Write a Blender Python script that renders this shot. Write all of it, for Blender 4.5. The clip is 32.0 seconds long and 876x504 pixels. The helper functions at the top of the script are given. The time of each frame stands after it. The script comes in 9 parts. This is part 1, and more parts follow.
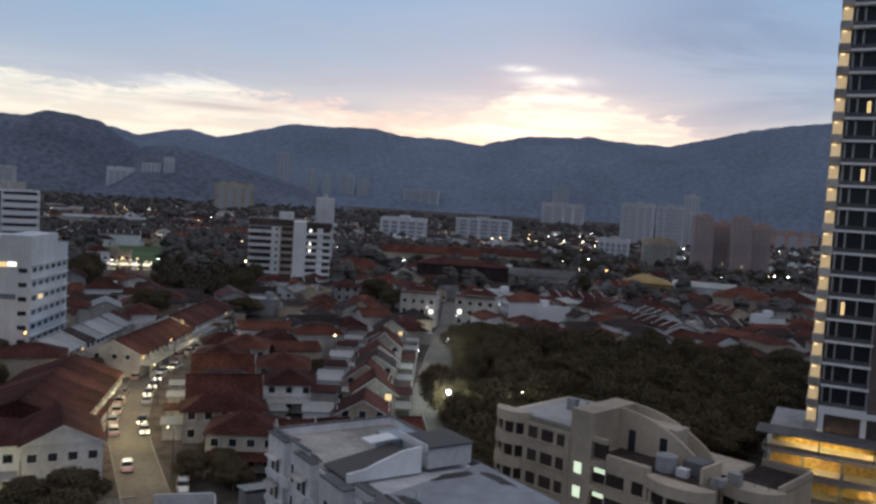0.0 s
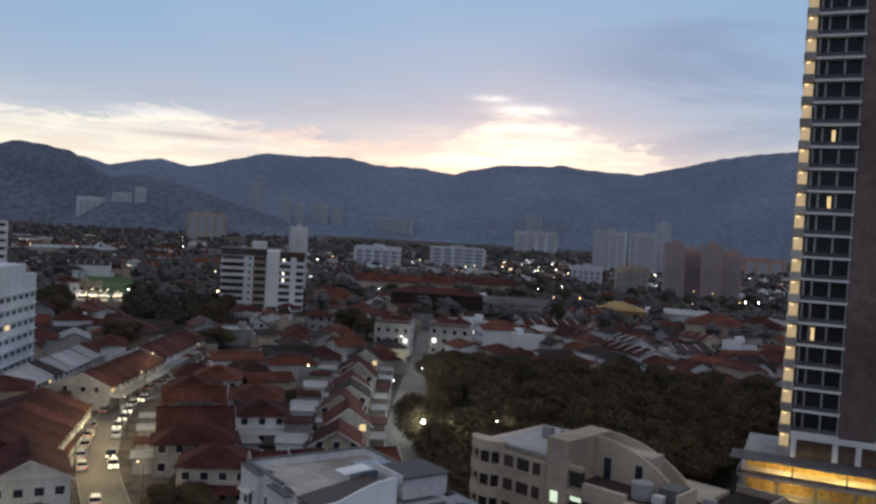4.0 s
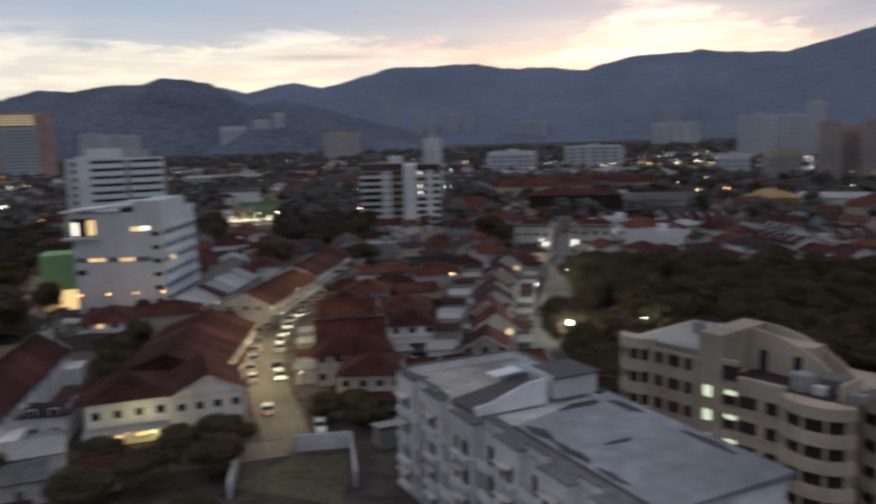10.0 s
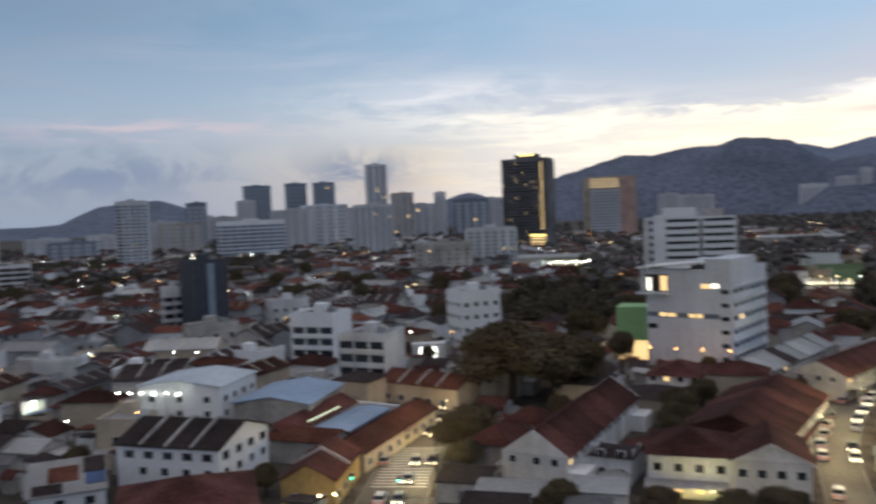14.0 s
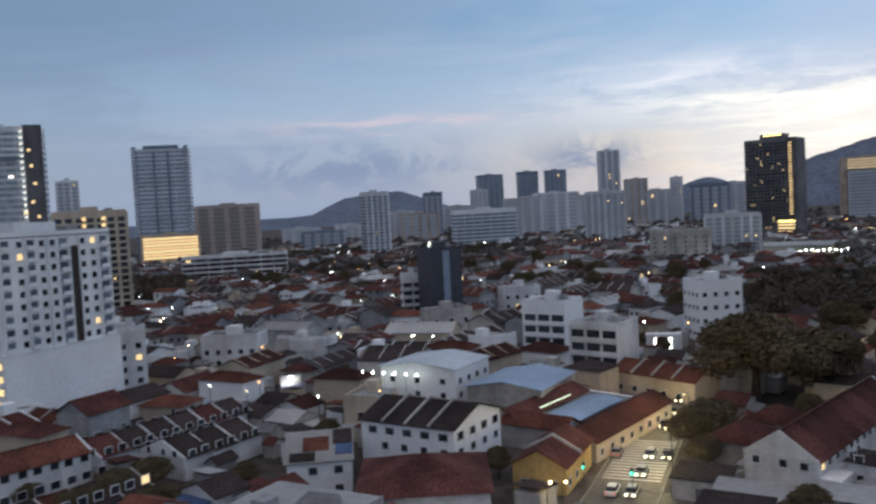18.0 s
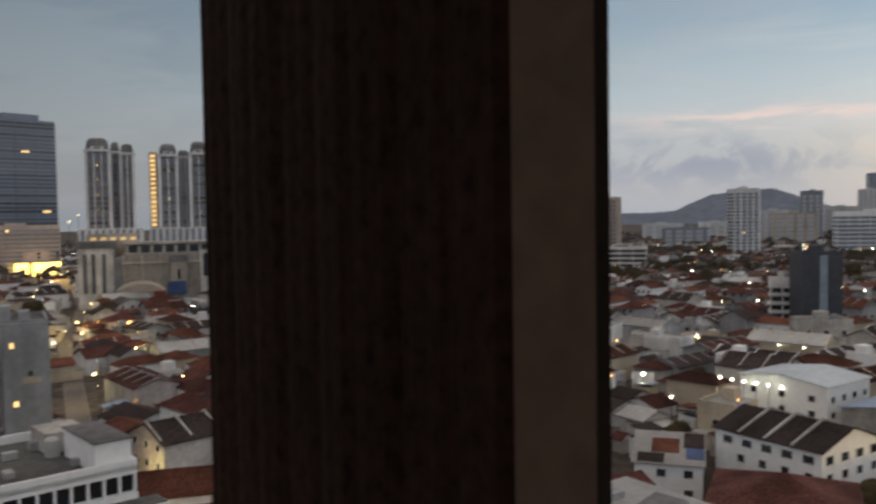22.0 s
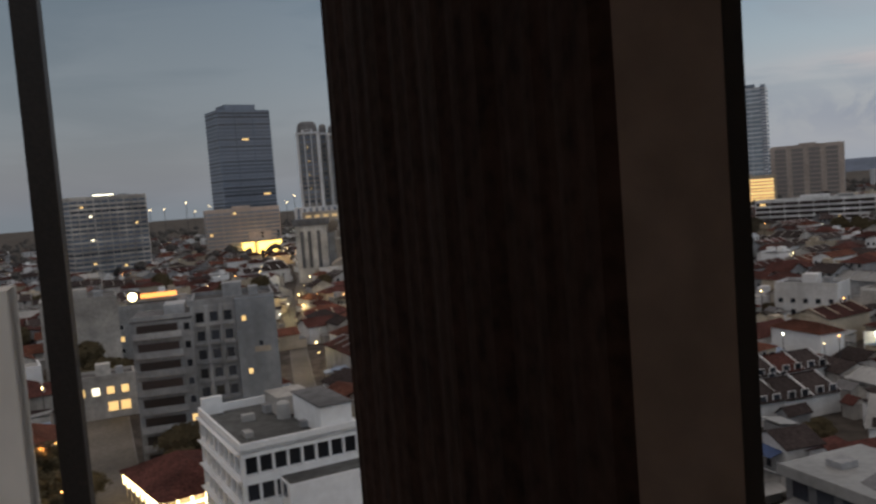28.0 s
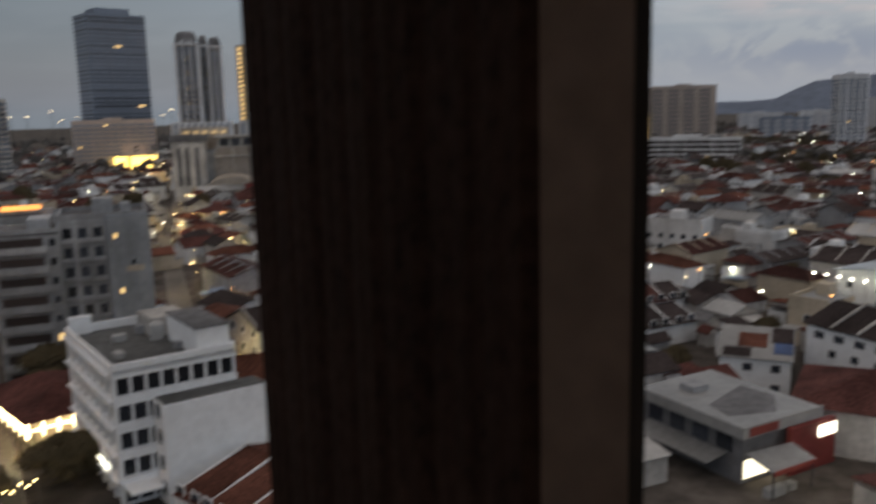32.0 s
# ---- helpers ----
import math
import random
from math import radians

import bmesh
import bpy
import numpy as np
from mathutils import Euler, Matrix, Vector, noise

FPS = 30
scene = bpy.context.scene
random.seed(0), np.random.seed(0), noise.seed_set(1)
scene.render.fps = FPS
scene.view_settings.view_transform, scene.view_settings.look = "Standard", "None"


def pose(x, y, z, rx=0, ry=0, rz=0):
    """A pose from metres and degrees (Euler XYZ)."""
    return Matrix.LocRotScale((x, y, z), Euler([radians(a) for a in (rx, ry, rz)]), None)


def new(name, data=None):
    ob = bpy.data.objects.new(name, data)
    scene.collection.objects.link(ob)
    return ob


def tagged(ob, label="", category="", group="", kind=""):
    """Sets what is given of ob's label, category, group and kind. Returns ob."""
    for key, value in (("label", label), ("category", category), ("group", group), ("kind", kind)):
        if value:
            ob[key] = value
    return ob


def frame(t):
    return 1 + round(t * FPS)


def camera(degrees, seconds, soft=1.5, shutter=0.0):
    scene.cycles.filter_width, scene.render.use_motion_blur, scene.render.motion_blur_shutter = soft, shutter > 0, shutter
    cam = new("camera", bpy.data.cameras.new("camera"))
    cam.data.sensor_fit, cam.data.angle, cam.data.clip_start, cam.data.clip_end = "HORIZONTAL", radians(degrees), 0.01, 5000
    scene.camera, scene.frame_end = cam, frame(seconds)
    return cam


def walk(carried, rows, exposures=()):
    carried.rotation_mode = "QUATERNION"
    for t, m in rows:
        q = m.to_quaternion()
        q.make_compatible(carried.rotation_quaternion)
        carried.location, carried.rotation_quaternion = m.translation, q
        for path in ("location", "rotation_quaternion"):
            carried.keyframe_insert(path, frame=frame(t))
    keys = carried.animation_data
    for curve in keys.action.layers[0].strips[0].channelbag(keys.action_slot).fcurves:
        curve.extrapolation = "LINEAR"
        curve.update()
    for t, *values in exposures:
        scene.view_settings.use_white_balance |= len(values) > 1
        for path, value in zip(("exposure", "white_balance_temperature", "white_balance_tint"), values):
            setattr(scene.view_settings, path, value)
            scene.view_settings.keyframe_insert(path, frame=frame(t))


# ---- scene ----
# ---- camera ----
EYE = 44.0
cam = camera(55.8, 32.0, soft=2.6, shutter=1.2)
# seconds, east, north, heading, pitch, lean
ROWS = [
    (0.0, -0.075, 0.168, -0.03, -3.56, 3.61),
    (0.5, -0.075, 0.168, -0.45, -2.78, 3.64),
    (1.0, -0.075, 0.168, -1.51, -2.37, 3.82),
    (1.5, -0.075, 0.168, -2.07, -2.24, 3.96),
    (2.0, -0.075, 0.168, -2.29, -2.47, 3.82),
    (2.5, -0.075, 0.168, -2.39, -3.47, 3.58),
    (4.5, -0.075, 0.168, -1.45, -1.11, 3.17),
    (5.0, -0.075, 0.168, -1.16, -1.27, 2.77),
    (5.5, -0.075, 0.168, 0.14, -1.82, 2.24),
    (6.0, -0.075, 0.168, 2.47, -0.95, 1.27),
    (6.5, -0.075, 0.168, 3.43, -1.07, 0.65),
    (7.0, -0.075, 0.168, 4.53, -3.86, -0.54),
    (7.5, -0.075, 0.168, 3.52, -4.79, -0.91),
    (8.0, -0.075, 0.168, 1.30, -5.77, -0.70),
    (8.5, -0.075, 0.168, 0.08, -6.60, -0.78),
    (9.0, -0.075, 0.168, 1.20, -7.54, -0.97),
    (9.5, -0.075, 0.168, 3.35, -8.08, -1.14),
    (10.0, -0.075, 0.168, 7.71, -8.12, -1.63),
    (10.5, -0.075, 0.168, 14.03, -7.88, -2.17),
    (11.0, -0.075, 0.168, 18.86, -5.68, -2.42),
    (11.5, -0.075, 0.168, 24.01, -3.76, -1.93),
    (12.0, -0.075, 0.168, 30.08, -3.02, -1.25),
    (12.5, -0.075, 0.168, 34.34, -2.89, -1.74),
    (13.0, -0.075, 0.168, 37.99, -3.11, -2.70),
    (13.5, -0.075, 0.168, 41.87, -3.37, -2.99),
    (14.0, -0.075, 0.168, 45.71, -2.72, -2.34),
    (14.5, -0.075, 0.168, 49.30, -2.96, -2.43),
    (16.5, -0.075, 0.168, 55.25, -2.95, -3.26),
    (17.0, -0.075, 0.168, 56.88, -2.35, -3.21),
    (17.5, -0.075, 0.168, 59.79, -2.15, -3.58),
    (18.0, -0.075, 0.168, 61.67, -2.82, -3.09),
    (18.5, -0.075, 0.168, 63.21, -2.96, -3.04),
    (19.0, -0.075, 0.168, 66.72, -2.97, -2.34),
    (19.5, -0.072, 0.123, 71.18, -2.70, -1.78),
    (20.0, -0.074, 0.092, 75.06, -2.68, -1.41),
    (20.5, -0.062, 0.072, 78.73, -2.59, -1.25),
    (21.0, -0.058, 0.054, 81.82, -2.27, -0.82),
    (21.5, -0.019, 0.027, 84.38, -2.12, -0.75),
    (22.0, -0.001, 0.008, 86.16, -2.38, -0.91),
    (22.5, 0.006, -0.001, 88.39, -3.13, -1.20),
    (23.0, 0.000, 0.000, 89.82, -3.60, -1.41),
    (23.5, 0.002, 0.005, 91.28, -3.54, -1.86),
    (24.0, 0.023, -0.005, 92.17, -3.29, -1.73),
    (24.5, 0.010, -0.004, 93.22, -3.69, -1.75),
    (25.0, -0.001, 0.008, 94.57, -3.72, -2.56),
    (25.5, -0.037, 0.030, 95.66, -3.79, -3.14),
    (27.5, -0.055, 0.050, 99.10, -4.13, -3.67),
    (28.0, -0.113, 0.074, 100.09, -4.15, -4.37),
    (28.5, -0.080, 0.062, 100.83, -4.13, -4.16),
    (29.0, -0.068, 0.054, 100.46, -4.54, -3.50),
    (29.5, -0.030, 0.034, 98.89, -5.27, -2.54),
    (30.0, -0.041, 0.041, 98.05, -7.30, -2.34),
    (30.5, -0.048, 0.037, 97.44, -10.14, -2.13),
    (31.0, -0.028, 0.023, 96.79, -11.63, -1.77),
    (31.5, -0.028, 0.030, 95.40, -11.39, -1.59),
    (32.0, -0.059, 0.052, 92.20, -9.70, -1.44),
]
walk(cam, [(t, pose(x, y, EYE, 90 + p, 0, h) @ pose(0, 0, 0, 0, 0, r)) for t, x, y, h, p, r in ROWS],
     [(0, 0.04, 6150, 10), (6, 0.05, 6150, 10), (9, 0.04, 6400, 10), (12, 0.2, 6450, 10), (17, 0.36, 6300, 10), (19, 0.38, 6050, 10), (20, 0.46, 7250, 10), (22, 0.56, 8050, 10), (25, 0.42, 7900, 10), (28, 0.22, 7700, 10), (32, 0.22, 7600, 10)])
# ---- world ----
SUN_HEADING = 7.0
world = bpy.data.worlds.new("dusk")
scene.world = world
world.use_nodes = True
wn, wl = world.node_tree.nodes, world.node_tree.links
wn.clear()


def wnode(kind, **props):
    n = wn.new(kind)
    for k, v in props.items():
        if k == "op":
            n.operation = v
        elif k == "blend":
            n.blend_type = v
    return n


def wmath(op, a, b=None, c=None):
    n = wnode("ShaderNodeMath", op=op)
    for i, v in enumerate((a, b, c)):
        if v is None:
            continue
        if isinstance(v, (int, float)):
            n.inputs[i].default_value = v
        else:
            wl.new(v, n.inputs[i])
    return n.outputs[0]


def wramp(fac, stops):
    n = wn.new("ShaderNodeValToRGB")
    els = n.color_ramp.elements
    els[0].position, els[0].color = stops[0][0], (*stops[0][1], 1)
    els[1].position, els[1].color = stops[-1][0], (*stops[-1][1], 1)
    for p, c in stops[1:-1]:
        els.new(p).color = (*c, 1)
    wl.new(fac, n.inputs[0])
    return n.outputs[0]


def wmix(fac, a, b, blend="MIX"):
    n = wn.new("ShaderNodeMixRGB")
    n.blend_type = blend
    for i, v in enumerate((fac, a, b)):
        if isinstance(v, (int, float)):
            n.inputs[i].default_value = v
        elif isinstance(v, tuple):
            n.inputs[i].default_value = (*v, 1)
        else:
            wl.new(v, n.inputs[i])
    return n.outputs[0]


def wnoise(scale, sx, sz, detail=6, rough=0.55, off=0.0):
    m = wn.new("ShaderNodeMapping")
    m.inputs["Scale"].default_value = (sx, sx, sz)
    m.inputs["Location"].default_value = (off, off * 0.7, off * 0.3)
    wl.new(coord.outputs["Generated"], m.inputs[0])
    n = wn.new("ShaderNodeTexNoise")
    n.inputs["Scale"].default_value = scale
    n.inputs["Detail"].default_value = detail
    n.inputs["Roughness"].default_value = rough
    n.inputs["Distortion"].default_value = 0.6
    wl.new(m.outputs[0], n.inputs["Vector"])
    return n.outputs["Fac"]


coord = wn.new("ShaderNodeTexCoord")
sep = wn.new("ShaderNodeSeparateXYZ")
wl.new(coord.outputs["Generated"], sep.inputs[0])
X, Y, Z = sep.outputs
# cosine of the turn away from the afterglow, and the height in the sky
sunx, suny = math.sin(radians(SUN_HEADING)), math.cos(radians(SUN_HEADING))
flat = wmath("SQRT", wmath("SUBTRACT", 1.0, wmath("MINIMUM", wmath("MULTIPLY", Z, Z), 0.98)))
toward = wmath("DIVIDE", wmath("ADD", wmath("MULTIPLY", X, sunx), wmath("MULTIPLY", Y, suny)), flat)
near_glow = wmath("MULTIPLY_ADD", toward, 0.5, 0.5)
high = wmath("MAXIMUM", Z, 0.0)
west = wramp(high, [(0.0, (0.80, 0.62, 0.45)), (0.07, (0.85, 0.70, 0.52)), (0.10, (0.62, 0.62, 0.61)), (0.14, (0.36, 0.455, 0.575)), (0.2, (0.28, 0.415, 0.58)), (0.26, (0.25, 0.40, 0.58)), (0.4, (0.25, 0.37, 0.52)), (0.6, (0.40, 0.39, 0.415)), (1.0, (0.445, 0.425, 0.45))])
south = wramp(high, [(0.0, (0.25, 0.305, 0.40)), (0.05, (0.255, 0.31, 0.40)), (0.1, (0.30, 0.36, 0.46)), (0.14, (0.255, 0.345, 0.46)), (0.22, (0.16, 0.255, 0.385)), (0.32, (0.135, 0.215, 0.33)), (0.6, (0.40, 0.39, 0.415)), (1.0, (0.445, 0.425, 0.45))])
east = wramp(high, [(0.0, (0.140, 0.182, 0.240)), (0.1, (0.118, 0.164, 0.235)), (0.25, (0.084, 0.128, 0.195)), (0.6, (0.40, 0.385, 0.41)), (1.0, (0.445, 0.42, 0.445))])


def smooth(value, lo, hi):
    n = wn.new("ShaderNodeMapRange")
    n.interpolation_type = "SMOOTHSTEP"
    n.inputs["From Min"].default_value, n.inputs["From Max"].default_value = lo, hi
    wl.new(value, n.inputs["Value"])
    return n.outputs[0]


to_west = smooth(near_glow, 0.62, 0.97)
sky = wmix(to_west, wmix(smooth(near_glow, 0.18, 0.62), east, south), west)
# clouds by heading and height in degrees
head_deg = wmath("MULTIPLY", wmath("ARCTAN2", wmath("MULTIPLY", X, -1.0), Y), 57.2958)
high_deg = wmath("MULTIPLY", wmath("ARCSINE", Z), 57.2958)
streak = smooth(wmath("MULTIPLY_ADD", wnoise(5.0, 2.6, 16.0, 8, 0.62, off=4.4), 0.45, wmath("MULTIPLY", wnoise(2.4, 2.2, 20.0, 8, 0.6, off=7.7), 0.55)), 0.44, 0.57)
billow = smooth(wnoise(9.0, 1.6, 2.6, 7, 0.6, off=2.2), 0.40, 0.55)
veil = smooth(wnoise(1.7, 1.8, 9.0, off=3.1), 0.40, 0.62)


def cloud(sky, az, el, wide, tall, colour, amount, pattern):
    """A soft-edged cloud bank round a heading and height."""
    u = wmath("DIVIDE", wmath("SUBTRACT", head_deg, az), wide)
    v = wmath("DIVIDE", wmath("SUBTRACT", high_deg, el), tall)
    g = wmath("EXPONENT", wmath("MULTIPLY", wmath("ADD", wmath("MULTIPLY", u, u), wmath("MULTIPLY", v, v)), -1.0))
    return wmix(wmath("MULTIPLY", wmath("MULTIPLY", g, wmath("MULTIPLY_ADD", pattern, 0.88, 0.12)), amount), sky, colour)


sky = wmix(wmath("MULTIPLY", wmath("MULTIPLY", veil, smooth(high_deg, 30.0, 6.0)), wmath("MULTIPLY_ADD", smooth(near_glow, 0.2, 0.6), 0.3, 0.1)), sky, wmix(to_west, (0.30, 0.36, 0.46), (0.335, 0.45, 0.60)))
sky = cloud(sky, 4, 9.8, 17, 2.0, (0.335, 0.40, 0.52), 0.8, veil)
sky = cloud(sky, -19, 10, 9, 6, (0.15, 0.25, 0.41), 0.9, veil)
sky = cloud(sky, 86, 12, 14, 6, (0.125, 0.195, 0.295), 0.85, veil)
sky = cloud(sky, 76, 10, 12, 6, (0.145, 0.215, 0.325), 0.85, veil)
# the cloud deck ends in a ragged lip over the afterglow: height of the lip by heading
LIP = ((-30, 3.0), (-17.3, 5.0), (-15, 6.1), (-12.8, 6.5), (-10.4, 7.1), (-8.4, 7.9), (-5.0, 8.2), (-3.2, 7.1), (-1.2, 5.7), (6.0, 5.4), (7.4, 6.3), (12.3, 6.4), (15.5, 6.9), (17.6, 7.0), (20.6, 6.0), (27, 6.0), (34, 6.6), (42, 6.9), (52, 5.0))
lip = wmath("MULTIPLY", wramp(wmath("DIVIDE", wmath("ADD", head_deg, 30.0), 82.0), [((a + 30) / 82, (e / 12,) * 3) for a, e in LIP]), 12.0)
ragged = wmath("MULTIPLY", wmath("SUBTRACT", wnoise(20.0, 1.0, 3.6, 7, 0.65, off=1.3), 0.5), 4.6)
under = wmath("SUBTRACT", wmath("ADD", lip, ragged), high_deg)
span = wmath("MULTIPLY", smooth(head_deg, 50.0, 34.0), smooth(head_deg, -22.0, -14.0))
deck = wmath("MULTIPLY", smooth(wmath("SUBTRACT", high_deg, lip), 4.2, 0.0), wmath("MULTIPLY", span, wmath("MULTIPLY_ADD", veil, 0.35, 0.3)))
sky = wmix(deck, sky, (0.43, 0.455, 0.545))
glow = wmath("MULTIPLY", smooth(under, -0.35, 0.55), span)
blush = wmath("MULTIPLY", smooth(head_deg, -3.0, 3.0), smooth(head_deg, 16.0, 9.0))
sky = wmix(wmath("MULTIPLY", glow, wmath("MULTIPLY_ADD", streak, 0.42, 0.46)), sky, wmix(wmath("MULTIPLY", blush, smooth(under, 1.6, 0.3)), (0.98, 0.90, 0.75), (0.92, 0.68, 0.58)))
sky = cloud(sky, 39, 6.3, 10, 1.1, (0.84, 0.80, 0.73), 0.85, streak)
sky = cloud(sky, 44, 8.0, 9, 1.3, (0.70, 0.69, 0.72), 0.85, wmath("MULTIPLY_ADD", billow, 0.5, wmath("MULTIPLY", streak, 0.5)))
sky = cloud(sky, 36, 10.5, 12, 2.4, (0.32, 0.39, 0.52), 0.7, veil)
sky = cloud(sky, 12, 7.9, 11, 0.8, (0.40, 0.43, 0.52), 0.85, streak)
sky = cloud(sky, 16.8, 6.6, 3.0, 0.32, (1.05, 1.0, 0.92), 0.8, veil)
sky = cloud(sky, 15.0, 5.3, 5, 0.28, (0.52, 0.46, 0.48), 0.9, streak)
sky = cloud(sky, 7.7, 8.2, 1.6, 0.3, (0.66, 0.52, 0.54), 0.7, veil)
sky = cloud(sky, -6, 5.2, 7, 1.5, (1.08, 1.02, 0.88), 0.9, streak)
sky = cloud(sky, -7.2, 8.5, 2.1, 0.34, (1.12, 1.1, 1.02), 1.0, wmath("MULTIPLY_ADD", billow, 0.4, 0.5))
sky = cloud(sky, -4.9, 9.2, 1.1, 0.22, (1.0, 0.98, 0.94), 0.8, billow)
sky = cloud(sky, -6.5, 7.3, 3.2, 0.5, (1.08, 1.04, 0.94), 1.0, streak)
sky = cloud(sky, -7.6, 7.75, 2.2, 0.22, (0.56, 0.58, 0.64), 0.9, streak)
sky = cloud(sky, -9.5, 6.7, 2.6, 0.2, (0.60, 0.60, 0.64), 0.8, streak)
sky = cloud(sky, 64, 6.1, 8, 0.7, (0.52, 0.44, 0.49), 0.8, streak)
sky = cloud(sky, 62, 9.5, 16, 2.2, (0.36, 0.42, 0.52), 0.7, veil)
sky = cloud(sky, 51, 3.1, 3.4, 1.3, (0.16, 0.22, 0.34), 1.0, billow)
sky = cloud(sky, 68, 3.3, 9, 1.6, (0.17, 0.23, 0.35), 1.0, billow)
nishita = wn.new("ShaderNodeTexSky")
nishita.sky_type = "NISHITA"
nishita.sun_disc = False
nishita.sun_elevation = radians(1.0)
nishita.sun_rotation = radians(SUN_HEADING)
sky = wmix(0.03, sky, nishita.outputs[0], "ADD")
bg = wn.new("ShaderNodeBackground")
wl.new(sky, bg.inputs["Color"])
bg.inputs["Strength"].default_value = 1.0
wout = wn.new("ShaderNodeOutputWorld")
wl.new(bg.outputs[0], wout.inputs[0])


def lamp(x, y, z, watts, colour=(1.0, 0.72, 0.38), size=0.09):
    d = bpy.data.lights.new("lamp_light", "POINT")
    d.energy, d.color, d.shadow_soft_size = watts, colour, size
    new("lamp_light", d).location = (x, y, z)


# ---- materials ----
def mat(name, colour, rough=0.8, metal=0.0, vary=0.25, grain=6.0, bump=0.15, stain=0.25, spread=0.0, tiles=0.0, streak=0.0, relief=0.05, gloss=0.4, emit=None, power=0.0):
    """Procedural surface: colour broken by grain and stains, with relief; spread changes it from object to object."""
    m = bpy.data.materials.new(name)
    m.use_nodes = True
    nt = m.node_tree
    b = nt.nodes["Principled BSDF"]
    b.inputs["Roughness"].default_value, b.inputs["Metallic"].default_value = rough, metal
    b.inputs["Specular IOR Level"].default_value = gloss
    tc = nt.nodes.new("ShaderNodeTexCoord")

    def noise_fac(scale, detail):
        n = nt.nodes.new("ShaderNodeTexNoise")
        n.inputs["Scale"].default_value, n.inputs["Detail"].default_value = scale, detail
        nt.links.new(tc.outputs["Object"], n.inputs["Vector"])
        return n.outputs["Fac"]

    def scaled(fac, lo, hi):
        n = nt.nodes.new("ShaderNodeMapRange")
        n.inputs["From Min"].default_value, n.inputs["From Max"].default_value = 0.3, 0.7
        n.inputs["To Min"].default_value, n.inputs["To Max"].default_value = lo, hi
        nt.links.new(fac, n.inputs["Value"])
        return n.outputs[0]

    def times(a, c):
        n = nt.nodes.new("ShaderNodeMixRGB")
        n.blend_type = "MULTIPLY"
        n.inputs[0].default_value = 1
        for i, v in ((1, a), (2, c)):
            if isinstance(v, tuple):
                n.inputs[i].default_value = (*v, 1)
            else:
                nt.links.new(v, n.inputs[i])
        return n.outputs[0]

    fine = noise_fac(grain, 5)
    col = times(tuple(colour), scaled(fine, 1 - vary, 1 + vary))
    if stain:
        col = times(col, scaled(noise_fac(grain * 0.06, 3), 1 - stain, 1 + stain * 0.6))
    if streak:
        # rain streaks running down the wall
        mp = nt.nodes.new("ShaderNodeMapping")
        mp.inputs["Scale"].default_value = (1.0, 1.0, 0.07)
        nt.links.new(tc.outputs["Object"], mp.inputs[0])
        sn = nt.nodes.new("ShaderNodeTexNoise")
        sn.inputs["Scale"].default_value, sn.inputs["Detail"].default_value = 0.45, 4
        nt.links.new(mp.outputs[0], sn.inputs["Vector"])
        col = times(col, scaled(sn.outputs["Fac"], 1 - streak, 1 + streak * 0.45))
    if spread:
        oi = nt.nodes.new("ShaderNodeObjectInfo")
        n = nt.nodes.new("ShaderNodeMapRange")
        n.inputs["To Min"].default_value, n.inputs["To Max"].default_value = 1 - spread, 1 + spread
        geo = nt.nodes.new("ShaderNodeNewGeometry")
        fr = nt.nodes.new("ShaderNodeMath")
        fr.operation = "ADD"
        nt.links.new(oi.outputs["Random"], fr.inputs[0])
        nt.links.new(geo.outputs["Random Per Island"], fr.inputs[1])
        wrap = nt.nodes.new("ShaderNodeMath")
        wrap.operation = "FRACT"
        nt.links.new(fr.outputs[0], wrap.inputs[0])
        nt.links.new(wrap.outputs[0], n.inputs["Value"])
        col = times(col, n.outputs[0])
    nt.links.new(col, b.inputs["Base Color"])
    if bump:
        bn = nt.nodes.new("ShaderNodeBump")
        bn.inputs["Strength"].default_value, bn.inputs["Distance"].default_value = bump, relief
        src = fine
        if tiles:
            w = nt.nodes.new("ShaderNodeTexWave")
            w.inputs["Scale"].default_value = tiles
            w.bands_direction = "DIAGONAL"
            nt.links.new(tc.outputs["Object"], w.inputs["Vector"])
            src = w.outputs["Fac"]
        nt.links.new(src, bn.inputs["Height"])
        nt.links.new(bn.outputs[0], b.inputs["Normal"])
    if emit:
        b.inputs["Emission Color"].default_value = (*emit, 1)
        b.inputs["Emission Strength"].default_value = power
    return m


WHITE = mat("white_render", (0.76, 0.77, 0.79), stain=0.3, streak=0.16, grain=1.5, vary=0.1, spread=0.14)
OFFWHITE = mat("aged_white_render", (0.53, 0.51, 0.49), stain=0.5, streak=0.2, grain=1.2, vary=0.16, spread=0.25)
CREAM = mat("cream_render", (0.56, 0.48, 0.38), stain=0.35, streak=0.12, grain=1.2, vary=0.1)
GREYWALL = mat("grey_render", (0.34, 0.35, 0.37), stain=0.4, streak=0.18, grain=1.2, vary=0.15, spread=0.2)
DARKWALL = mat("dark_stained_concrete", (0.17, 0.17, 0.18), stain=0.45, streak=0.2, grain=0.8, vary=0.2, spread=0.1)
BEIGE = mat("beige_render", (0.46, 0.40, 0.34), stain=0.3, grain=1.0, vary=0.12, spread=0.15)
PINK = mat("pinkish_render", (0.52, 0.36, 0.32), stain=0.25, grain=1.0, vary=0.12)
GREEN = mat("pale_green_panel", (0.30, 0.52, 0.25), stain=0.2, grain=1.0, vary=0.08)
BLUEWALL = mat("blue_grey_panel", (0.26, 0.33, 0.42), rough=0.4, stain=0.2, grain=0.6, vary=0.12)
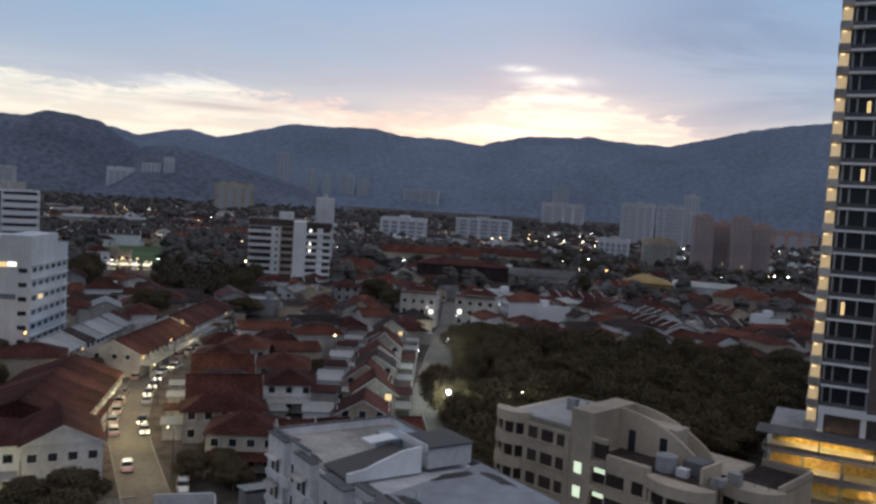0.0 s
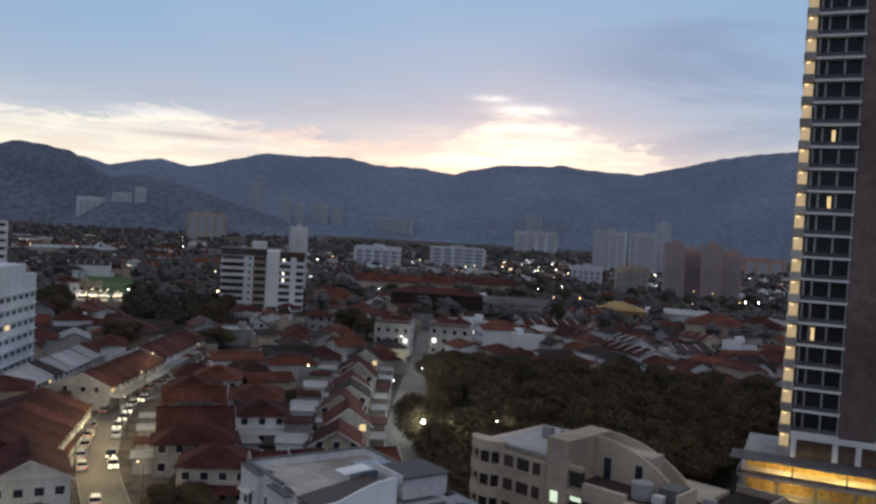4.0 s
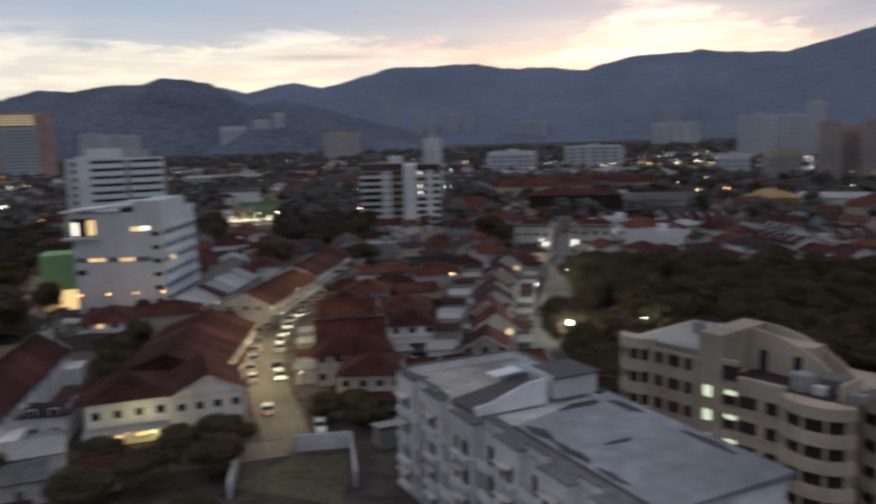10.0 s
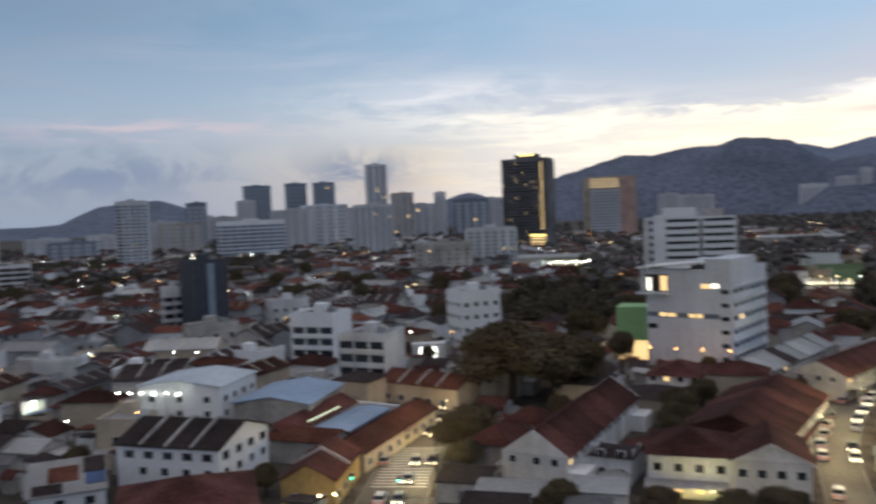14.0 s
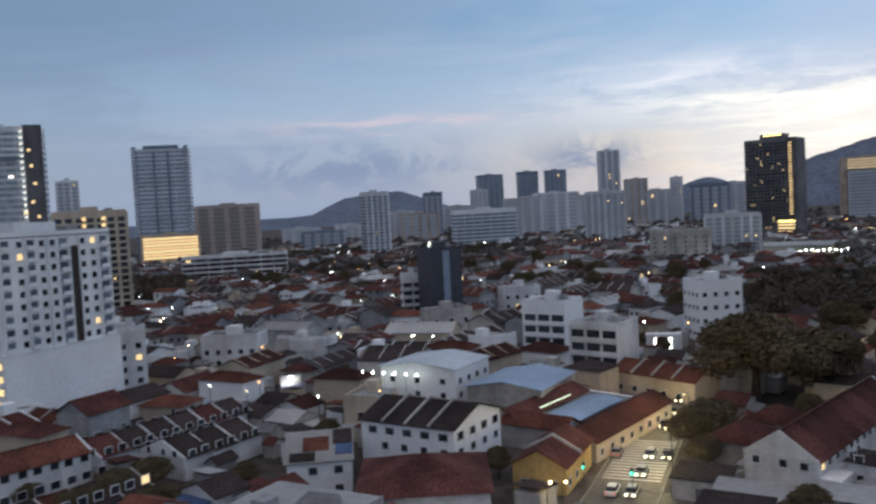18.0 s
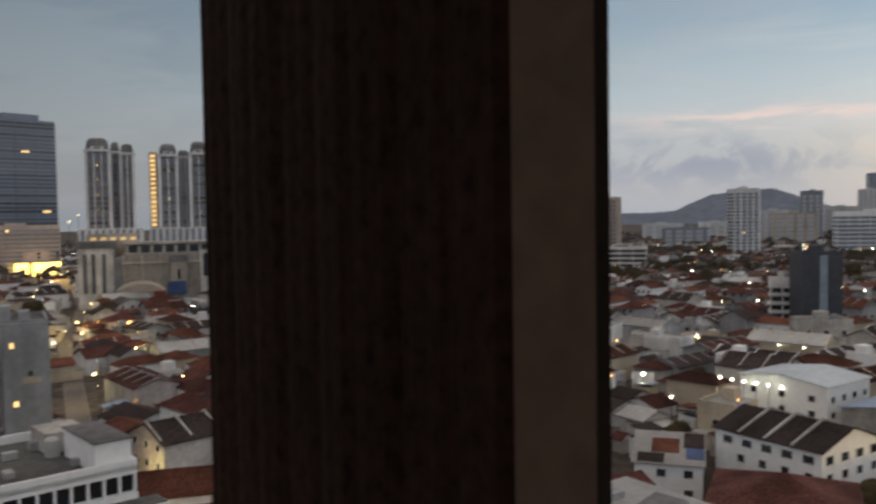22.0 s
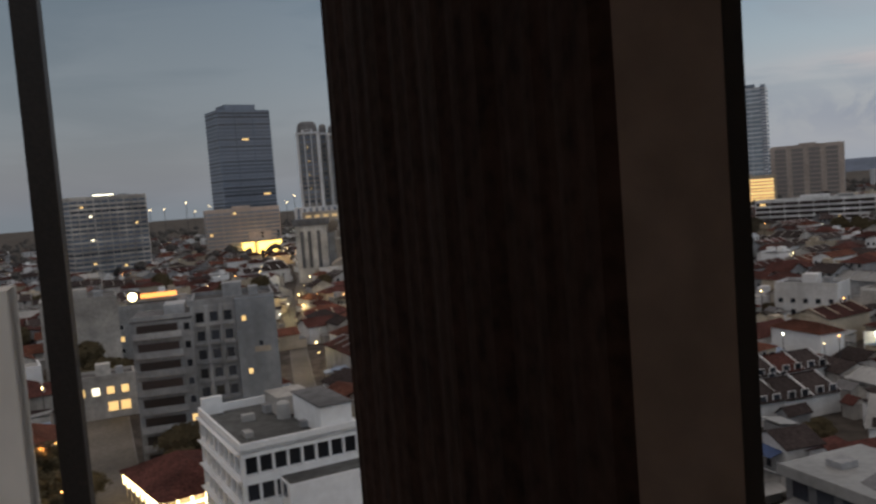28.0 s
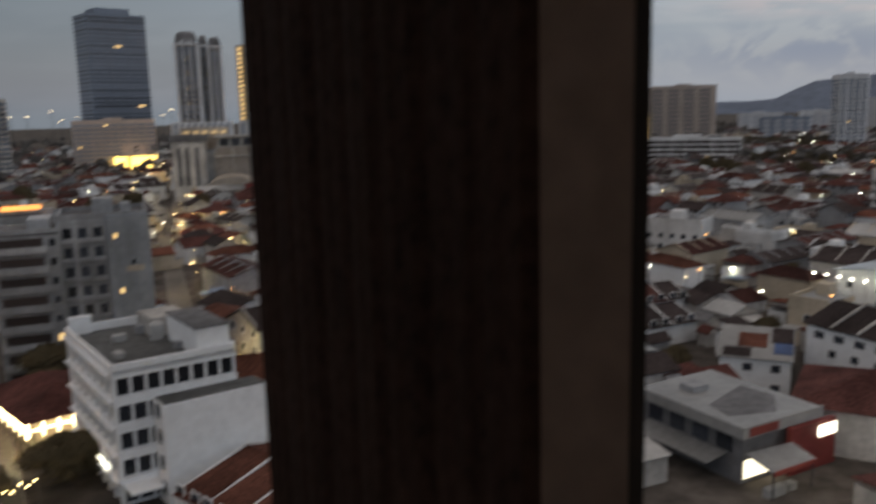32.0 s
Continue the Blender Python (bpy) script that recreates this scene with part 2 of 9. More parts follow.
TILE = mat("dark_red_roof_tile", (0.084, 0.034, 0.030), rough=0.95, gloss=0.12, vary=0.5, grain=2.5, bump=0.6, stain=0.5, spread=0.4, tiles=1.6)
TILE_O = mat("orange_red_roof_tile", (0.125, 0.050, 0.036), rough=0.95, gloss=0.12, vary=0.45, grain=2.5, bump=0.6, stain=0.5, spread=0.35, tiles=1.6)
TILE_B = mat("dark_brown_roof_tile", (0.054, 0.042, 0.042), rough=0.95, gloss=0.12, vary=0.45, grain=2.0, bump=0.6, stain=0.4, spread=0.3, tiles=1.6)
METAL = mat("grey_metal_sheet", (0.33, 0.335, 0.34), rough=0.5, metal=0.2, vary=0.14, grain=1.0, stain=0.35, spread=0.3, tiles=1.0)
METAL_B = mat("blue_metal_sheet", (0.27, 0.36, 0.50), rough=0.45, metal=0.2, vary=0.12, grain=0.8, stain=0.3, tiles=1.0)
PALEROOF = mat("pale_blue_metal_sheet", (0.50, 0.56, 0.62), rough=0.5, metal=0.1, vary=0.12, grain=0.8, stain=0.3, tiles=1.0)
FLAT = mat("weathered_flat_roof", (0.15, 0.15, 0.16), vary=0.3, grain=0.8, stain=0.55, spread=0.25)
FLAT_L = mat("pale_flat_roof", (0.40, 0.40, 0.40), vary=0.14, grain=0.7, stain=0.4, spread=0.2)
PANE = mat("dark_window_glass", (0.03, 0.035, 0.045), rough=0.15, vary=0.3, bump=0, stain=0, spread=0.6)
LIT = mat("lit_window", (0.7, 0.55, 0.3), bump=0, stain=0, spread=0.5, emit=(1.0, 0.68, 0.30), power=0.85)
LIT_W = mat("white_lit_window", (0.8, 0.8, 0.7), bump=0, stain=0, spread=0.3, emit=(1.0, 0.95, 0.78), power=1.7)
LAMPHOT = mat("burning_lamp", (1, 0.9, 0.6), bump=0, stain=0, emit=(1.0, 0.74, 0.36), power=10.0)
LAMPWHITE = mat("white_burning_lamp", (1, 1, 1), bump=0, stain=0, emit=(0.97, 1.0, 0.86), power=18.0)
SHOWLIGHT = mat("white_light_panel", (1, 1, 1), bump=0, stain=0, emit=(0.97, 1.0, 0.88), power=3.2)
NAVY = mat("dark_navy_cladding", (0.060, 0.066, 0.086), rough=0.35, vary=0.2, grain=0.6, stain=0.25)
LAMPSOFT = mat("strung_lamp", (1, 0.9, 0.7), bump=0, stain=0, emit=(1.0, 0.84, 0.5), power=7.0)
LAMPORANGE = mat("orange_burning_lamp", (1, 0.6, 0.3), bump=0, stain=0, emit=(1.0, 0.44, 0.13), power=8.0)
POLE = mat("dark_painted_steel", (0.07, 0.07, 0.075), rough=0.6, vary=0.1)
ASPHALT = mat("asphalt", (0.14, 0.125, 0.108), rough=0.7, vary=0.25, grain=1.2, stain=0.4)
GROUND = mat("built_up_ground", (0.10, 0.088, 0.08), rough=0.95, gloss=0.1, vary=0.45, grain=0.3, stain=0.55)
PAVE = mat("concrete_pavement", (0.22, 0.21, 0.2), vary=0.2, grain=1.5, stain=0.4)
GRASS = mat("mown_grass", (0.075, 0.13, 0.045), rough=0.95, vary=0.35, grain=0.4, stain=0.35)
LEAF = mat("tree_foliage", (0.142, 0.117, 0.074), rough=0.95, gloss=0.05, vary=0.25, grain=0.8, stain=0.3, spread=0.14)
BELTLEAF = mat("park_belt_foliage", (0.108, 0.094, 0.072), rough=0.95, gloss=0.05, vary=0.25, grain=0.5, stain=0.25, spread=0.12, bump=0)
# far woods lifted to a grey that carries the haze in its colour
HAZED_FARLEAF = mat("far_tree_foliage", (0.118, 0.114, 0.112), rough=1.0, gloss=0.0, vary=0.2, grain=0.3, stain=0.3, bump=0)
BARK = mat("tree_bark", (0.09, 0.07, 0.05), rough=0.9)
# distant hills: haze painted straight into the base colour
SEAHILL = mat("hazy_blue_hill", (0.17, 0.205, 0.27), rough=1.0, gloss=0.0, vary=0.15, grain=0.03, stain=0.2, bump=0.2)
# walls and windows with haze mixed into the colour, for the farthest blocks
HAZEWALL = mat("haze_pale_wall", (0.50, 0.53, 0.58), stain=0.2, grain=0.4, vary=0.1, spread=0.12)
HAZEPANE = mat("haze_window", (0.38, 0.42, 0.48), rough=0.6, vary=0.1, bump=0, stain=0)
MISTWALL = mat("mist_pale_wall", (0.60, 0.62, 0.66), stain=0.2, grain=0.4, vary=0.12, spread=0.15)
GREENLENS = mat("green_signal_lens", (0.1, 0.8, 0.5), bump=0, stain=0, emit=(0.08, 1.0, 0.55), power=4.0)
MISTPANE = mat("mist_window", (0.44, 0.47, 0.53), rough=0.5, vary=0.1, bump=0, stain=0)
CONDOPANE = mat("blue_grey_window_glass", (0.13, 0.16, 0.21), rough=0.2, vary=0.3, bump=0, stain=0, spread=0.5)
BROWNPANE = mat("brown_shuttered_window", (0.045, 0.030, 0.028), rough=0.5, vary=0.4, bump=0, stain=0, spread=0.4)
# ochre in the base colour adds to the yellow lamplight on the decks
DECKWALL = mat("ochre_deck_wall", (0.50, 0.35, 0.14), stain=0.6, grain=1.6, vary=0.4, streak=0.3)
FRESH = mat("fresh_white_paint", (0.85, 0.87, 0.90), stain=0.12, grain=1.0, vary=0.06)
PALEBLUE = mat("pale_blue_white_paint", (0.64, 0.70, 0.78), stain=0.2, streak=0.12, grain=1.0, vary=0.08)
OCHRE = mat("ochre_render", (0.44, 0.31, 0.13), stain=0.4, grain=1.0, vary=0.15)
TOWERGLASS = mat("pale_blue_glazing", (0.33, 0.41, 0.49), rough=0.25, vary=0.3, grain=0.25, bump=0, stain=0.3)
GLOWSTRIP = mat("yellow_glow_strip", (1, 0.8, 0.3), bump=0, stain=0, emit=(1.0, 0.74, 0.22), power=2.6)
ORANGESIGN = mat("orange_lit_sign", (1, 0.5, 0.2), bump=0, stain=0, emit=(1.0, 0.40, 0.11), power=1.5)
# ridge forests blued and paled to stand in for haze, the far range most
HAZED_FOREST = mat("forest_canopy", (0.148, 0.174, 0.232), rough=1.0, gloss=0.0, vary=0.3, grain=0.06, stain=0.22, bump=0.35, relief=4.0)
HAZED_FAR_FOREST = mat("far_forest_canopy", (0.190, 0.235, 0.322), rough=1.0, gloss=0.0, vary=0.16, grain=0.05, stain=0.16, bump=0.2, relief=4.0)
# window and wall colours paled for haze on distant buildings
HAZED_FARPANE = mat("distant_window", (0.29, 0.33, 0.39), rough=0.4, vary=0.2, bump=0, stain=0)
HAZED_FARWALL = mat("distant_pale_wall", (0.70, 0.72, 0.76), stain=0.2, grain=0.4, vary=0.12, spread=0.2)
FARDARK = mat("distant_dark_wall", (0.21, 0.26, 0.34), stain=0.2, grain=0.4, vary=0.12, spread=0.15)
TIMBER = mat("dark_window_frame", (0.012, 0.008, 0.007), rough=0.6, vary=0.3, grain=40, bump=0.1)
CURTAIN = mat("dark_curtain_cloth", (0.038, 0.021, 0.017), rough=0.95, gloss=0.1, vary=0.4, grain=60, bump=0.0)
REVEAL = mat("grey_window_reveal", (0.18, 0.133, 0.116), rough=0.8, vary=0.15, grain=30, bump=0)
# kept pale so the unseen room bounces window light onto the pier
BOUNCE_PLASTER = mat("room_plaster", (0.74, 0.66, 0.58), rough=0.9, vary=0.1, grain=10)
LOTGRASS = mat("rough_dry_grass", (0.085, 0.085, 0.05), rough=0.95, vary=0.4, grain=1.2, stain=0.5)
# weak emission that stands in for lamplight on a face
GLOW_E = mat("lamp_lit_landing", (0.6, 0.5, 0.35), emit=(1.0, 0.70, 0.34), power=0.36, bump=0, stain=0.3, grain=0.5)
STAIRLIT = mat("lit_stair_window", (0.7, 0.8, 0.6), bump=0, stain=0, emit=(0.85, 1.0, 0.7), power=0.75)
RED = mat("red_signboard", (0.24, 0.045, 0.04), rough=0.6, vary=0.15)
BLUE = mat("blue_sheet", (0.045, 0.085, 0.20), rough=0.6, vary=0.2)
MARK = mat("white_road_paint", (0.6, 0.6, 0.58), rough=0.7, vary=0.2)
TYRE = mat("black_rubber", (0.02, 0.02, 0.02), rough=0.8)
CARPAINTS = [mat("white_car_paint", (0.75, 0.75, 0.74), rough=0.3, vary=0.03, stain=0, bump=0), mat("silver_car_paint", (0.4, 0.41, 0.42), rough=0.3, metal=0.5, vary=0.03, stain=0, bump=0), mat("dark_car_paint", (0.04, 0.04, 0.05), rough=0.3, vary=0.03, stain=0, bump=0), mat("red_car_paint", (0.3, 0.03, 0.03), rough=0.3, vary=0.03, stain=0, bump=0)]

# ---- building blocks ----
taken = []


def off_ground(az, dist):
    """Place at a heading, to the left of north, and a distance from the foot of the tower."""
    return -math.sin(radians(az)) * dist, math.cos(radians(az)) * dist


class Mesh:
    def __init__(self):
        self.v, self.f = [], []

    def box(self, x0, x1, y0, y1, z0, z1):
        n = len(self.v)
        self.v += [(x0, y0, z0), (x1, y0, z0), (x1, y1, z0), (x0, y1, z0), (x0, y0, z1), (x1, y0, z1), (x1, y1, z1), (x0, y1, z1)]
        self.f += [tuple(n + i for i in q) for q in ((3, 2, 1, 0), (4, 5, 6, 7), (0, 1, 5, 4), (1, 2, 6, 5), (2, 3, 7, 6), (3, 0, 4, 7))]
        return self

    def solid(self, lower, upper):
        n, k = len(self.v), len(lower)
        self.v += list(lower) + list(upper)
        self.f += [tuple(n + i for i in reversed(range(k))), tuple(n + k + i for i in range(k))]
        self.f += [(n + i, n + (i + 1) % k, n + k + (i + 1) % k, n + k + i) for i in range(k)]
        return self

    def prism(self, outline, z0, z1):
        return self.solid([(x, y, z0) for x, y in outline], [(x, y, z1) for x, y in outline])

    def gable_roof(self, w, d, z, rise, over=0.5, thick=0.18, x0=0.0, ends=None):
        """Two sloping slabs, ridge along y."""
        h = w / 2 + over
        s = rise / (w / 2)
        e = z - over * s
        o = over if ends is None else ends
        for sg in (-1, 1):
            a = [(x0, -d / 2 - o, z + rise), (x0, d / 2 + o, z + rise), (x0 + sg * h, d / 2 + o, e), (x0 + sg * h, -d / 2 - o, e)]
            if sg > 0:
                a.reverse()
            self.solid(a, [(x, y, q + thick) for x, y, q in a])
        return self

    def gable_walls(self, w, d, z, rise, x0=0.0, t=0.2, ends=(0, 1)):
        for y in [(-d / 2, d / 2 - t)[k] for k in ends]:
            self.solid([(x0 - w / 2, y, z), (x0 + w / 2, y, z), (x0, y, z + rise)], [(x0 - w / 2, y + t, z), (x0 + w / 2, y + t, z), (x0, y + t, z + rise)])
        return self

    def hip_roof(self, w, d, z, rise, over=0.6):
        a, b = w / 2 + over, d / 2 + over
        r = max(b - a, 0.2) if d > w else 0.2
        rx = max(a - b, 0.2) if w >= d else 0.2
        n = len(self.v)
        self.v += [(-a, -b, z), (a, -b, z), (a, b, z), (-a, b, z)]
        if d > w:
            self.v += [(0, -r, z + rise), (0, r, z + rise)]
            self.f += [(n, n + 1, n + 4), (n + 1, n + 2, n + 5, n + 4), (n + 2, n + 3, n + 5), (n + 3, n, n + 4, n + 5), (n + 3, n + 2, n + 1, n)]
        else:
            self.v += [(-rx, 0, z + rise), (rx, 0, z + rise)]
            self.f += [(n, n + 1, n + 5, n + 4), (n + 1, n + 2, n + 5), (n + 2, n + 3, n + 4, n + 5), (n + 3, n, n + 4), (n + 3, n + 2, n + 1, n)]
        return self

    def tube(self, pts, radii, k=6):
        n = len(self.v)
        for (x, y, z), r in zip(pts, radii):
            self.v += [(x + r * math.cos(2 * math.pi * i / k), y + r * math.sin(2 * math.pi * i / k), z) for i in range(k)]
        for j in range(len(pts) - 1):
            self.f += [(n + j * k + i, n + j * k + (i + 1) % k, n + (j + 1) * k + (i + 1) % k, n + (j + 1) * k + i) for i in range(k)]
        self.f += [tuple(n + i for i in reversed(range(k))), tuple(n + (len(pts) - 1) * k + i for i in range(k))]
        return self

    def ball(self, x, y, z, r, rings=4, k=8):
        zs = [-math.cos(math.pi * (i + 0.5) / rings) for i in range(rings)]
        return self.tube([(x, y, z + r * q) for q in zs], [r * math.sqrt(1 - q * q) for q in zs], k)

    def data(self, name, material):
        me = bpy.data.meshes.new(name)
        me.from_pydata(self.v, [], self.f)
        me.materials.append(material)
        return me


def thing(name, x, y, z=0.0, rz=0.0, label="", category="", group="", kind="", clear=0.0):
    ob = new(name)
    ob.empty_display_size = 0.5
    ob.matrix_world = pose(x, y, z, 0, 0, rz)
    if clear:
        taken.append((x, y, clear))
    return tagged(ob, label, category, group, kind)


def part(name, mesh, material, parent, label="", at=None):
    me = mesh if isinstance(mesh, bpy.types.Mesh) else mesh.data(name, material)
    ob = new(name, me)
    ob.parent = parent
    if at is not None:
        ob.matrix_basis = at
    if label:
        tagged(ob, label)
    return ob


def single(name, mesh, material, label, category, x=0, y=0, z=0, rz=0, kind="", group=""):
    ob = new(name, mesh.data(name, material))
    ob.matrix_world = pose(x, y, z, 0, 0, rz)
    return tagged(ob, label, category, group, kind)


pane_cache = {}


def window(parent, x, y, z, turn, w, h, lit=None, frame_mat=None):
    """A framed pane on a wall; turn is the heading of its face (0: faces -y)."""
    key = (round(w, 2), round(h, 2), lit, frame_mat)
    if key not in pane_cache:
        glass = {None: PANE, "warm": LIT, "white": LIT_W}[lit]
        a = Mesh().box(-w / 2, w / 2, -0.03, 0.08, 0, h)
        f = Mesh()
        o = [(-w / 2 - 0.1, -0.1), (w / 2 + 0.1, -0.1), (w / 2 + 0.1, h + 0.1), (-w / 2 - 0.1, h + 0.1)]
        q = [(-w / 2, 0), (w / 2, 0), (w / 2, h), (-w / 2, h)]
        f.v = [(x2, 0.05, z2) for x2, z2 in o] + [(x2, -0.12, z2) for x2, z2 in o] + [(x2, -0.12, z2) for x2, z2 in q] + [(x2, -0.025, z2) for x2, z2 in q]
        for k in range(4):
            n = (k + 1) % 4
            f.f += [(k, n, 4 + n, 4 + k), (4 + k, 4 + n, 8 + n, 8 + k), (8 + k, 8 + n, 12 + n, 12 + k)]
        both = Mesh()
        both.v, both.f = list(f.v), f.f + [(12, 13, 14, 15)]
        bm = both.data("window", frame_mat or WHITE)
        bm.materials.append(glass)
        bm.polygons.foreach_set("material_index", [0] * len(f.f) + [1])
        pane_cache[key] = (a.data("window", glass), f.data("frame", frame_mat or WHITE), bm)
    glass, fr, both = pane_cache[key]
    near = math.hypot(parent.location.x, parent.location.y) < 112
    ob = part("window", glass if near else both, None, parent, at=pose(x, y, z, 0, 0, turn))
    if near:
        part("frame", fr, None, ob)
    return ob


def joined(name, pieces):
    """One mesh of several pieces, each with its own material."""
    m = bpy.data.meshes.new(name)
    v, f, idx = [], [], []
    for k, (q, _) in enumerate(pieces):
        f += [tuple(i + len(v) for i in face) for face in q.f]
        idx += [k] * len(q.f)
        v += q.v
    m.from_pydata(v, [], f)
    for _, mt in pieces:
        m.materials.append(mt)
    m.polygons.foreach_set("material_index", idx)
    return m


def wall_windows(parent, w, d, floors, fh, bays, z0=0.0, faces="f", size=(1.3, 1.3), lit=0.08, rng=None, frame_mat=None):
    """Rows of windows on the faces of a block: f, b, l, r."""
    rng = rng or random.Random(5)
    for face in faces:
        length = w if face in "fb" else d
        n = max(1, round(bays * length / w)) if face in "lr" else bays
        for i in range(floors):
            for j in range(n):
                s = -length / 2 + (j + 0.5) * length / n
                x, y, a = {"f": (s, -d / 2, 0), "b": (s, d / 2, 180), "l": (-w / 2, s, -90), "r": (w / 2, s, 90)}[face]
                q = rng.random()
                window(parent, x, y, z0 + i * fh + fh * 0.35, a, size[0], size[1], "warm" if q < lit else "white" if q < lit * 1.4 else None, frame_mat)


def block(name, az, dist, seen, h, turn=0.0, ratio=0.6, wall=None, style="win", fh=3.1, bays=6, label="", category="building", roof=None, lit=0.05, near=False, size=(1.4, 1.4), group="", frame_mat=None, faces=None, box=None, base=0.0, sides=True, pane=None):
    """A many-storeyed block. seen: width across the line of sight; turn: degrees by which its front is swung; box gives x, y, heading, width and depth instead."""
    wall = wall or OFFWHITE
    if box:
        cx, cy, rz, w, d = box
    else:
        c, s = math.cos(radians(turn)), abs(math.sin(radians(turn)))
        w = seen / (c + ratio * s)
        d = w * ratio
        cx, cy = off_ground(az, dist + (d * c + w * s) / 2)
        rz = az + turn
    rng = random.Random(int(abs(cx) * 7 + abs(cy) * 3))
    ob = thing(name, cx, cy, base, rz, label, category, group, clear=math.hypot(w, d) / 2 + 3)
    part("wall", Mesh().box(-w / 2, w / 2, -d / 2, d / 2, 0, h), wall, ob)
    part("roof", Mesh().box(-w / 2 + 0.3, w / 2 - 0.3, -d / 2 + 0.3, d / 2 - 0.3, h + 0.004, h + 0.25), roof or FLAT, ob)
    p = Mesh()
    for x0, x1, y0, y1 in ((-w / 2, w / 2, -d / 2, -d / 2 + 0.3), (-w / 2, w / 2, d / 2 - 0.3, d / 2), (-w / 2, -w / 2 + 0.3, -d / 2 + 0.3, d / 2 - 0.3), (w / 2 - 0.3, w / 2, -d / 2 + 0.3, d / 2 - 0.3)):
        p.box(x0, x1, y0, y1, h + 0.004, h + 1.0)
    part("parapet", p, wall, ob)
    part("stair_head", Mesh().box(-w * 0.12, w * 0.12, -d * 0.15, d * 0.2, h + 0.25, h + 3.0), wall, ob)
    if math.hypot(cx, cy) < 700:
        part("water_tank", Mesh().box(w * 0.2, w * 0.32, -d * 0.1, d * 0.1, h + 0.25, h + 2.0), GREYWALL, ob)
    if math.hypot(cx, cy) > 1000:
        fh = max(fh, math.hypot(cx, cy) / 210)
        bays = min(bays, 4)
        lit *= 0.5
    floors = max(1, int((h - 0.6) / fh))
    distant = math.hypot(cx, cy) > 1000
    all_bands, all_piers = Mesh(), Mesh()
    # beyond 560 m the panes take the haze-paled colour
    pane = pane or (HAZED_FARPANE if math.hypot(cx, cy) > 560 else PANE)
    faces = faces or ("flr" if near else "f" + ("l" if turn > 0 else "r" if turn < 0 else ""))
    if style == "win":
        wall_windows(ob, w, d, floors, fh, bays, 0.2, faces, size, lit, rng, frame_mat)
    elif style in ("band", "strip"):
        # balcony fronts or sills on every floor with dark openings between
        for i in range(floors):
            z = i * fh + 0.3
            q = rng.random()
            depth = 0.9 if style == "band" else 0.2
            front_band = Mesh().box(-w / 2 + 0.3, w / 2 - 0.3, -d / 2 - 0.06, -d / 2 + 0.3, z + 1.1, z + fh - 0.35)
            part("window_band", front_band if not sides else front_band.box(-w / 2 - 0.06, -w / 2 + 0.3, -d / 2 + 0.6, d / 2 - 0.6, z + 1.1, z + fh - 0.35).box(w / 2 - 0.3, w / 2 + 0.06, -d / 2 + 0.6, d / 2 - 0.6, z + 1.1, z + fh - 0.35), pane, ob)
            part("balcony_front" if style == "band" else "sill_band", Mesh().box(-w / 2, w / 2, -d / 2 - depth, -d / 2 - 0.07, z, z + 1.1), wall, ob)
            for j in range(bays):
                x = -w / 2 + (j + 0.5) * w / bays
                if rng.random() < lit:
                    part("lit_window", Mesh().box(x - w / bays * 0.2, x + w / bays * 0.2, -d / 2 - 0.09, -d / 2 - 0.065, z + 1.3, z + fh - 0.7), LIT if rng.random() < 0.7 else LIT_W, ob)
        for j in range(bays + 1):
            x = -w / 2 + j * w / bays
            part("pier", Mesh().box(x - 0.25, x + 0.25, -d / 2 - 0.5, -d / 2 - 0.075, 0.3, h), wall, ob)
    elif style == "grid":
        for i in range(floors):
            z = i * fh + 0.3
            band_mesh = all_bands if distant else Mesh()
            band_mesh.box(-w / 2 + 0.3, w / 2 - 0.3, -d / 2 - 0.05, -d / 2 + 0.3, z + 0.7, z + fh - 0.3).box(-w / 2 - 0.05, -w / 2 + 0.3, -d / 2 + 0.6, d / 2 - 0.6, z + 0.7, z + fh - 0.3).box(w / 2 - 0.3, w / 2 + 0.05, -d / 2 + 0.6, d / 2 - 0.6, z + 0.7, z + fh - 0.3)
            if not distant:
                part("window_band", band_mesh, pane, ob)
            for j in range(bays):
                if rng.random() < lit:
                    x = -w / 2 + (j + 0.5) * w / bays
                    part("lit_window", Mesh().box(x - w / bays * 0.12, x + w / bays * 0.1, -d / 2 - 0.09, -d / 2 - 0.055, z + 1.0, z + fh - 0.9), LIT, ob)
        for j in range(bays + 1):
            x = -w / 2 + j * w / bays
            pier_mesh = (all_piers if distant else Mesh()).box(x - w / bays * 0.16, x + w / bays * 0.16, -d / 2 - 0.35, -d / 2 - 0.06, 0.3, h)
            if not distant:
                part("pier", pier_mesh, wall, ob)
        if distant:
            tagged(part("glazing", all_bands, pane, ob), kind="stuff")
            tagged(part("pier_work", all_piers, wall, ob), kind="stuff")
    return ob


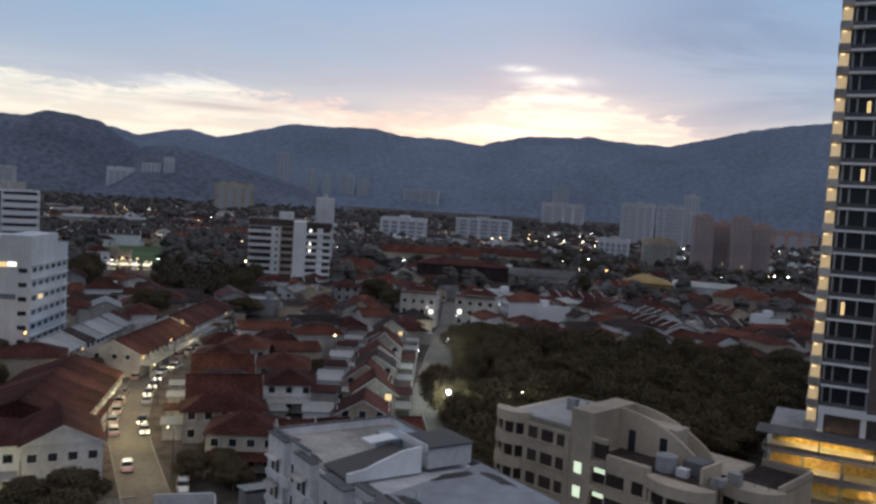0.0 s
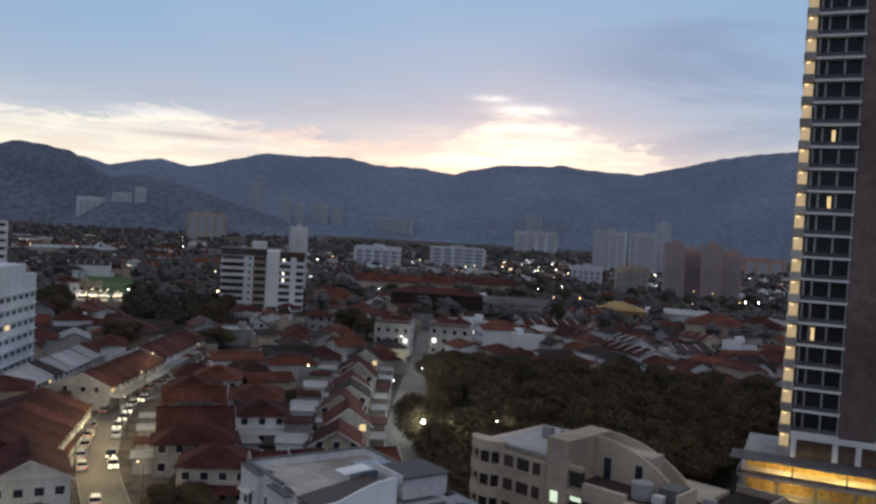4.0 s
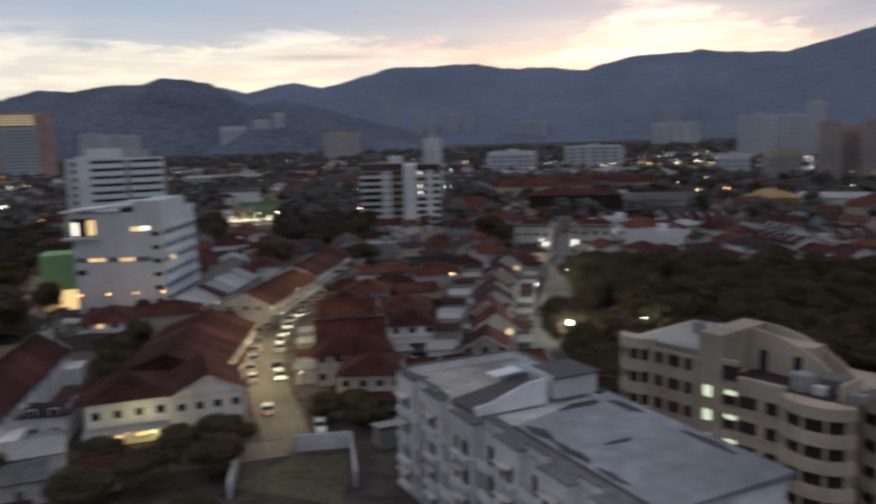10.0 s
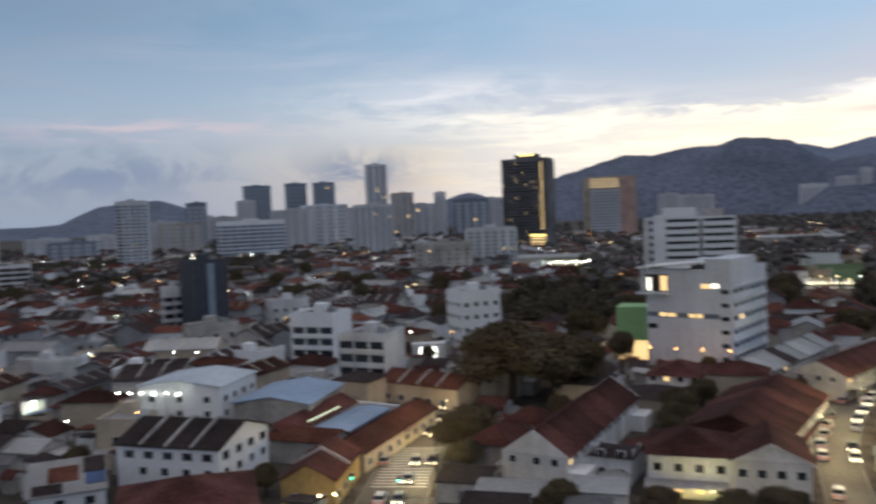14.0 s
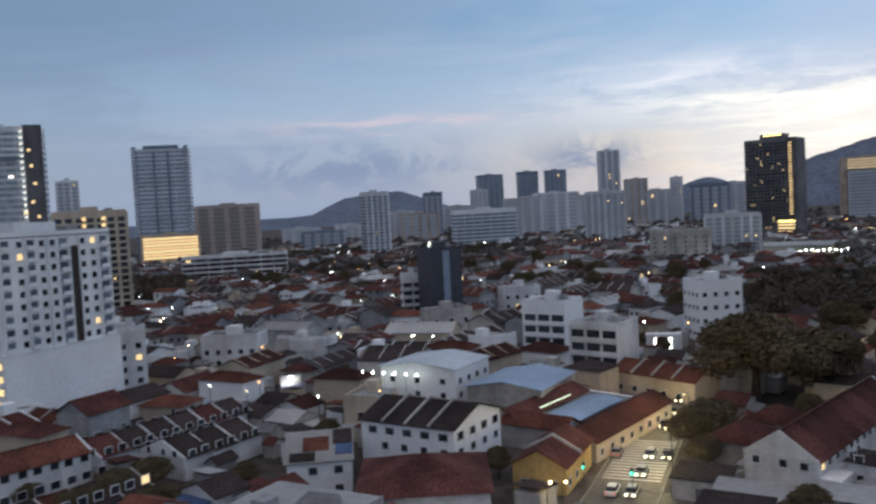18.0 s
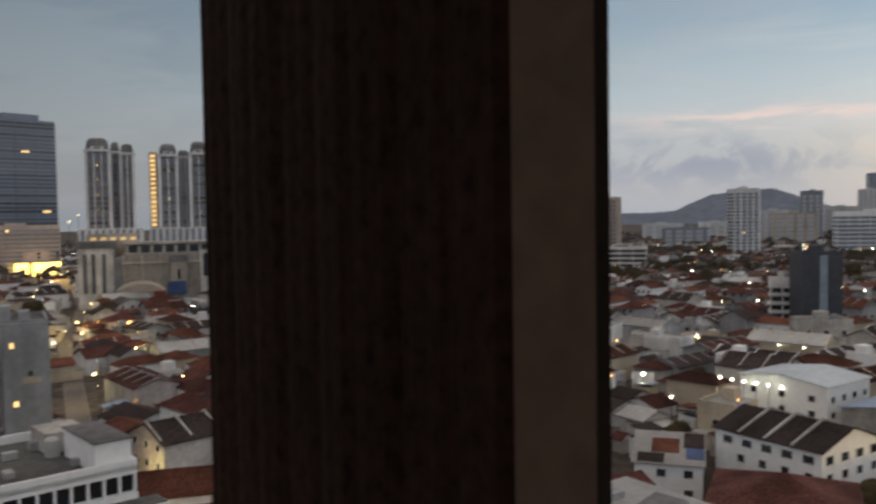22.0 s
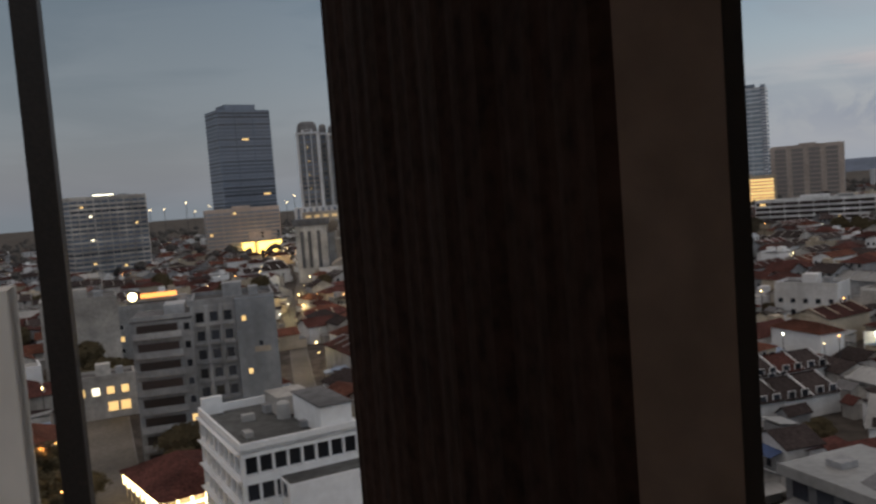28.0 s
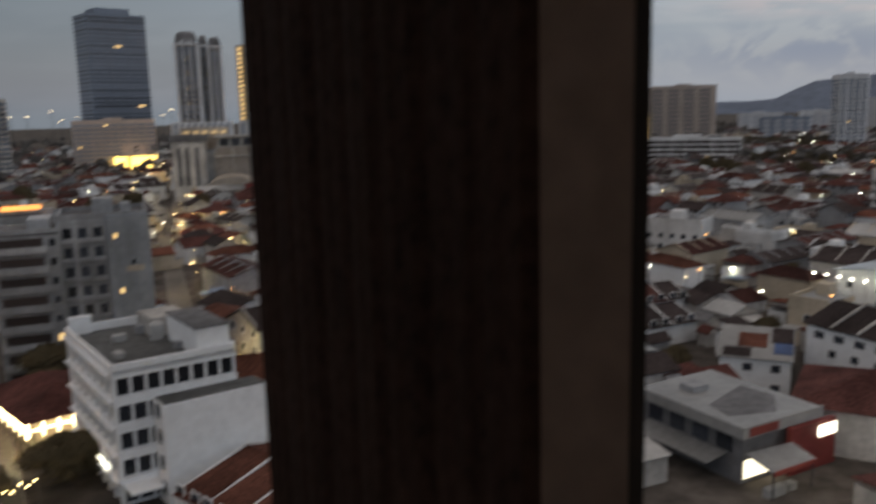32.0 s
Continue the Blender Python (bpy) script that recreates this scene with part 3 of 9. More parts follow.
def house(x, y, rz, w=7.0, d=12.0, eave=6.4, rise=2.6, wall=None, roof=None, hip=False, porch=True, detail=True, label="", group="", name="house"):
    """Two-storey house, gable towards -y."""
    rng = random.Random(int(abs(x) * 31 + abs(y) * 17))
    wall = wall or rng.choice((WHITE, OFFWHITE, OFFWHITE, CREAM))
    roof = roof or rng.choice((TILE, TILE, TILE_O, TILE_B))
    kind = {TILE: "dark red tiled", TILE_O: "orange-red tiled", TILE_B: "dark brown tiled", METAL: "grey metal"}.get(roof, "tiled")
    ob = thing(name, x, y, 0, rz, label or "rendered town house with a " + kind + (" hipped roof" if hip else " gable roof"), "house", group, clear=math.hypot(w, d) / 2)
    part("wall", Mesh().box(-w / 2, w / 2, -d / 2, d / 2, 0, eave), wall, ob)
    if hip:
        part("roof", Mesh().hip_roof(w, d, eave + 0.01, rise), roof, ob)
    else:
        for end in (0, 1):
            part("gable", Mesh().gable_walls(w, d, eave, rise - 0.05, ends=(end,)), wall, ob)
        part("roof", Mesh().gable_roof(w, d, eave, rise), roof, ob)
        part("ridge_cap", Mesh().box(-0.18, 0.18, -d / 2 - 0.5, d / 2 + 0.5, eave + rise + 0.1, eave + rise + 0.3), roof, ob)
    if detail:
        n = max(2, int(w / 2.6))
        for i in range(n):
            s = -w / 2 + (i + 0.5) * w / n
            q = rng.random()
            window(ob, s, -d / 2, 4.1, 0, 1.2, 1.2, "warm" if q < 0.05 else None)
            window(ob, s, -d / 2, 1.0, 0, 1.2, 1.4, "warm" if q > 0.93 else None)
        m = max(2, int(d / 4))
        for i in range(m):
            s = -d / 2 + (i + 0.5) * d / m
            for sg, a in ((-1, -90), (1, 90)):
                window(ob, sg * w / 2, s, 4.1, a, 1.1, 1.1)
        if not hip:
            part("bargeboard", Mesh().solid([(-w / 2 - 0.5, -d / 2 - 0.56, eave - 0.45), (0, -d / 2 - 0.56, eave + rise - 0.1), (0, -d / 2 - 0.56, eave + rise + 0.2), (-w / 2 - 0.5, -d / 2 - 0.56, eave - 0.15)], [(-w / 2 - 0.5, -d / 2 - 0.505, eave - 0.45), (0, -d / 2 - 0.505, eave + rise - 0.1), (0, -d / 2 - 0.505, eave + rise + 0.2), (-w / 2 - 0.5, -d / 2 - 0.505, eave - 0.15)]).solid([(0, -d / 2 - 0.56, eave + rise - 0.1), (w / 2 + 0.5, -d / 2 - 0.56, eave - 0.45), (w / 2 + 0.5, -d / 2 - 0.56, eave - 0.15), (0, -d / 2 - 0.56, eave + rise + 0.2)], [(0, -d / 2 - 0.505, eave + rise - 0.1), (w / 2 + 0.5, -d / 2 - 0.505, eave - 0.45), (w / 2 + 0.5, -d / 2 - 0.505, eave - 0.15), (0, -d / 2 - 0.505, eave + rise + 0.2)]), WHITE, ob)
    if porch:
        part("porch_roof", Mesh().solid([(-w / 2 + 0.3, -d / 2 - 3.2, 2.7), (w / 2 - 0.3, -d / 2 - 3.2, 2.7), (w / 2 - 0.3, -d / 2 - 0.01, 3.2), (-w / 2 + 0.3, -d / 2 - 0.01, 3.2)], [(-w / 2 + 0.3, -d / 2 - 3.2, 2.85), (w / 2 - 0.3, -d / 2 - 3.2, 2.85), (w / 2 - 0.3, -d / 2 - 0.01, 3.35), (-w / 2 + 0.3, -d / 2 - 0.01, 3.35)]), rng.choice((METAL, FLAT_L, TILE)), ob)
        for sx in (-1, 1):
            part("porch_post", Mesh().box(sx * (w / 2 - 0.6) - 0.12, sx * (w / 2 - 0.6) + 0.12, -d / 2 - 3.0, -d / 2 - 2.76, 0, 2.72), wall, ob)
    return ob


def terrace(x, y, heading, units, uw=6.0, depth=13.0, eave=6.3, rise=2.7, roof=None, wall=None, group="", side=1, porch=2.6, label="", party=True, end=None):
    """A row of narrow houses along a heading; roof ridge along the row. x, y: middle of the first end; side: which side the street is on."""
    dx, dy = -math.sin(radians(heading)), math.cos(radians(heading))
    rng = random.Random(int(abs(x) * 13 + abs(y) * 5))
    base_roof = roof or rng.choice((TILE, TILE, TILE_O))
    for i in range(units):
        s = (i + 0.5) * uw
        rf = base_roof if rng.random() < 0.72 else rng.choice((TILE, TILE_O, TILE_B))
        wl_ = wall or rng.choice((WHITE, OFFWHITE, OFFWHITE, CREAM))
        e = eave + rng.uniform(-0.15, 0.15)
        ob = thing("terraced_house", x + dx * s, y + dy * s, 0, heading, label or "two-storey rendered terraced house under a weathered tiled roof", "house", group or "terraced houses along the street", clear=depth / 2 + 1)
        part("wall", Mesh().box(-depth / 2, depth / 2, -uw / 2 + 0.01, uw / 2 - 0.01, 0, e), wl_, ob)
        if not party:
            e = eave
            rf = base_roof
        part("roof", Mesh().gable_roof(depth, uw - (0.3 if party else 0.02), e, rise, over=0.45, ends=0.0), rf, ob)
        gw = lambda y0, y1, up, out: Mesh().solid([(-depth / 2 - out, y0, e - 0.01), (depth / 2 + out, y0, e - 0.01), (0, y0, e + rise + up)], [(-depth / 2 - out, y1, e - 0.01), (depth / 2 + out, y1, e - 0.01), (0, y1, e + rise + up)])
        if party:
            part("party_wall", gw(-uw / 2 - 0.12, -uw / 2 + 0.12, 0.45, 0.3), wl_, ob)
        if i == units - 1 or (i == 0 and not party):
            q = -1 if i == 0 else 1
            part("party_wall", gw(q * uw / 2 - 0.12, q * uw / 2 + 0.12, 0.42 if end is None else 0.12, 0.3), end or wl_, ob, "pale raised gable end" if end is None else "tile-hung gable end")
        part("ridge_cap", Mesh().box(-0.16, 0.16, -uw / 2 + 0.15, uw / 2 - 0.15, e + rise + 0.1, e + rise + 0.3), rf, ob)
        for sg, a in ((side, 90 if side > 0 else -90), (-side, -90 if side > 0 else 90)):
            for s2 in (-1.4, 1.4):
                window(ob, sg * depth / 2, s2, 4.0, a, 1.4, 1.2, "warm" if rng.random() < 0.04 else None)
        if i == 0:
            for s2 in (-3.5, 0.5, 3.5):
                window(ob, s2, -uw / 2 - 0.12, 4.0, 0, 1.1, 1.1)
        if porch:
            a = side * depth / 2
            b = side * (depth / 2 + porch)
            lo, hi = min(a + side * 0.01, b), max(a + side * 0.01, b)
            part("porch_roof", Mesh().box(lo, hi, -uw / 2 + 0.25, uw / 2 - 0.25, 2.9, 3.08), rng.choice((FLAT_L, METAL, FLAT, TILE)), ob)
            part("porch_post", Mesh().box(b - side * 0.3 - 0.1, b - side * 0.3 + 0.1, -uw / 2 + 0.4, -uw / 2 + 0.6, 0, 2.9), wl_, ob)
            part("yard_wall", Mesh().box(b - 0.08 + side * 0.1, b + 0.08 + side * 0.1, -uw / 2 + 0.1, uw / 2 - 2.9, 0, 1.4), wl_, ob)
            if rng.random() < 0.6:
                c = -side * depth / 2
                d2 = -side * (depth / 2 + 3.0)
                part("back_kitchen", Mesh().box(min(c - side * 0.01, d2), max(c - side * 0.01, d2), -uw / 2 + 0.2, uw / 2 - 0.4, 0, 3.1), wl_, ob)


# ---- trees ----
tree_meshes = []


def leafy(seed, r, h, n, leaf):
    """A crown of many small bent leaf clumps gathered in uneven boughs."""
    rng = random.Random(seed)
    m = Mesh()
    boughs = []
    for _ in range(22):
        a, e = rng.uniform(0, 6.283), rng.uniform(-0.35, 1.0)
        q = rng.uniform(0.2, 0.75)
        boughs.append((q * r * math.cos(a) * math.cos(e * 1.2), q * r * math.sin(a) * math.cos(e * 1.2), h * 0.5 + q * h * 0.42 * math.sin(e * 1.4), r * rng.uniform(0.32, 0.55)))
    for _ in range(n):
        bx, by, bz, br = rng.choice(boughs)
        d = Vector((rng.gauss(0, 1), rng.gauss(0, 1), rng.gauss(0.25, 0.8))).normalized()
        q = br * rng.uniform(0.55, 1.08)
        p = Vector((bx, by, bz)) + Vector((d.x * q, d.y * q, d.z * q * 0.75))
        u = Vector((rng.gauss(0, 1), rng.gauss(0, 1), rng.gauss(0, 0.5))).normalized()
        w = d.cross(u)
        s = leaf * rng.uniform(0.6, 1.4)
        k = len(m.v)
        m.v += [tuple(p - u * s), tuple(p + w * s * 0.6 + d * s * 0.3), tuple(p + u * s), tuple(p - w * s * 0.6 + d * s * 0.3)]
        m.f += [(k, k + 1, k + 2), (k, k + 2, k + 3)]
    return m, boughs


for seed, n in ((1, 12000), (2, 12000), (3, 12000)):
    crown, boughs = leafy(seed, 1.0, 2.0, n, 0.06)
    trunk = Mesh().tube([(0, 0, 0), (0.02, 0.01, 0.5), (0.03, -0.02, 1.1)], [0.10, 0.07, 0.04])
    for bx, by, bz, br in boughs[:6]:
        trunk.tube([(0.02, 0.0, 0.55), (bx * 0.5, by * 0.5, bz * 0.75), (bx, by, bz)], [0.045, 0.03, 0.012], 5)
    tree_meshes.append((trunk.data("trunk", BARK), crown.data("crown", LEAF)))


def tree(x, y, h, r=None, label="", group="trees among the houses"):
    rng = random.Random(int(abs(x) * 91 + abs(y) * 37))
    r = r or h * 0.42
    t, c = tree_meshes[rng.randrange(3)]
    ob = thing("tree", x, y, 0, rng.uniform(0, 360), label or "broad dark green leafy tree", "tree", group)
    ob.scale = (r, r, h / 1.95)
    part("trunk", t, None, ob)
    part("crown", c, None, ob)
    return ob


def clear_of(x, y, r=0.0):
    return all((x - a) ** 2 + (y - b) ** 2 > (c + r) ** 2 for a, b, c in taken)

# ---- large structure: ground, hills, roads, room ----
def sheet(name, material, label, category, pts, z, kind="structure"):
    """A flat strip of given outline, thin slab."""
    return single(name, Mesh().prism(pts, z - 0.2, z), material, label, category, kind=kind)


gm = Mesh()
STEPS = 72
radii = [0.0, 60, 200, 600, 1500, 3000, 4900]
gm.v.append((0, 0, 0))
for r in radii[1:]:
    gm.v += [(r * math.cos(2 * math.pi * i / STEPS), r * math.sin(2 * math.pi * i / STEPS), 0) for i in range(STEPS)]
gm.f += [(0, 1 + i, 1 + (i + 1) % STEPS) for i in range(STEPS)]
for k in range(len(radii) - 2):
    a, b = 1 + k * STEPS, 1 + (k + 1) * STEPS
    gm.f += [(a + i, b + i, b + (i + 1) % STEPS, a + (i + 1) % STEPS) for i in range(STEPS)]
single("ground", gm, GROUND, "dark built-up ground between the buildings", "ground", kind="structure")


def ridge(az):
    """Crest of the wooded range, in metres, by heading."""
    crest = np.interp(az, (-60, -40, -25, -21, -18.8, -17, -15.3, -12.3, -10, -5.5, -3.6, -2.5, -0.7, 2.9, 4.4, 6, 9.7, 13.4, 15.3, 17.2, 19, 20.3, 21.7, 23.8, 25.8, 26.7, 28.9, 31, 33, 34.3, 35.3, 37.2, 41, 46, 52, 150), (520, 545, 490, 455, 418, 382, 352, 358, 378, 362, 334, 304, 325, 328, 350, 345, 332, 284, 256, 286, 258, 232, 272, 300, 302, 280, 274, 250, 256, 228, 209, 165, 60, 40, 12, 8))
    return float(crest)


def hills(name, az0, az1, r_mid, r_half, crest, label, material, step=0.35, rough=18.0):
    m = Mesh()
    rs = np.linspace(-1, 1, 15)
    n = int((az1 - az0) / step) + 1
    for i in range(n):
        az = az0 + i * step
        c = crest(az)
        for q in rs:
            d = r_mid + q * r_half
            x, y = off_ground(az, d)
            fold = noise.fractal(Vector((x * 0.0016, y * 0.0016, 0.3)), 1.2, 2.0, 4)
            fine = noise.noise(Vector((x * 0.02, y * 0.02, 1.7)))
            prof = max(0.0, 1 - abs(q) ** 1.5)
            hgt = c * prof * (1 + 0.13 * fold * (abs(q) > 0.08)) + fine * rough * 0.25 * prof + rough * 0.12 * noise.noise(Vector((az * 3.1, 0, 0)))
            m.v.append((x, y, max(-1.0, hgt) if prof > 0 else -2.0))
    k = len(rs)
    for i in range(n - 1):
        for j in range(k - 1):
            a = i * k + j
            m.f.append((a, a + k, a + k + 1, a + 1))
    return single(name, m, material, label, "hill", kind="structure")


def near_crest(az):
    """Crest of the darker nearer ridge."""
    own = (ridge(az) * 0.915 - 4) * 0.825 + 44
    return float(np.interp(az, (14, 16, 18, 20.2, 22.4), (0, 20, 95, 172, own))) if az < 22.4 else own


def foot_crest(az):
    return float(np.interp(az, (6.5, 9.6, 12.6, 14.5, 16.2, 17.8, 19.2, 20.4, 21.8, 23.5), (0, 62, 98, 126, 148, 160, 158, 142, 60, 0)))


# depth between the ranges comes from haze-tinted colours, no volume
hills("hill_range", -60, 60, 4000, 800, lambda a: (ridge(a) * 0.915 + 40) * float(np.interp(a, (21, 23.5), (1.0, 0.9))), "wooded mountain range on the skyline at dusk", HAZED_FAR_FOREST, rough=26.0)
hills("near_ridge", 14, 60, 3300, 560, near_crest, "dark wooded ridge before the mountain range", HAZED_FOREST, 0.25, 16)
hills("foothill", 6, 24, 2700, 420, foot_crest, "low wooded hill before the range", HAZED_FOREST, 0.2, 12)
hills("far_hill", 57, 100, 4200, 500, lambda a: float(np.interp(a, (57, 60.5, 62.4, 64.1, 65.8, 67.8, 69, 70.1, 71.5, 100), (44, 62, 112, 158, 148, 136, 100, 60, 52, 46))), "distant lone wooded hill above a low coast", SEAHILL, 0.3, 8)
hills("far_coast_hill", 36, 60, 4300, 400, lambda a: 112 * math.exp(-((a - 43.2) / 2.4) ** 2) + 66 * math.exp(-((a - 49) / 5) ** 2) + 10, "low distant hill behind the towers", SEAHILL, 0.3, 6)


road_spots = []


def road(name, pts, width, label, z=0.02, material=None):
    """A strip of asphalt along a line, with raised kerbs."""
    left, right = [], []
    for i, (x, y) in enumerate(pts):
        x0, y0 = pts[max(0, i - 1)]
        x1, y1 = pts[min(len(pts) - 1, i + 1)]
        d = Vector((x1 - x0, y1 - y0)).normalized()
        left.append((x - d.y * width / 2, y + d.x * width / 2))
        right.append((x + d.y * width / 2, y - d.x * width / 2))
        taken.append((x, y, width / 2 + 1.0))
        road_spots.append((x, y, width / 2 + 1.2))
    m, kb = Mesh(), Mesh()
    for i in range(len(pts) - 1):
        q = [right[i], right[i + 1], left[i + 1], left[i]]
        m.prism(q, -0.2, z)
        for a, b, s in ((left[i], left[i + 1], 1), (right[i], right[i + 1], -1)):
            d = Vector((b[0] - a[0], b[1] - a[1])).normalized()
            o = (-d.y * 0.25 * s, d.x * 0.25 * s)
            quad = [a, b, (b[0] + o[0], b[1] + o[1]), (a[0] + o[0], a[1] + o[1])]
            if s < 0:
                quad.reverse()
            kb.prism(quad, -0.2, 0.15)
    ob = single(name, m, material or ASPHALT, label, "road", kind="structure")
    single("kerb", kb, PAVE, "raised concrete kerb along the street", "kerb", kind="structure")
    return ob


def along(pts, step):
    """Points every so many metres on a line."""
    out = []
    for (x0, y0), (x1, y1) in zip(pts, pts[1:]):
        n = max(1, int(math.hypot(x1 - x0, y1 - y0) / step))
        out += [(x0 + (x1 - x0) * i / n, y0 + (y1 - y0) * i / n) for i in range(n)]
    return out + [pts[-1]]


STREET_A = [(-36.5, 109), (-42, 120.5), (-49.5, 136.5), (-54.5, 148.5), (-60.5, 169), (-64.5, 190), (-61.5, 208), (-57, 239), (-50, 280)]
STREET_B = [(1, 128), (0, 162), (0, 186), (1, 211), (4, 264), (6, 301), (8, 360)]
STREET_C = [(-84, 66), (-95.5, 81), (-120, 111), (-133, 128), (-143, 143), (-158, 168)]
STREET_D = [(-38, 110), (-66, 97), (-95, 80)]
STREET_E = [(-70, -46), (-92, -60), (-120, -78), (-170, -110)]
STREET_F = [(-182, -66), (-277, -103), (-310, -117), (-387, -139), (-456, -162), (-560, -203), (-690, -270)]
for nz, (nm, st, wd) in enumerate((("road_street", along(STREET_A, 8), 6.4), ("road_park", along(STREET_B, 10), 7.0), ("road_market", along(STREET_C, 7), 10.5), ("road_front", along(STREET_D, 8), 7.0), ("road_corner", along(STREET_E, 8), 9.0), ("road_far", along(STREET_F, 9), 4.6))):
    road(nm, st, wd, "grey asphalt street lit by lamps between the houses", 0.02 + 0.006 * nz)
# crossing stripes on the market road
for i in range(15):
    ob = single("road_stripe", Mesh().box(-4.6, 4.6, -0.3, 0.3, 0.045, 0.05), MARK, "white painted stripe across the road", "road marking", -100.0 - i * 0.98, 86.5 + i * 1.2, 0, 39, group="crossing stripes", kind="structure")
# park lawn
sheet("park_lawn", GRASS, "mown green park lawn", "grass", [off_ground(22.1, 448), off_ground(18.4, 455), off_ground(18.5, 605), off_ground(22.0, 595)], 0.05)
taken.append((*off_ground(20.2, 525), 66))
taken.append((*off_ground(20.2, 418), 27))

# the room at the window: pier, frames, walls, floor and ceiling
RP, SP, LP = Vector((-0.506, 0.149)), Vector((-0.545, 0.094)), Vector((-1.084, -0.218))
FLOOR, CEIL = EYE - 1.5, EYE + 1.3


def heading_vec(a):
    return Vector((-math.sin(radians(a)), math.cos(radians(a))))


wa = heading_vec(30 - 90)
wb = heading_vec(120 + 90)
na, nb = heading_vec(30), heading_vec(120)


def upright(name, outline, z0, z1, material, label, category="wall", kind="structure"):
    area = sum(a[0] * b[1] - b[0] * a[1] for a, b in zip(outline, outline[1:] + outline[:1]))
    pts = [tuple(p) for p in (outline if area > 0 else list(reversed(outline)))]
    return single(name, Mesh().prism(pts, z0, z1), material, label, category, kind=kind)


out_r, out_l = heading_vec(104), heading_vec(86)
span = LP - SP
inward = Vector((span.y, -span.x)).normalized()
inward = inward if inward.dot(SP) < 0 else -inward
folds = [SP + span * (k / 60) + inward * (0.0 if k in (0, 60) else 0.003 + 0.0013 * math.sin(k * 0.83) + 0.0025 * math.sin(k * 0.31 + 1) + 0.001 * math.sin(k * 1.7)) for k in range(61)]
upright("wall_pier", folds + [LP + out_l * 0.2, RP + out_r * 0.2], FLOOR, CEIL, CURTAIN, "dark folded curtain over the pier between the two windows")
upright("window_reveal", [RP + (SP - RP) * 0.14, SP, SP + out_r * 0.05, RP + (SP - RP) * 0.14 + out_r * 0.05], FLOOR, CEIL, REVEAL, "grey side of the window pier", "trim")
upright("window_frame_1", [RP, RP + (SP - RP) * 0.13, RP + (SP - RP) * 0.13 + out_r * 0.06, RP + out_r * 0.06], FLOOR, CEIL, TIMBER, "thin dark window frame edge", "window frame")
A_END = RP + wa * 2.6
FIN = heading_vec(122.95) * 5.0
B_MUL = LP + wb * 1.1
B_END = LP + wb * 1.6
fx = heading_vec(215)
upright("facade_fin", [FIN, FIN + fx * 0.135, FIN + fx * 0.135 + nb * 0.3, FIN + nb * 0.3], EYE - 12, EYE + 12, TIMBER, "thin dark upright fin outside the window", "fin")
upright("facade_wall", [FIN + fx * 0.30, FIN + fx * 0.95, FIN + fx * 0.95 + nb * 0.4, FIN + fx * 0.30 + nb * 0.4], EYE - 12, EYE - 0.35, OFFWHITE, "pale outside wall beyond the fin")
upright("wall_side", [B_MUL, B_END, B_END + nb * 0.1, B_MUL + nb * 0.1], FLOOR, CEIL, REVEAL, "grey wall beside the second window")
SILL, HEAD = EYE - 0.95, EYE + 0.95
for nm, a, b, n in (("a", RP + wa * 0.004, A_END, na), ("b", LP + wb * 0.004, B_MUL - wb * 0.002, nb)):
    upright("wall_below_window", [a, b, b + n * 0.16, a + n * 0.16], FLOOR, SILL, BOUNCE_PLASTER, "plastered wall below the window")
    upright("wall_over_window", [a, b, b + n * 0.16, a + n * 0.16], HEAD, CEIL, BOUNCE_PLASTER, "plastered wall over the window")
# unseen walls, floor and ceiling added to close the room and reflect light
C1 = A_END - na * 4.0
C2 = B_END - nb * 3.0
upright("wall_east", [A_END, C1, C1 + wa * 0.15, A_END + wa * 0.15], FLOOR, CEIL, BOUNCE_PLASTER, "plain plastered room wall")
upright("wall_south", [B_END, C2, C2 + wb * 0.15, B_END + wb * 0.15], FLOOR, CEIL, BOUNCE_PLASTER, "plain plastered room wall")
upright("wall_back", [C1, C2, C2 + Vector((0.1, -0.15)), C1 + Vector((0.1, -0.15))], FLOOR, CEIL, BOUNCE_PLASTER, "plain plastered room wall")
room = [RP, A_END, C1, C2, B_END, LP]
upright("floor", [Vector(p) for p in room], FLOOR - 0.2, FLOOR - 0.002, BOUNCE_PLASTER, "pale unseen room floor that bounces window light", "floor")
upright("ceiling", [Vector(p) for p in room], CEIL + 0.002, CEIL + 0.2, BOUNCE_PLASTER, "plain room ceiling", "ceiling")
upright("own_building_wall", [A_END, C1, C2, B_END, LP, RP], 0.0, FLOOR - 0.25, OFFWHITE, "plain rendered wall of the building below the room")
# ---- the near blocks ----
def aim(p, q):
    """Heading along p to q."""
    return math.degrees(math.atan2(-(q[0] - p[0]), q[1] - p[1]))


def arch_mesh(w, h, deep, material):
    """A round-headed opening seen as a dark panel."""
    pts = [(-w / 2, 0), (w / 2, 0), (w / 2, h - w / 2)] + [(w / 2 * math.cos(a), h - w / 2 + w / 2 * math.sin(a)) for a in np.linspace(0.35, math.pi - 0.35, 6)] + [(-w / 2, h - w / 2)]
    return Mesh().solid([(x, -deep, z) for x, z in pts], [(x, -0.005, z) for x, z in pts]).data("window", material)


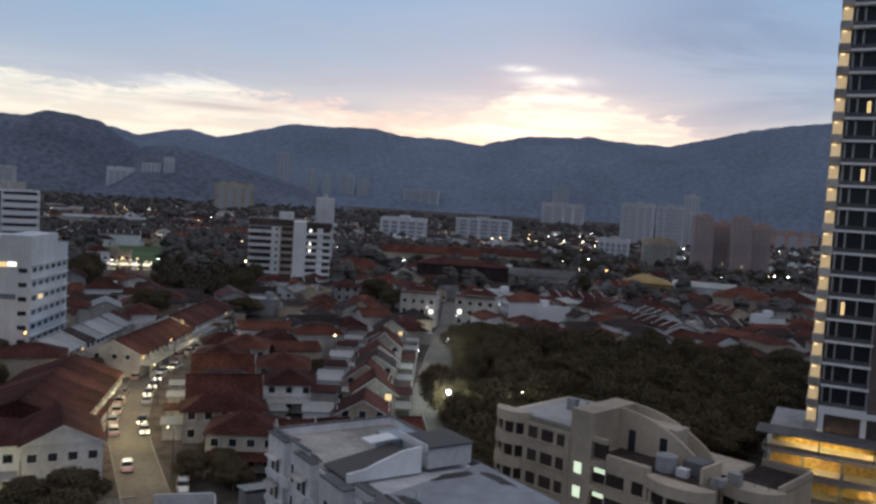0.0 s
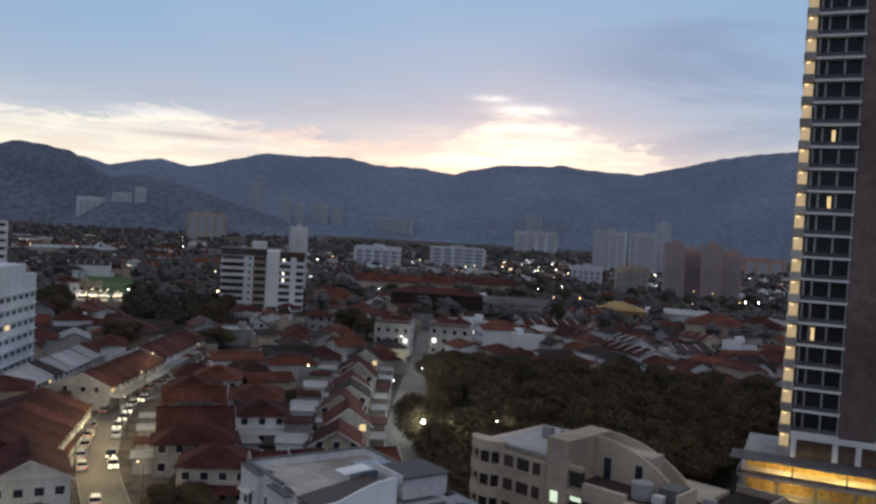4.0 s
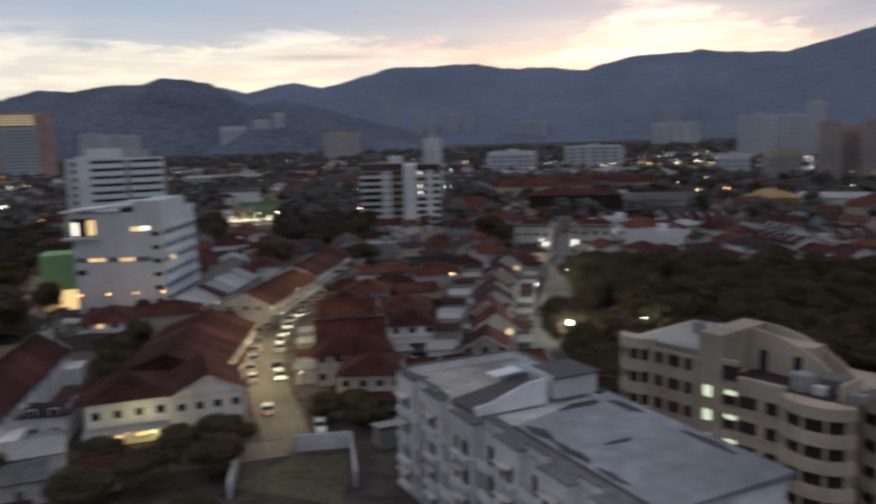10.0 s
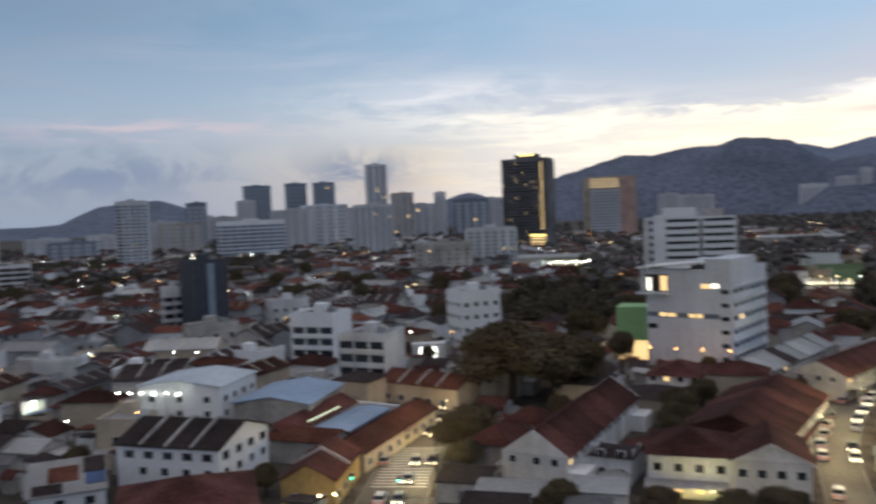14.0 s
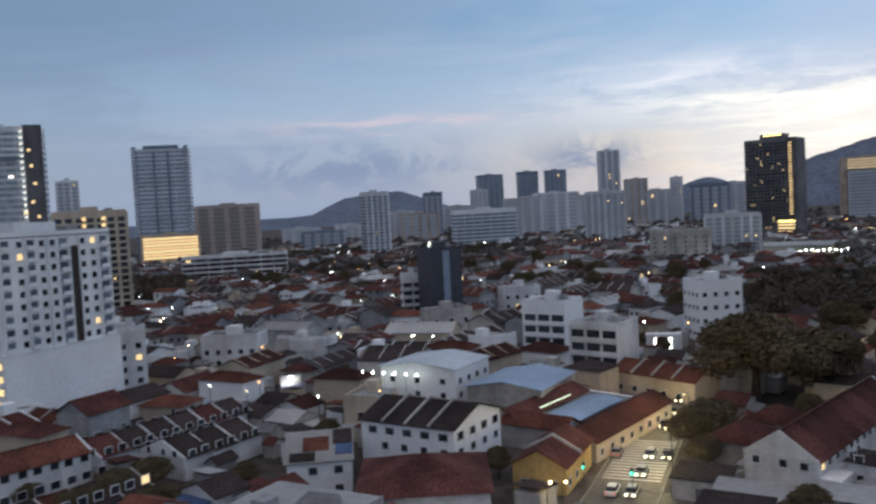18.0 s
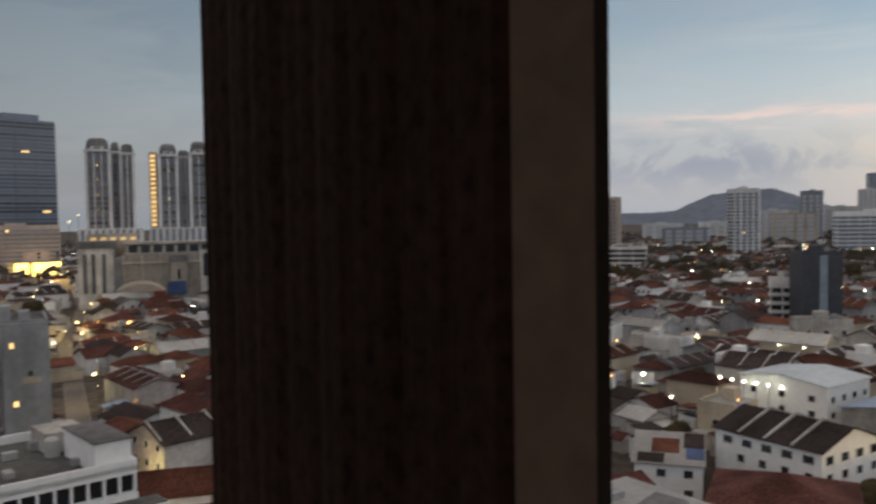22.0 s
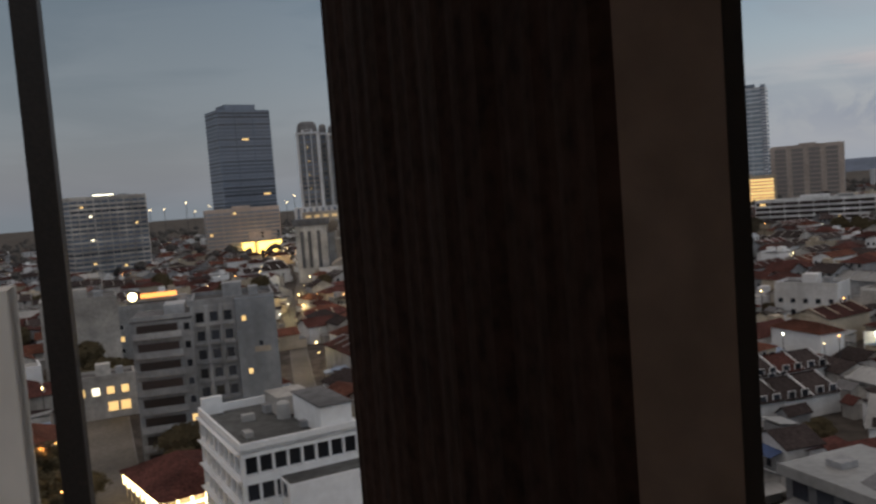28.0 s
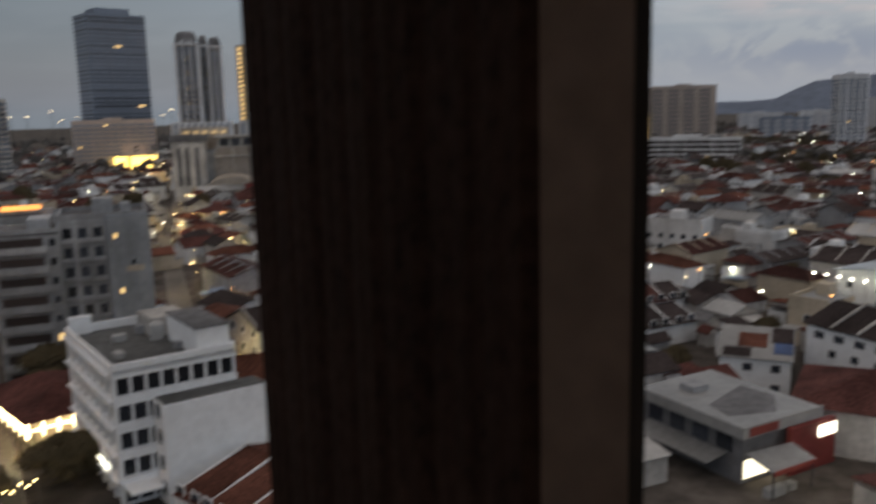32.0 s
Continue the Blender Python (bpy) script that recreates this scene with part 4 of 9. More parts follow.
def white_flats():
    """Five-storey white flats with stepped bays, a flat terrace and a pale metal roof, close below the tower."""
    L, W = Vector((0.55, -0.835)), Vector((0.835, 0.55))
    o = Vector((-19, 99))
    c = o + L * 22.5 + W * 8.5
    rz = math.degrees(math.atan2(L.y, L.x))
    ob = thing("white_flats", c.x, c.y, 0, rz, "white rendered walk-up flats with stained walls and a pale metal roof", "apartment block", clear=27)
    H = 14.0
    # local x runs along the block towards the tower, local y to the far side
    part("wall", Mesh().box(-22.5, 22.5, -8.0, 8.5, 0, H), WHITE, ob)
    part("terrace_floor", Mesh().box(-22.2, -8.0, -7.7, 8.2, H + 0.004, H + 0.12), OFFWHITE, ob, "pale stained terrace floor")
    for q in ((-22.5, -22.2, -8.0, 8.5), (-22.2, -8, 8.2, 8.5), (-22.2, -12.5, -8.0, -7.7), (-1.2, 2.4, -8.0, -7.75), (7.2, 10.6, -8.0, -7.75), (15.4, 18.2, -8.0, -7.75)):
        part("parapet", Mesh().box(*q, H + 0.004, H + 1.1), WHITE, ob)
        part("coping", Mesh().box(q[0] - 0.1, q[1] + 0.1, q[2] - 0.1, q[3] + 0.1, H + 1.11, H + 1.26), DARKWALL, ob, "dark weathered coping")
    part("roof", Mesh().solid([(0.5, -5.2, H + 0.01), (22.9, -5.2, H + 0.01), (22.9, 9, H + 0.01), (-3.0, 9, H + 0.01)], [(0.5, -5.2, H + 0.25), (22.9, -5.2, H + 0.25), (22.9, 9, H + 0.6), (-3.0, 9, H + 0.6)]), mat("pale_roof_screed", (0.325, 0.351, 0.399), stain=0.45, grain=0.5, vary=0.15), ob, "pale grey flat roof with stains")
    part("ledge", Mesh().box(-3.5, 22.5, -8.0, -5.25, H + 0.004, H + 0.1), DARKWALL, ob, "dark mouldy ledge before the roof")
    part("roof_edge", Mesh().box(0.4, 23.1, -5.4, -5.21, H - 0.1, H + 0.32), DARKWALL, ob, "dark ragged roof edge")
    MOULD = mat("black_mould_stain", (0.075, 0.07, 0.07), vary=0.4, grain=2.0, stain=0.4)
    mould_rng = random.Random(15)
    for cx_, cy_, rx_, ry_, zz in ((3.5, -4.2, 2.6, 0.8, 0.262), (9.0, -4.4, 3.2, 0.6, 0.262), (15.5, -4.5, 2.4, 0.5, 0.262), (9.5, 1.0, 0.45, 1.9, 0.42), (-1.0, 4.0, 0.9, 3.0, 0.48), (2.0, 7.6, 3.0, 0.8, 0.58), (14.0, 7.8, 3.6, 0.6, 0.585), (-20.5, -6.4, 1.4, 0.9, 0.125), (-13.5, -6.9, 2.2, 0.6, 0.125)):
        blob = [(cx_ + rx_ * mould_rng.uniform(0.6, 1.2) * math.cos(a), cy_ + ry_ * mould_rng.uniform(0.6, 1.2) * math.sin(a)) for a in np.linspace(0, 2 * math.pi, 14, endpoint=False)]
        tilt = lambda yy: H + (0.25 + (yy + 5.2) / 14.2 * 0.35 if zz > 0.2 else 0.12)
        part("mould_stain", Mesh().solid([(x, y, tilt(y) + 0.002) for x, y in blob], [(x, y, tilt(y) + 0.012) for x, y in blob]), MOULD, ob, "dark mould stain")
    part("roof_edge", Mesh().box(-4.7, 23.1, 9.01, 9.2, H - 0.2, H + 0.62), DARKWALL, ob, "dark ragged roof edge")
    part("tank_room", Mesh().box(-9.0, -3.6, 2.2, 8.0, H + 0.62, H + 2.9), WHITE, ob)
    part("tank_room_roof", Mesh().box(-9.3, -3.3, 1.9, 8.3, H + 2.91, H + 3.05), BROWNPANE, ob, "dark flat roof")
    part("tank_room_parapet", Mesh().box(-9.3, -3.3, 1.7, 1.89, H + 2.6, H + 3.4), WHITE, ob)
    part("stair_head", Mesh().box(-13.2, -9.3, 1.0, 5.0, H + 0.13, H + 2.4), BLUEWALL, ob, "blue-grey stair head")
    part("stair_lid", Mesh().solid([(-12.5, -1.4, H + 1.9), (-10.2, -1.4, H + 1.9), (-9.2, 1.6, H + 2.5), (-11.5, 1.6, H + 2.5)], [(-12.5, -1.4, H + 2.05), (-10.2, -1.4, H + 2.05), (-9.2, 1.6, H + 2.65), (-11.5, 1.6, H + 2.65)]), FRESH, ob, "bright white sheet lid")
    part("dark_roof", Mesh().solid([(-9.5, -7.6, H + 0.5), (-4.0, -7.6, H + 0.5), (-4.0, 1.2, H + 1.9), (-9.5, 1.2, H + 1.9)], [(-9.5, -7.6, H + 0.65), (-4.0, -7.6, H + 0.65), (-4.0, 1.2, H + 2.05), (-9.5, 1.2, H + 2.05)]), BROWNPANE, ob, "dark lean-to roof")
    gp = [(-7.6, 0.0), (1.4, 0.0), (1.4, 2.9), (-1.0, 2.7), (-3.6, 1.9), (-5.6, 1.2), (-7.6, 1.0)]
    part("curved_gable", Mesh().solid([(-3.95, y, H + 0.3 + z) for y, z in gp], [(-3.65, y, H + 0.3 + z) for y, z in gp]), FRESH, ob, "white gable that falls in a curve")
    rng = random.Random(4)
    slim, wide = arch_mesh(0.8, 1.55, 0.05, BROWNPANE), arch_mesh(1.3, 1.6, 0.05, BROWNPANE)
    hood = Mesh().solid([(-1.5, -0.9, 0.0), (1.5, -0.9, 0.0), (1.5, -0.005, 0.3), (-1.5, -0.005, 0.3)], [(-1.5, -0.9, 0.08), (1.5, -0.9, 0.08), (1.5, -0.005, 0.38), (-1.5, -0.005, 0.38)]).data('hood', OFFWHITE)
    # projecting bays: x0, x1, how far they stand out
    for x0, x1, out, top in ((-22.3, -17.4, 0.7, 0.8), (-14.2, -9.6, 0.9, 0.6), (-6.4, -1.2, 1.3, 0.5), (2.4, 7.2, 0.9, 0.45), (10.6, 15.4, 1.1, 0.3), (18.2, 22.3, 0.9, 0.4)):
        y0 = -8.0 - out
        part("bay", Mesh().box(x0, x1, y0, -8.005, 0, H + top), WHITE, ob)
        if top > 0:
            part("bay_coping", Mesh().box(x0 - 0.1, x1 + 0.1, y0 - 0.1, -8.005, H + top + 0.005, H + top + 0.15), DARKWALL, ob, "dark weathered coping")
        for i in range(4):
            z = 1.2 + 3.2 * i
            for q, me in ((0.36, slim), (0.64, slim)) if out < 1.0 else ((0.28, slim), (0.66, wide)):
                part("arched_window", me, None, ob, at=pose(x0 + q * (x1 - x0), y0, z))
            if (i + int(x0)) % 3:
                part("hood", hood, None, ob, at=pose((x0 + x1) / 2, y0, z + 1.6))
            part("planter", Mesh().box(x0 + 0.8, x1 - 0.8, y0 - 0.6, y0 - 0.005, z - 0.7, z - 0.1), WHITE, ob, "white rendered window planter")
    for x in (-15.8, -8.0, 0.6, 9.0, 16.8):
        for i in range(4):
            z = 1.2 + 3.2 * i
            part("balcony", Mesh().box(x - 1.3, x + 1.3, -9.3, -8.005, z - 0.6, z - 0.42).box(x - 1.3, x + 1.3, -9.3, -9.15, z - 0.41, z + 0.5), WHITE, ob)
            part("balcony_door", Mesh().box(x - 0.9, x + 0.9, -8.06, -8.005, z - 0.4, z + 1.7), BROWNPANE, ob)
    for i in range(4):
        for j in range(4):
            part("arched_window", wide, None, ob, at=pose(-22.5, -5.5 + j * 3.9, 1.2 + 3.2 * i, 0, 0, -90))
    part("satellite_dish", Mesh().tube([(4, -4, H + 0.4), (4, -4, H + 1.6)], [0.05, 0.05]).tube([(4, -4, H + 1.6), (4.1, -4.1, H + 1.75)], [0.1, 0.5], 10), GREYWALL, ob)


white_flats()


def rounded(x0, x1, y0, y1, r, corners, k=6):
    """Outline of a rectangle with some corners rounded: 0 near left, 1 near right, 2 far right, 3 far left."""
    out = []
    for i, (cx, cy, sx, sy, a0) in enumerate(((x0, y0, 1, 1, 180), (x1, y0, -1, 1, 270), (x1, y1, -1, -1, 0), (x0, y1, 1, -1, 90))):
        if i in corners:
            out += [(cx + sx * r + r * math.cos(radians(a0 + 90 * j / k)), cy + sy * r + r * math.sin(radians(a0 + 90 * j / k))) for j in range(k + 1)]
        else:
            out.append((cx, cy))
    return out


def cream_flats():
    """Cream apartment house with rounded balcony fronts and a raised stair tower."""
    a, b = Vector((9, 113)), Vector((31.5, 91))
    L = (b - a).normalized()
    W = Vector((-L.y, L.x))
    c = (a + b) / 2 + W * 8
    ob = thing("cream_flats", c.x, c.y, 0, math.degrees(math.atan2(L.y, L.x)), "cream rendered apartment house with rounded balconies and a raised stair tower", "apartment block", clear=22)
    n = (b - a).length / 2
    part("wall", Mesh().prism(rounded(-n + 1.2, n - 1.2, -6.6, 8, 2, (0, 1)), 0, 13.2), CREAM, ob)
    part("wing_wall", Mesh().box(n - 1.19, n + 5.2, 0, 10, 0, 12.6), CREAM, ob)
    part("left_face", Mesh().box(-n + 5.0, -3.31, -7.4, -6.61, 0, 15.2), CREAM, ob)
    part("right_face", Mesh().box(2.3, 8.2, -7.4, -6.61, 0, 13.9), CREAM, ob)
    for i in range(5):
        z = 3.1 * i
        # rounded balcony stacks: middle, half width, depth, back line
        for xc, a2, b2, yb in ((-n + 2.7, 2.9, 2.3, -6.3), (12.0, 4.3, 3.0, -6.3), (n + 1.9, 4.0, 3.4, 0.3)):
            if i == 4 and xc > 0:
                continue

            def bow(k, z0, z1):
                return Mesh().prism([(xc + (a2 - k) * math.cos(q), yb + (b2 - k) * math.sin(q)) for q in np.linspace(math.pi, 2 * math.pi, 13)], z0, z1)

            part("balcony_front", bow(0.0, z + 2.5, z + 3.9), CREAM, ob)
            if i == 0:
                part("balcony_front", bow(0.0, 0.0, 0.8), CREAM, ob)
            part("window_band", bow(0.75, z + 0.81, z + 2.49), BROWNPANE, ob)
            for q in (222, 262, 300, 338):
                px_, py_ = xc + (a2 - 0.3) * math.cos(radians(q)), yb + (b2 - 0.3) * math.sin(radians(q))
                part("pier", Mesh().tube([(px_, py_, z + 0.805), (px_, py_, z + 2.495)], [0.2, 0.2], 6), CREAM, ob)
        for x, ww in ((-n + 6.6, 1.5), (-n + 9.0, 1.9), (-4.6, 1.2), (3.8, 2.5), (6.9, 1.5)):
            if i == 4 and x > 0:
                continue
            part("window", Mesh().box(x - ww / 2, x + ww / 2, -7.45, -7.405, z + 0.9, z + 2.45), BROWNPANE, ob)
            part("sill", Mesh().box(x - ww / 2 - 0.15, x + ww / 2 + 0.15, -7.62, -7.405, z + 0.7, z + 0.89), CREAM, ob)
        part("stair_window", Mesh().box(-2.4, -1.3, -7.26, -7.205, z + 1.2, z + 2.6), STAIRLIT if i in (1, 2, 3) else PANE if i < 2 else CREAM, ob)
        part("stair_landing", Mesh().box(0.05, 2.2, -7.4, -6.62, z + 2.7, z + 3.3), CREAM, ob)
        part("landing_opening", Mesh().box(0.1, 2.2, -6.7, -6.62, z + 0.6, z + 2.6), BROWNPANE, ob)
    part("stair_shaft", Mesh().box(-3.3, 0.0, -7.2, -6.62, 0, 13.2), CREAM, ob)
    part("left_block", Mesh().prism(rounded(-n + 1.2, -3.4, -6.5, 8, 2, (0,)), 13.21, 15.8), CREAM, ob)
    part("left_roof", Mesh().box(-n + 3, -3.0, -6.9, 7, 15.81, 16.1), FLAT_L, ob, "pale flat roof slab")
    part("stair_tower", Mesh().box(-3.3, 0.0, -7.2, 3, 13.21, 18.6), CREAM, ob)
    # crest that slopes down in a curve
    pts = [(0.01, 13.21)] + [(0.01 + 12 * q, 13.3 + 5.2 * math.cos(q * math.pi / 2) ** 0.7) for q in np.linspace(0, 1, 9)] + [(12.0, 13.21)]
    for y in (-1.0, 2.6):
        part("curved_screen", Mesh().solid([(x, y, z) for x, z in pts], [(x, y + 0.4, z) for x, z in pts]), CREAM, ob, "screen wall that falls in a curve")
    part("plant_room", Mesh().box(1, 8, -0.55, 2.55, 13.21, 17.2), BEIGE, ob)
    for x in (2.0, 6.5):
        part("plant_door", Mesh().box(x - 0.5, x + 0.5, -1.08, -1.01, 13.3, 16), PANE, ob)
    part("roof_terrace", Mesh().box(0.5, n - 1.5, -6.2, -1.05, 13.204, 13.3), TILE_B, ob)
    part("water_tank", Mesh().tube([(9.0, -4.6, 13.31), (9.0, -4.6, 15.2)], [1.3, 1.3], 14), GREYWALL, ob, "grey round water tank")
    part("tank_shelter", Mesh().box(10.8, 13.4, -4.0, -1.2, 13.31, 15.0), DARKWALL, ob, "dark blue-grey roof shelter")
    part("roof_parapet", Mesh().box(14.0, 14.4, -6.0, -1.2, 13.31, 15.2), CREAM, ob)
    for x in (-6.0, 0.9):
        part("mast", Mesh().tube([(x, 3.2, 13.2), (x, 3.2, 20.5)], [0.08, 0.05]), POLE, ob)
    part("wing_roof", Mesh().box(n - 1.0, n + 5.0, 0.2, 9.8, 12.61, 12.8), TILE_B, ob)
    part("wing_parapet", Mesh().box(n + 4.9, n + 5.2, 0, 10, 12.81, 13.7).box(n - 1.1, n + 4.89, 9.7, 10, 12.81, 13.7), CREAM, ob)
    for x in (n - 0.6, n + 1.0, n + 2.6, n + 4.2):
        part("roof_post", Mesh().tube([(x, -0.9, 12.61), (x, -0.9, 14.0)], [0.05, 0.05], 5), POLE, ob)
    part("roof_rail", Mesh().box(n - 0.8, n + 4.4, -0.94, -0.86, 13.9, 14.0), POLE, ob)
    for i in range(1, 4):
        part("landing_lamp", Mesh().box(0.3, 1.9, -6.76, -6.71, 3.1 * i + 1.9, 3.1 * i + 2.5), STAIRLIT, ob, "greenish lit landing")
    for k, (x, y, hh) in enumerate(((-8.5, 0.5, 1.6), (-6.4, 2.0, 1.3), (11.4, -5.0, 1.0), (15.6, -4.6, 0.9), (16.6, -2.4, 1.4))):
        part("roof_unit", Mesh().box(x - 0.7, x + 0.7, y - 0.5, y + 0.5, 16.11 if x < 0 else 13.31, (16.11 if x < 0 else 13.31) + hh), (GREYWALL, FLAT_L, WHITE)[k % 3], ob, "rooftop plant box")


cream_flats()


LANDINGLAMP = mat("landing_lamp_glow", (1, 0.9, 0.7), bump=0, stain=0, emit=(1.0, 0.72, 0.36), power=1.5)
RAILGLASS = mat("tinted_rail_glass", (0.10, 0.10, 0.11), rough=0.3, vary=0.2, bump=0, stain=0.2, spread=0.4)
BLOCKWALL = mat("unfinished_block_wall", (0.20, 0.155, 0.15), stain=0.4, grain=0.8, vary=0.25)


def scaffold_tower():
    """Tall tower block with an open frame of slabs and columns, lit along one edge, on a floodlit parking podium."""
    cx, cy = 76.5, 126.0
    rz = -26.0
    ob = thing("tower_block", cx, cy, 0, rz, "tall unfinished concrete tower with open floors and a lit edge", "tower block", clear=26)
    w, d, top = 34.0, 22.0, 118.0
    part("core", Mesh().box(-w / 2 + 2.2, w / 2, -d / 2 + 1.6, d / 2, 10.71, top), BLOCKWALL, ob)
    n = int((top - 13.4) / 3.3)
    part("edge_core", Mesh().box(-w / 2 + 0.8, -w / 2 + 2.0, -d / 2 + 0.6, d / 2 - 1.4, 13.23, top), OFFWHITE, ob)
    for i in range(n):
        z = 13.4 + 3.3 * i
        if i:
            part("floor_slab", Mesh().box(-w / 2 + 2.1, -w / 2 + 8.6, -d / 2 - 0.25, -d / 2 + 1.59, z, z + 0.34), FRESH, ob)
            part("floor_slab", Mesh().box(-w / 2 + 13.4, w / 2, -d / 2, -d / 2 + 1.59, z, z + 0.32), WHITE, ob)
            part("rail", Mesh().box(-w / 2 + 2.1, -w / 2 + 8.3, -d / 2 + 0.1, -d / 2 + 0.18, z + 0.35, z + 1.0), RAILGLASS, ob, "tinted glass balcony rail")
        part("edge_slab", Mesh().box(-w / 2 + 0.4, -w / 2 + 2.09, -d / 2 - 0.3, d / 2, z, z + 1.1), OFFWHITE, ob)
        # the landing wall itself emits, in place of light from its lamp
        part("edge_light", Mesh().box(-w / 2 + 0.6, -w / 2 + 1.9, -d / 2 + 0.2, d / 2 - 1, z + 1.2, z + 2.95), GLOW_E, ob, "landing wall with a warm glow of its own")
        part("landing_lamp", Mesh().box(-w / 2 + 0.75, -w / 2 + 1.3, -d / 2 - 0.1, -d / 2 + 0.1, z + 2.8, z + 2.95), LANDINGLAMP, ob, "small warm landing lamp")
    part("wall_panel", Mesh().box(-w / 2 + 8.61, -w / 2 + 13.39, -d / 2 + 0.3, -d / 2 + 1.59, 16.9, top), BLOCKWALL, ob, "blank brown wall between the balconies")
    part("window_wall", Mesh().box(-w / 2 + 2.2, -w / 2 + 8.6, -d / 2 + 1.3, -d / 2 + 1.59, 16.7, top), PANE, ob, "dark glazed wall behind the balconies")
    part("transfer_beam", Mesh().box(-w / 2 + 2.1, w / 2, -d / 2 - 0.3, -d / 2 + 1.59, 15.9, 16.69), FRESH, ob)
    for q in (2.6, 8.3, 11.4, 15.2, 19.2, 23.2):
        part("lobby_column", Mesh().box(-w / 2 + q - 0.38, -w / 2 + q + 0.38, -d / 2 - 0.2, -d / 2 + 0.6, 13.01, 15.89), FRESH, ob)
    for q in (2.45, 3.6, 6.0, 8.4, 13.6, 16.0, 19.2, 22.4, 25.6, 28.8, 33.6):
        part("column", Mesh().box(-w / 2 + q - 0.13, -w / 2 + q + 0.13, -d / 2 + 0.2, -d / 2 + 0.45, 16.7, top), FLAT_L, ob)
    rng = random.Random(2)
    for _ in range(5):
        i, j = rng.randrange(3, n), rng.randrange(4)
        x = -w / 2 + (3.9, 4.9, 6.4, 7.4)[j]
        part("lit_room", Mesh().box(x, x + 0.5, -d / 2 + 1.2, -d / 2 + 1.29, 13.9 + 3.3 * i, 16.2 + 3.3 * i), LIT, ob)
    pd = thing("parking_podium", 82.5, 122, 0, rz, "open parking decks glowing yellow under bright lamps", "parking deck", clear=24)
    pw, dd = 58.0, 30.0
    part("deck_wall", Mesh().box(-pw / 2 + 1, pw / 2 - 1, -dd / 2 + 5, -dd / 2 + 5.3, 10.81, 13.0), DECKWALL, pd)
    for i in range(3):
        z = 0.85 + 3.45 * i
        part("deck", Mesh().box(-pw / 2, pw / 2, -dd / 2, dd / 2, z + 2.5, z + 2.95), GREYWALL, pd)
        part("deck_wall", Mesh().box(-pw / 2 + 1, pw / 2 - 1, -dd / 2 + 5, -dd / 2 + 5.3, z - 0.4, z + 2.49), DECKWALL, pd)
        part("rail", Mesh().box(-pw / 2, pw / 2, -dd / 2 - 0.12, -dd / 2 - 0.02, z + 2.96, z + 3.5), PAVE, pd)
        for j in range(8):
            x = -pw / 2 + 2 + j * 3.6
            part("tube_lamp", Mesh().box(x, x + 1.3, -dd / 2 + 1.5, -dd / 2 + 1.7, z + 2.35, z + 2.45), LAMPHOT, pd)
    for j in range(12):
        x = -pw / 2 + 0.5 + j * (pw - 1) / 11
        part("column", Mesh().box(x - 0.25, x + 0.25, -dd / 2 + 0.2, -dd / 2 + 0.7, 0, 10.7), PAVE, pd)
    part("canopy", Mesh().box(-pw / 2 - 1, pw / 2, -dd / 2 - 1.5, -dd / 2 + 4.4, 13.1, 13.22), FLAT, pd)
    for j in range(9):
        x = -pw / 2 + 0.5 + j * (pw - 1) / 8
        part("canopy_post", Mesh().box(x - 0.1, x + 0.1, -dd / 2 - 0.4, -dd / 2 - 0.2, 10.81, 13.09), POLE, pd)


scaffold_tower()
for x, y, z, q in ((57.2, 120.4, 12.7, 420), (64.4, 116.9, 12.7, 420), (57.2, 120.4, 9.7, 420), (64.4, 116.9, 6.2, 420), (71.6, 113.4, 12.7, 420), (71.6, 113.4, 9.5, 420)):
    lamp(x, y, z, q * 2.2, (1.0, 0.66, 0.26))

# white clinic block with a blank flank
clinic = block("clinic_building", 0, 0, 0, 25.4, wall=PALEBLUE, style="none", box=(-111.5, 212, 6, 23.5, 26), label="white seven-storey building with blank walls and small windows", roof=FLAT_L)
for i in range(6):
    for j in range(6):
        part("window", Mesh().box(11.755, 11.8, -11.9 + j * 4.2, -9.3 + j * 4.2, 2.7 + i * 3.5, 3.8 + i * 3.5), LIT if (i, j) in ((3, 1),) else CONDOPANE, clinic)
    part("sun_shade", Mesh().box(11.76, 12.5, -12.8, 12.8, 4.5 + i * 3.5, 4.65 + i * 3.5), WHITE, clinic)
    part("small_window", Mesh().box(8.9, 10.9, -13.05, -13.005, 2.6 + i * 3.5, 3.7 + i * 3.5), PANE, clinic)
part("raised_wing", Mesh().box(4.6, 11.76, -13.2, 5, 25.45, 29.2), PALEBLUE, clinic)
part("canopy_roof", Mesh().solid([(-14.0, -14.4, 26.5), (4.55, -14.4, 27.9), (4.55, -1, 27.9), (-14.0, -1, 26.5)], [(-14.0, -14.4, 26.95), (4.55, -14.4, 28.5), (4.55, -1, 28.5), (-14.0, -1, 26.95)]), WHITE, clinic, "pale sloping roof slab")
part("window_band", Mesh().box(-11.4, 8.4, -13.05, -13.003, 13.5, 14.8), CONDOPANE, clinic)
for x0, x1 in ((-8.0, -6.2), (-5.9, -3.6), (0.2, 1.9), (2.2, 4.0)):
    part("lit_window", Mesh().box(x0, x1, -13.09, -13.055, 13.65, 14.65), LIT, clinic)
part("low_window", Mesh().box(-11.4, -8.8, -13.05, -13.003, 10.2, 11.6), PANE, clinic)
# no real recess: a dark panel stands in for the shaded terrace
part("terrace_recess", Mesh().box(-11.7, -5.4, -13.04, -13.003, 20.3, 25.0), BROWNPANE, clinic, "flat dark panel for the terrace shade under the roof slab")
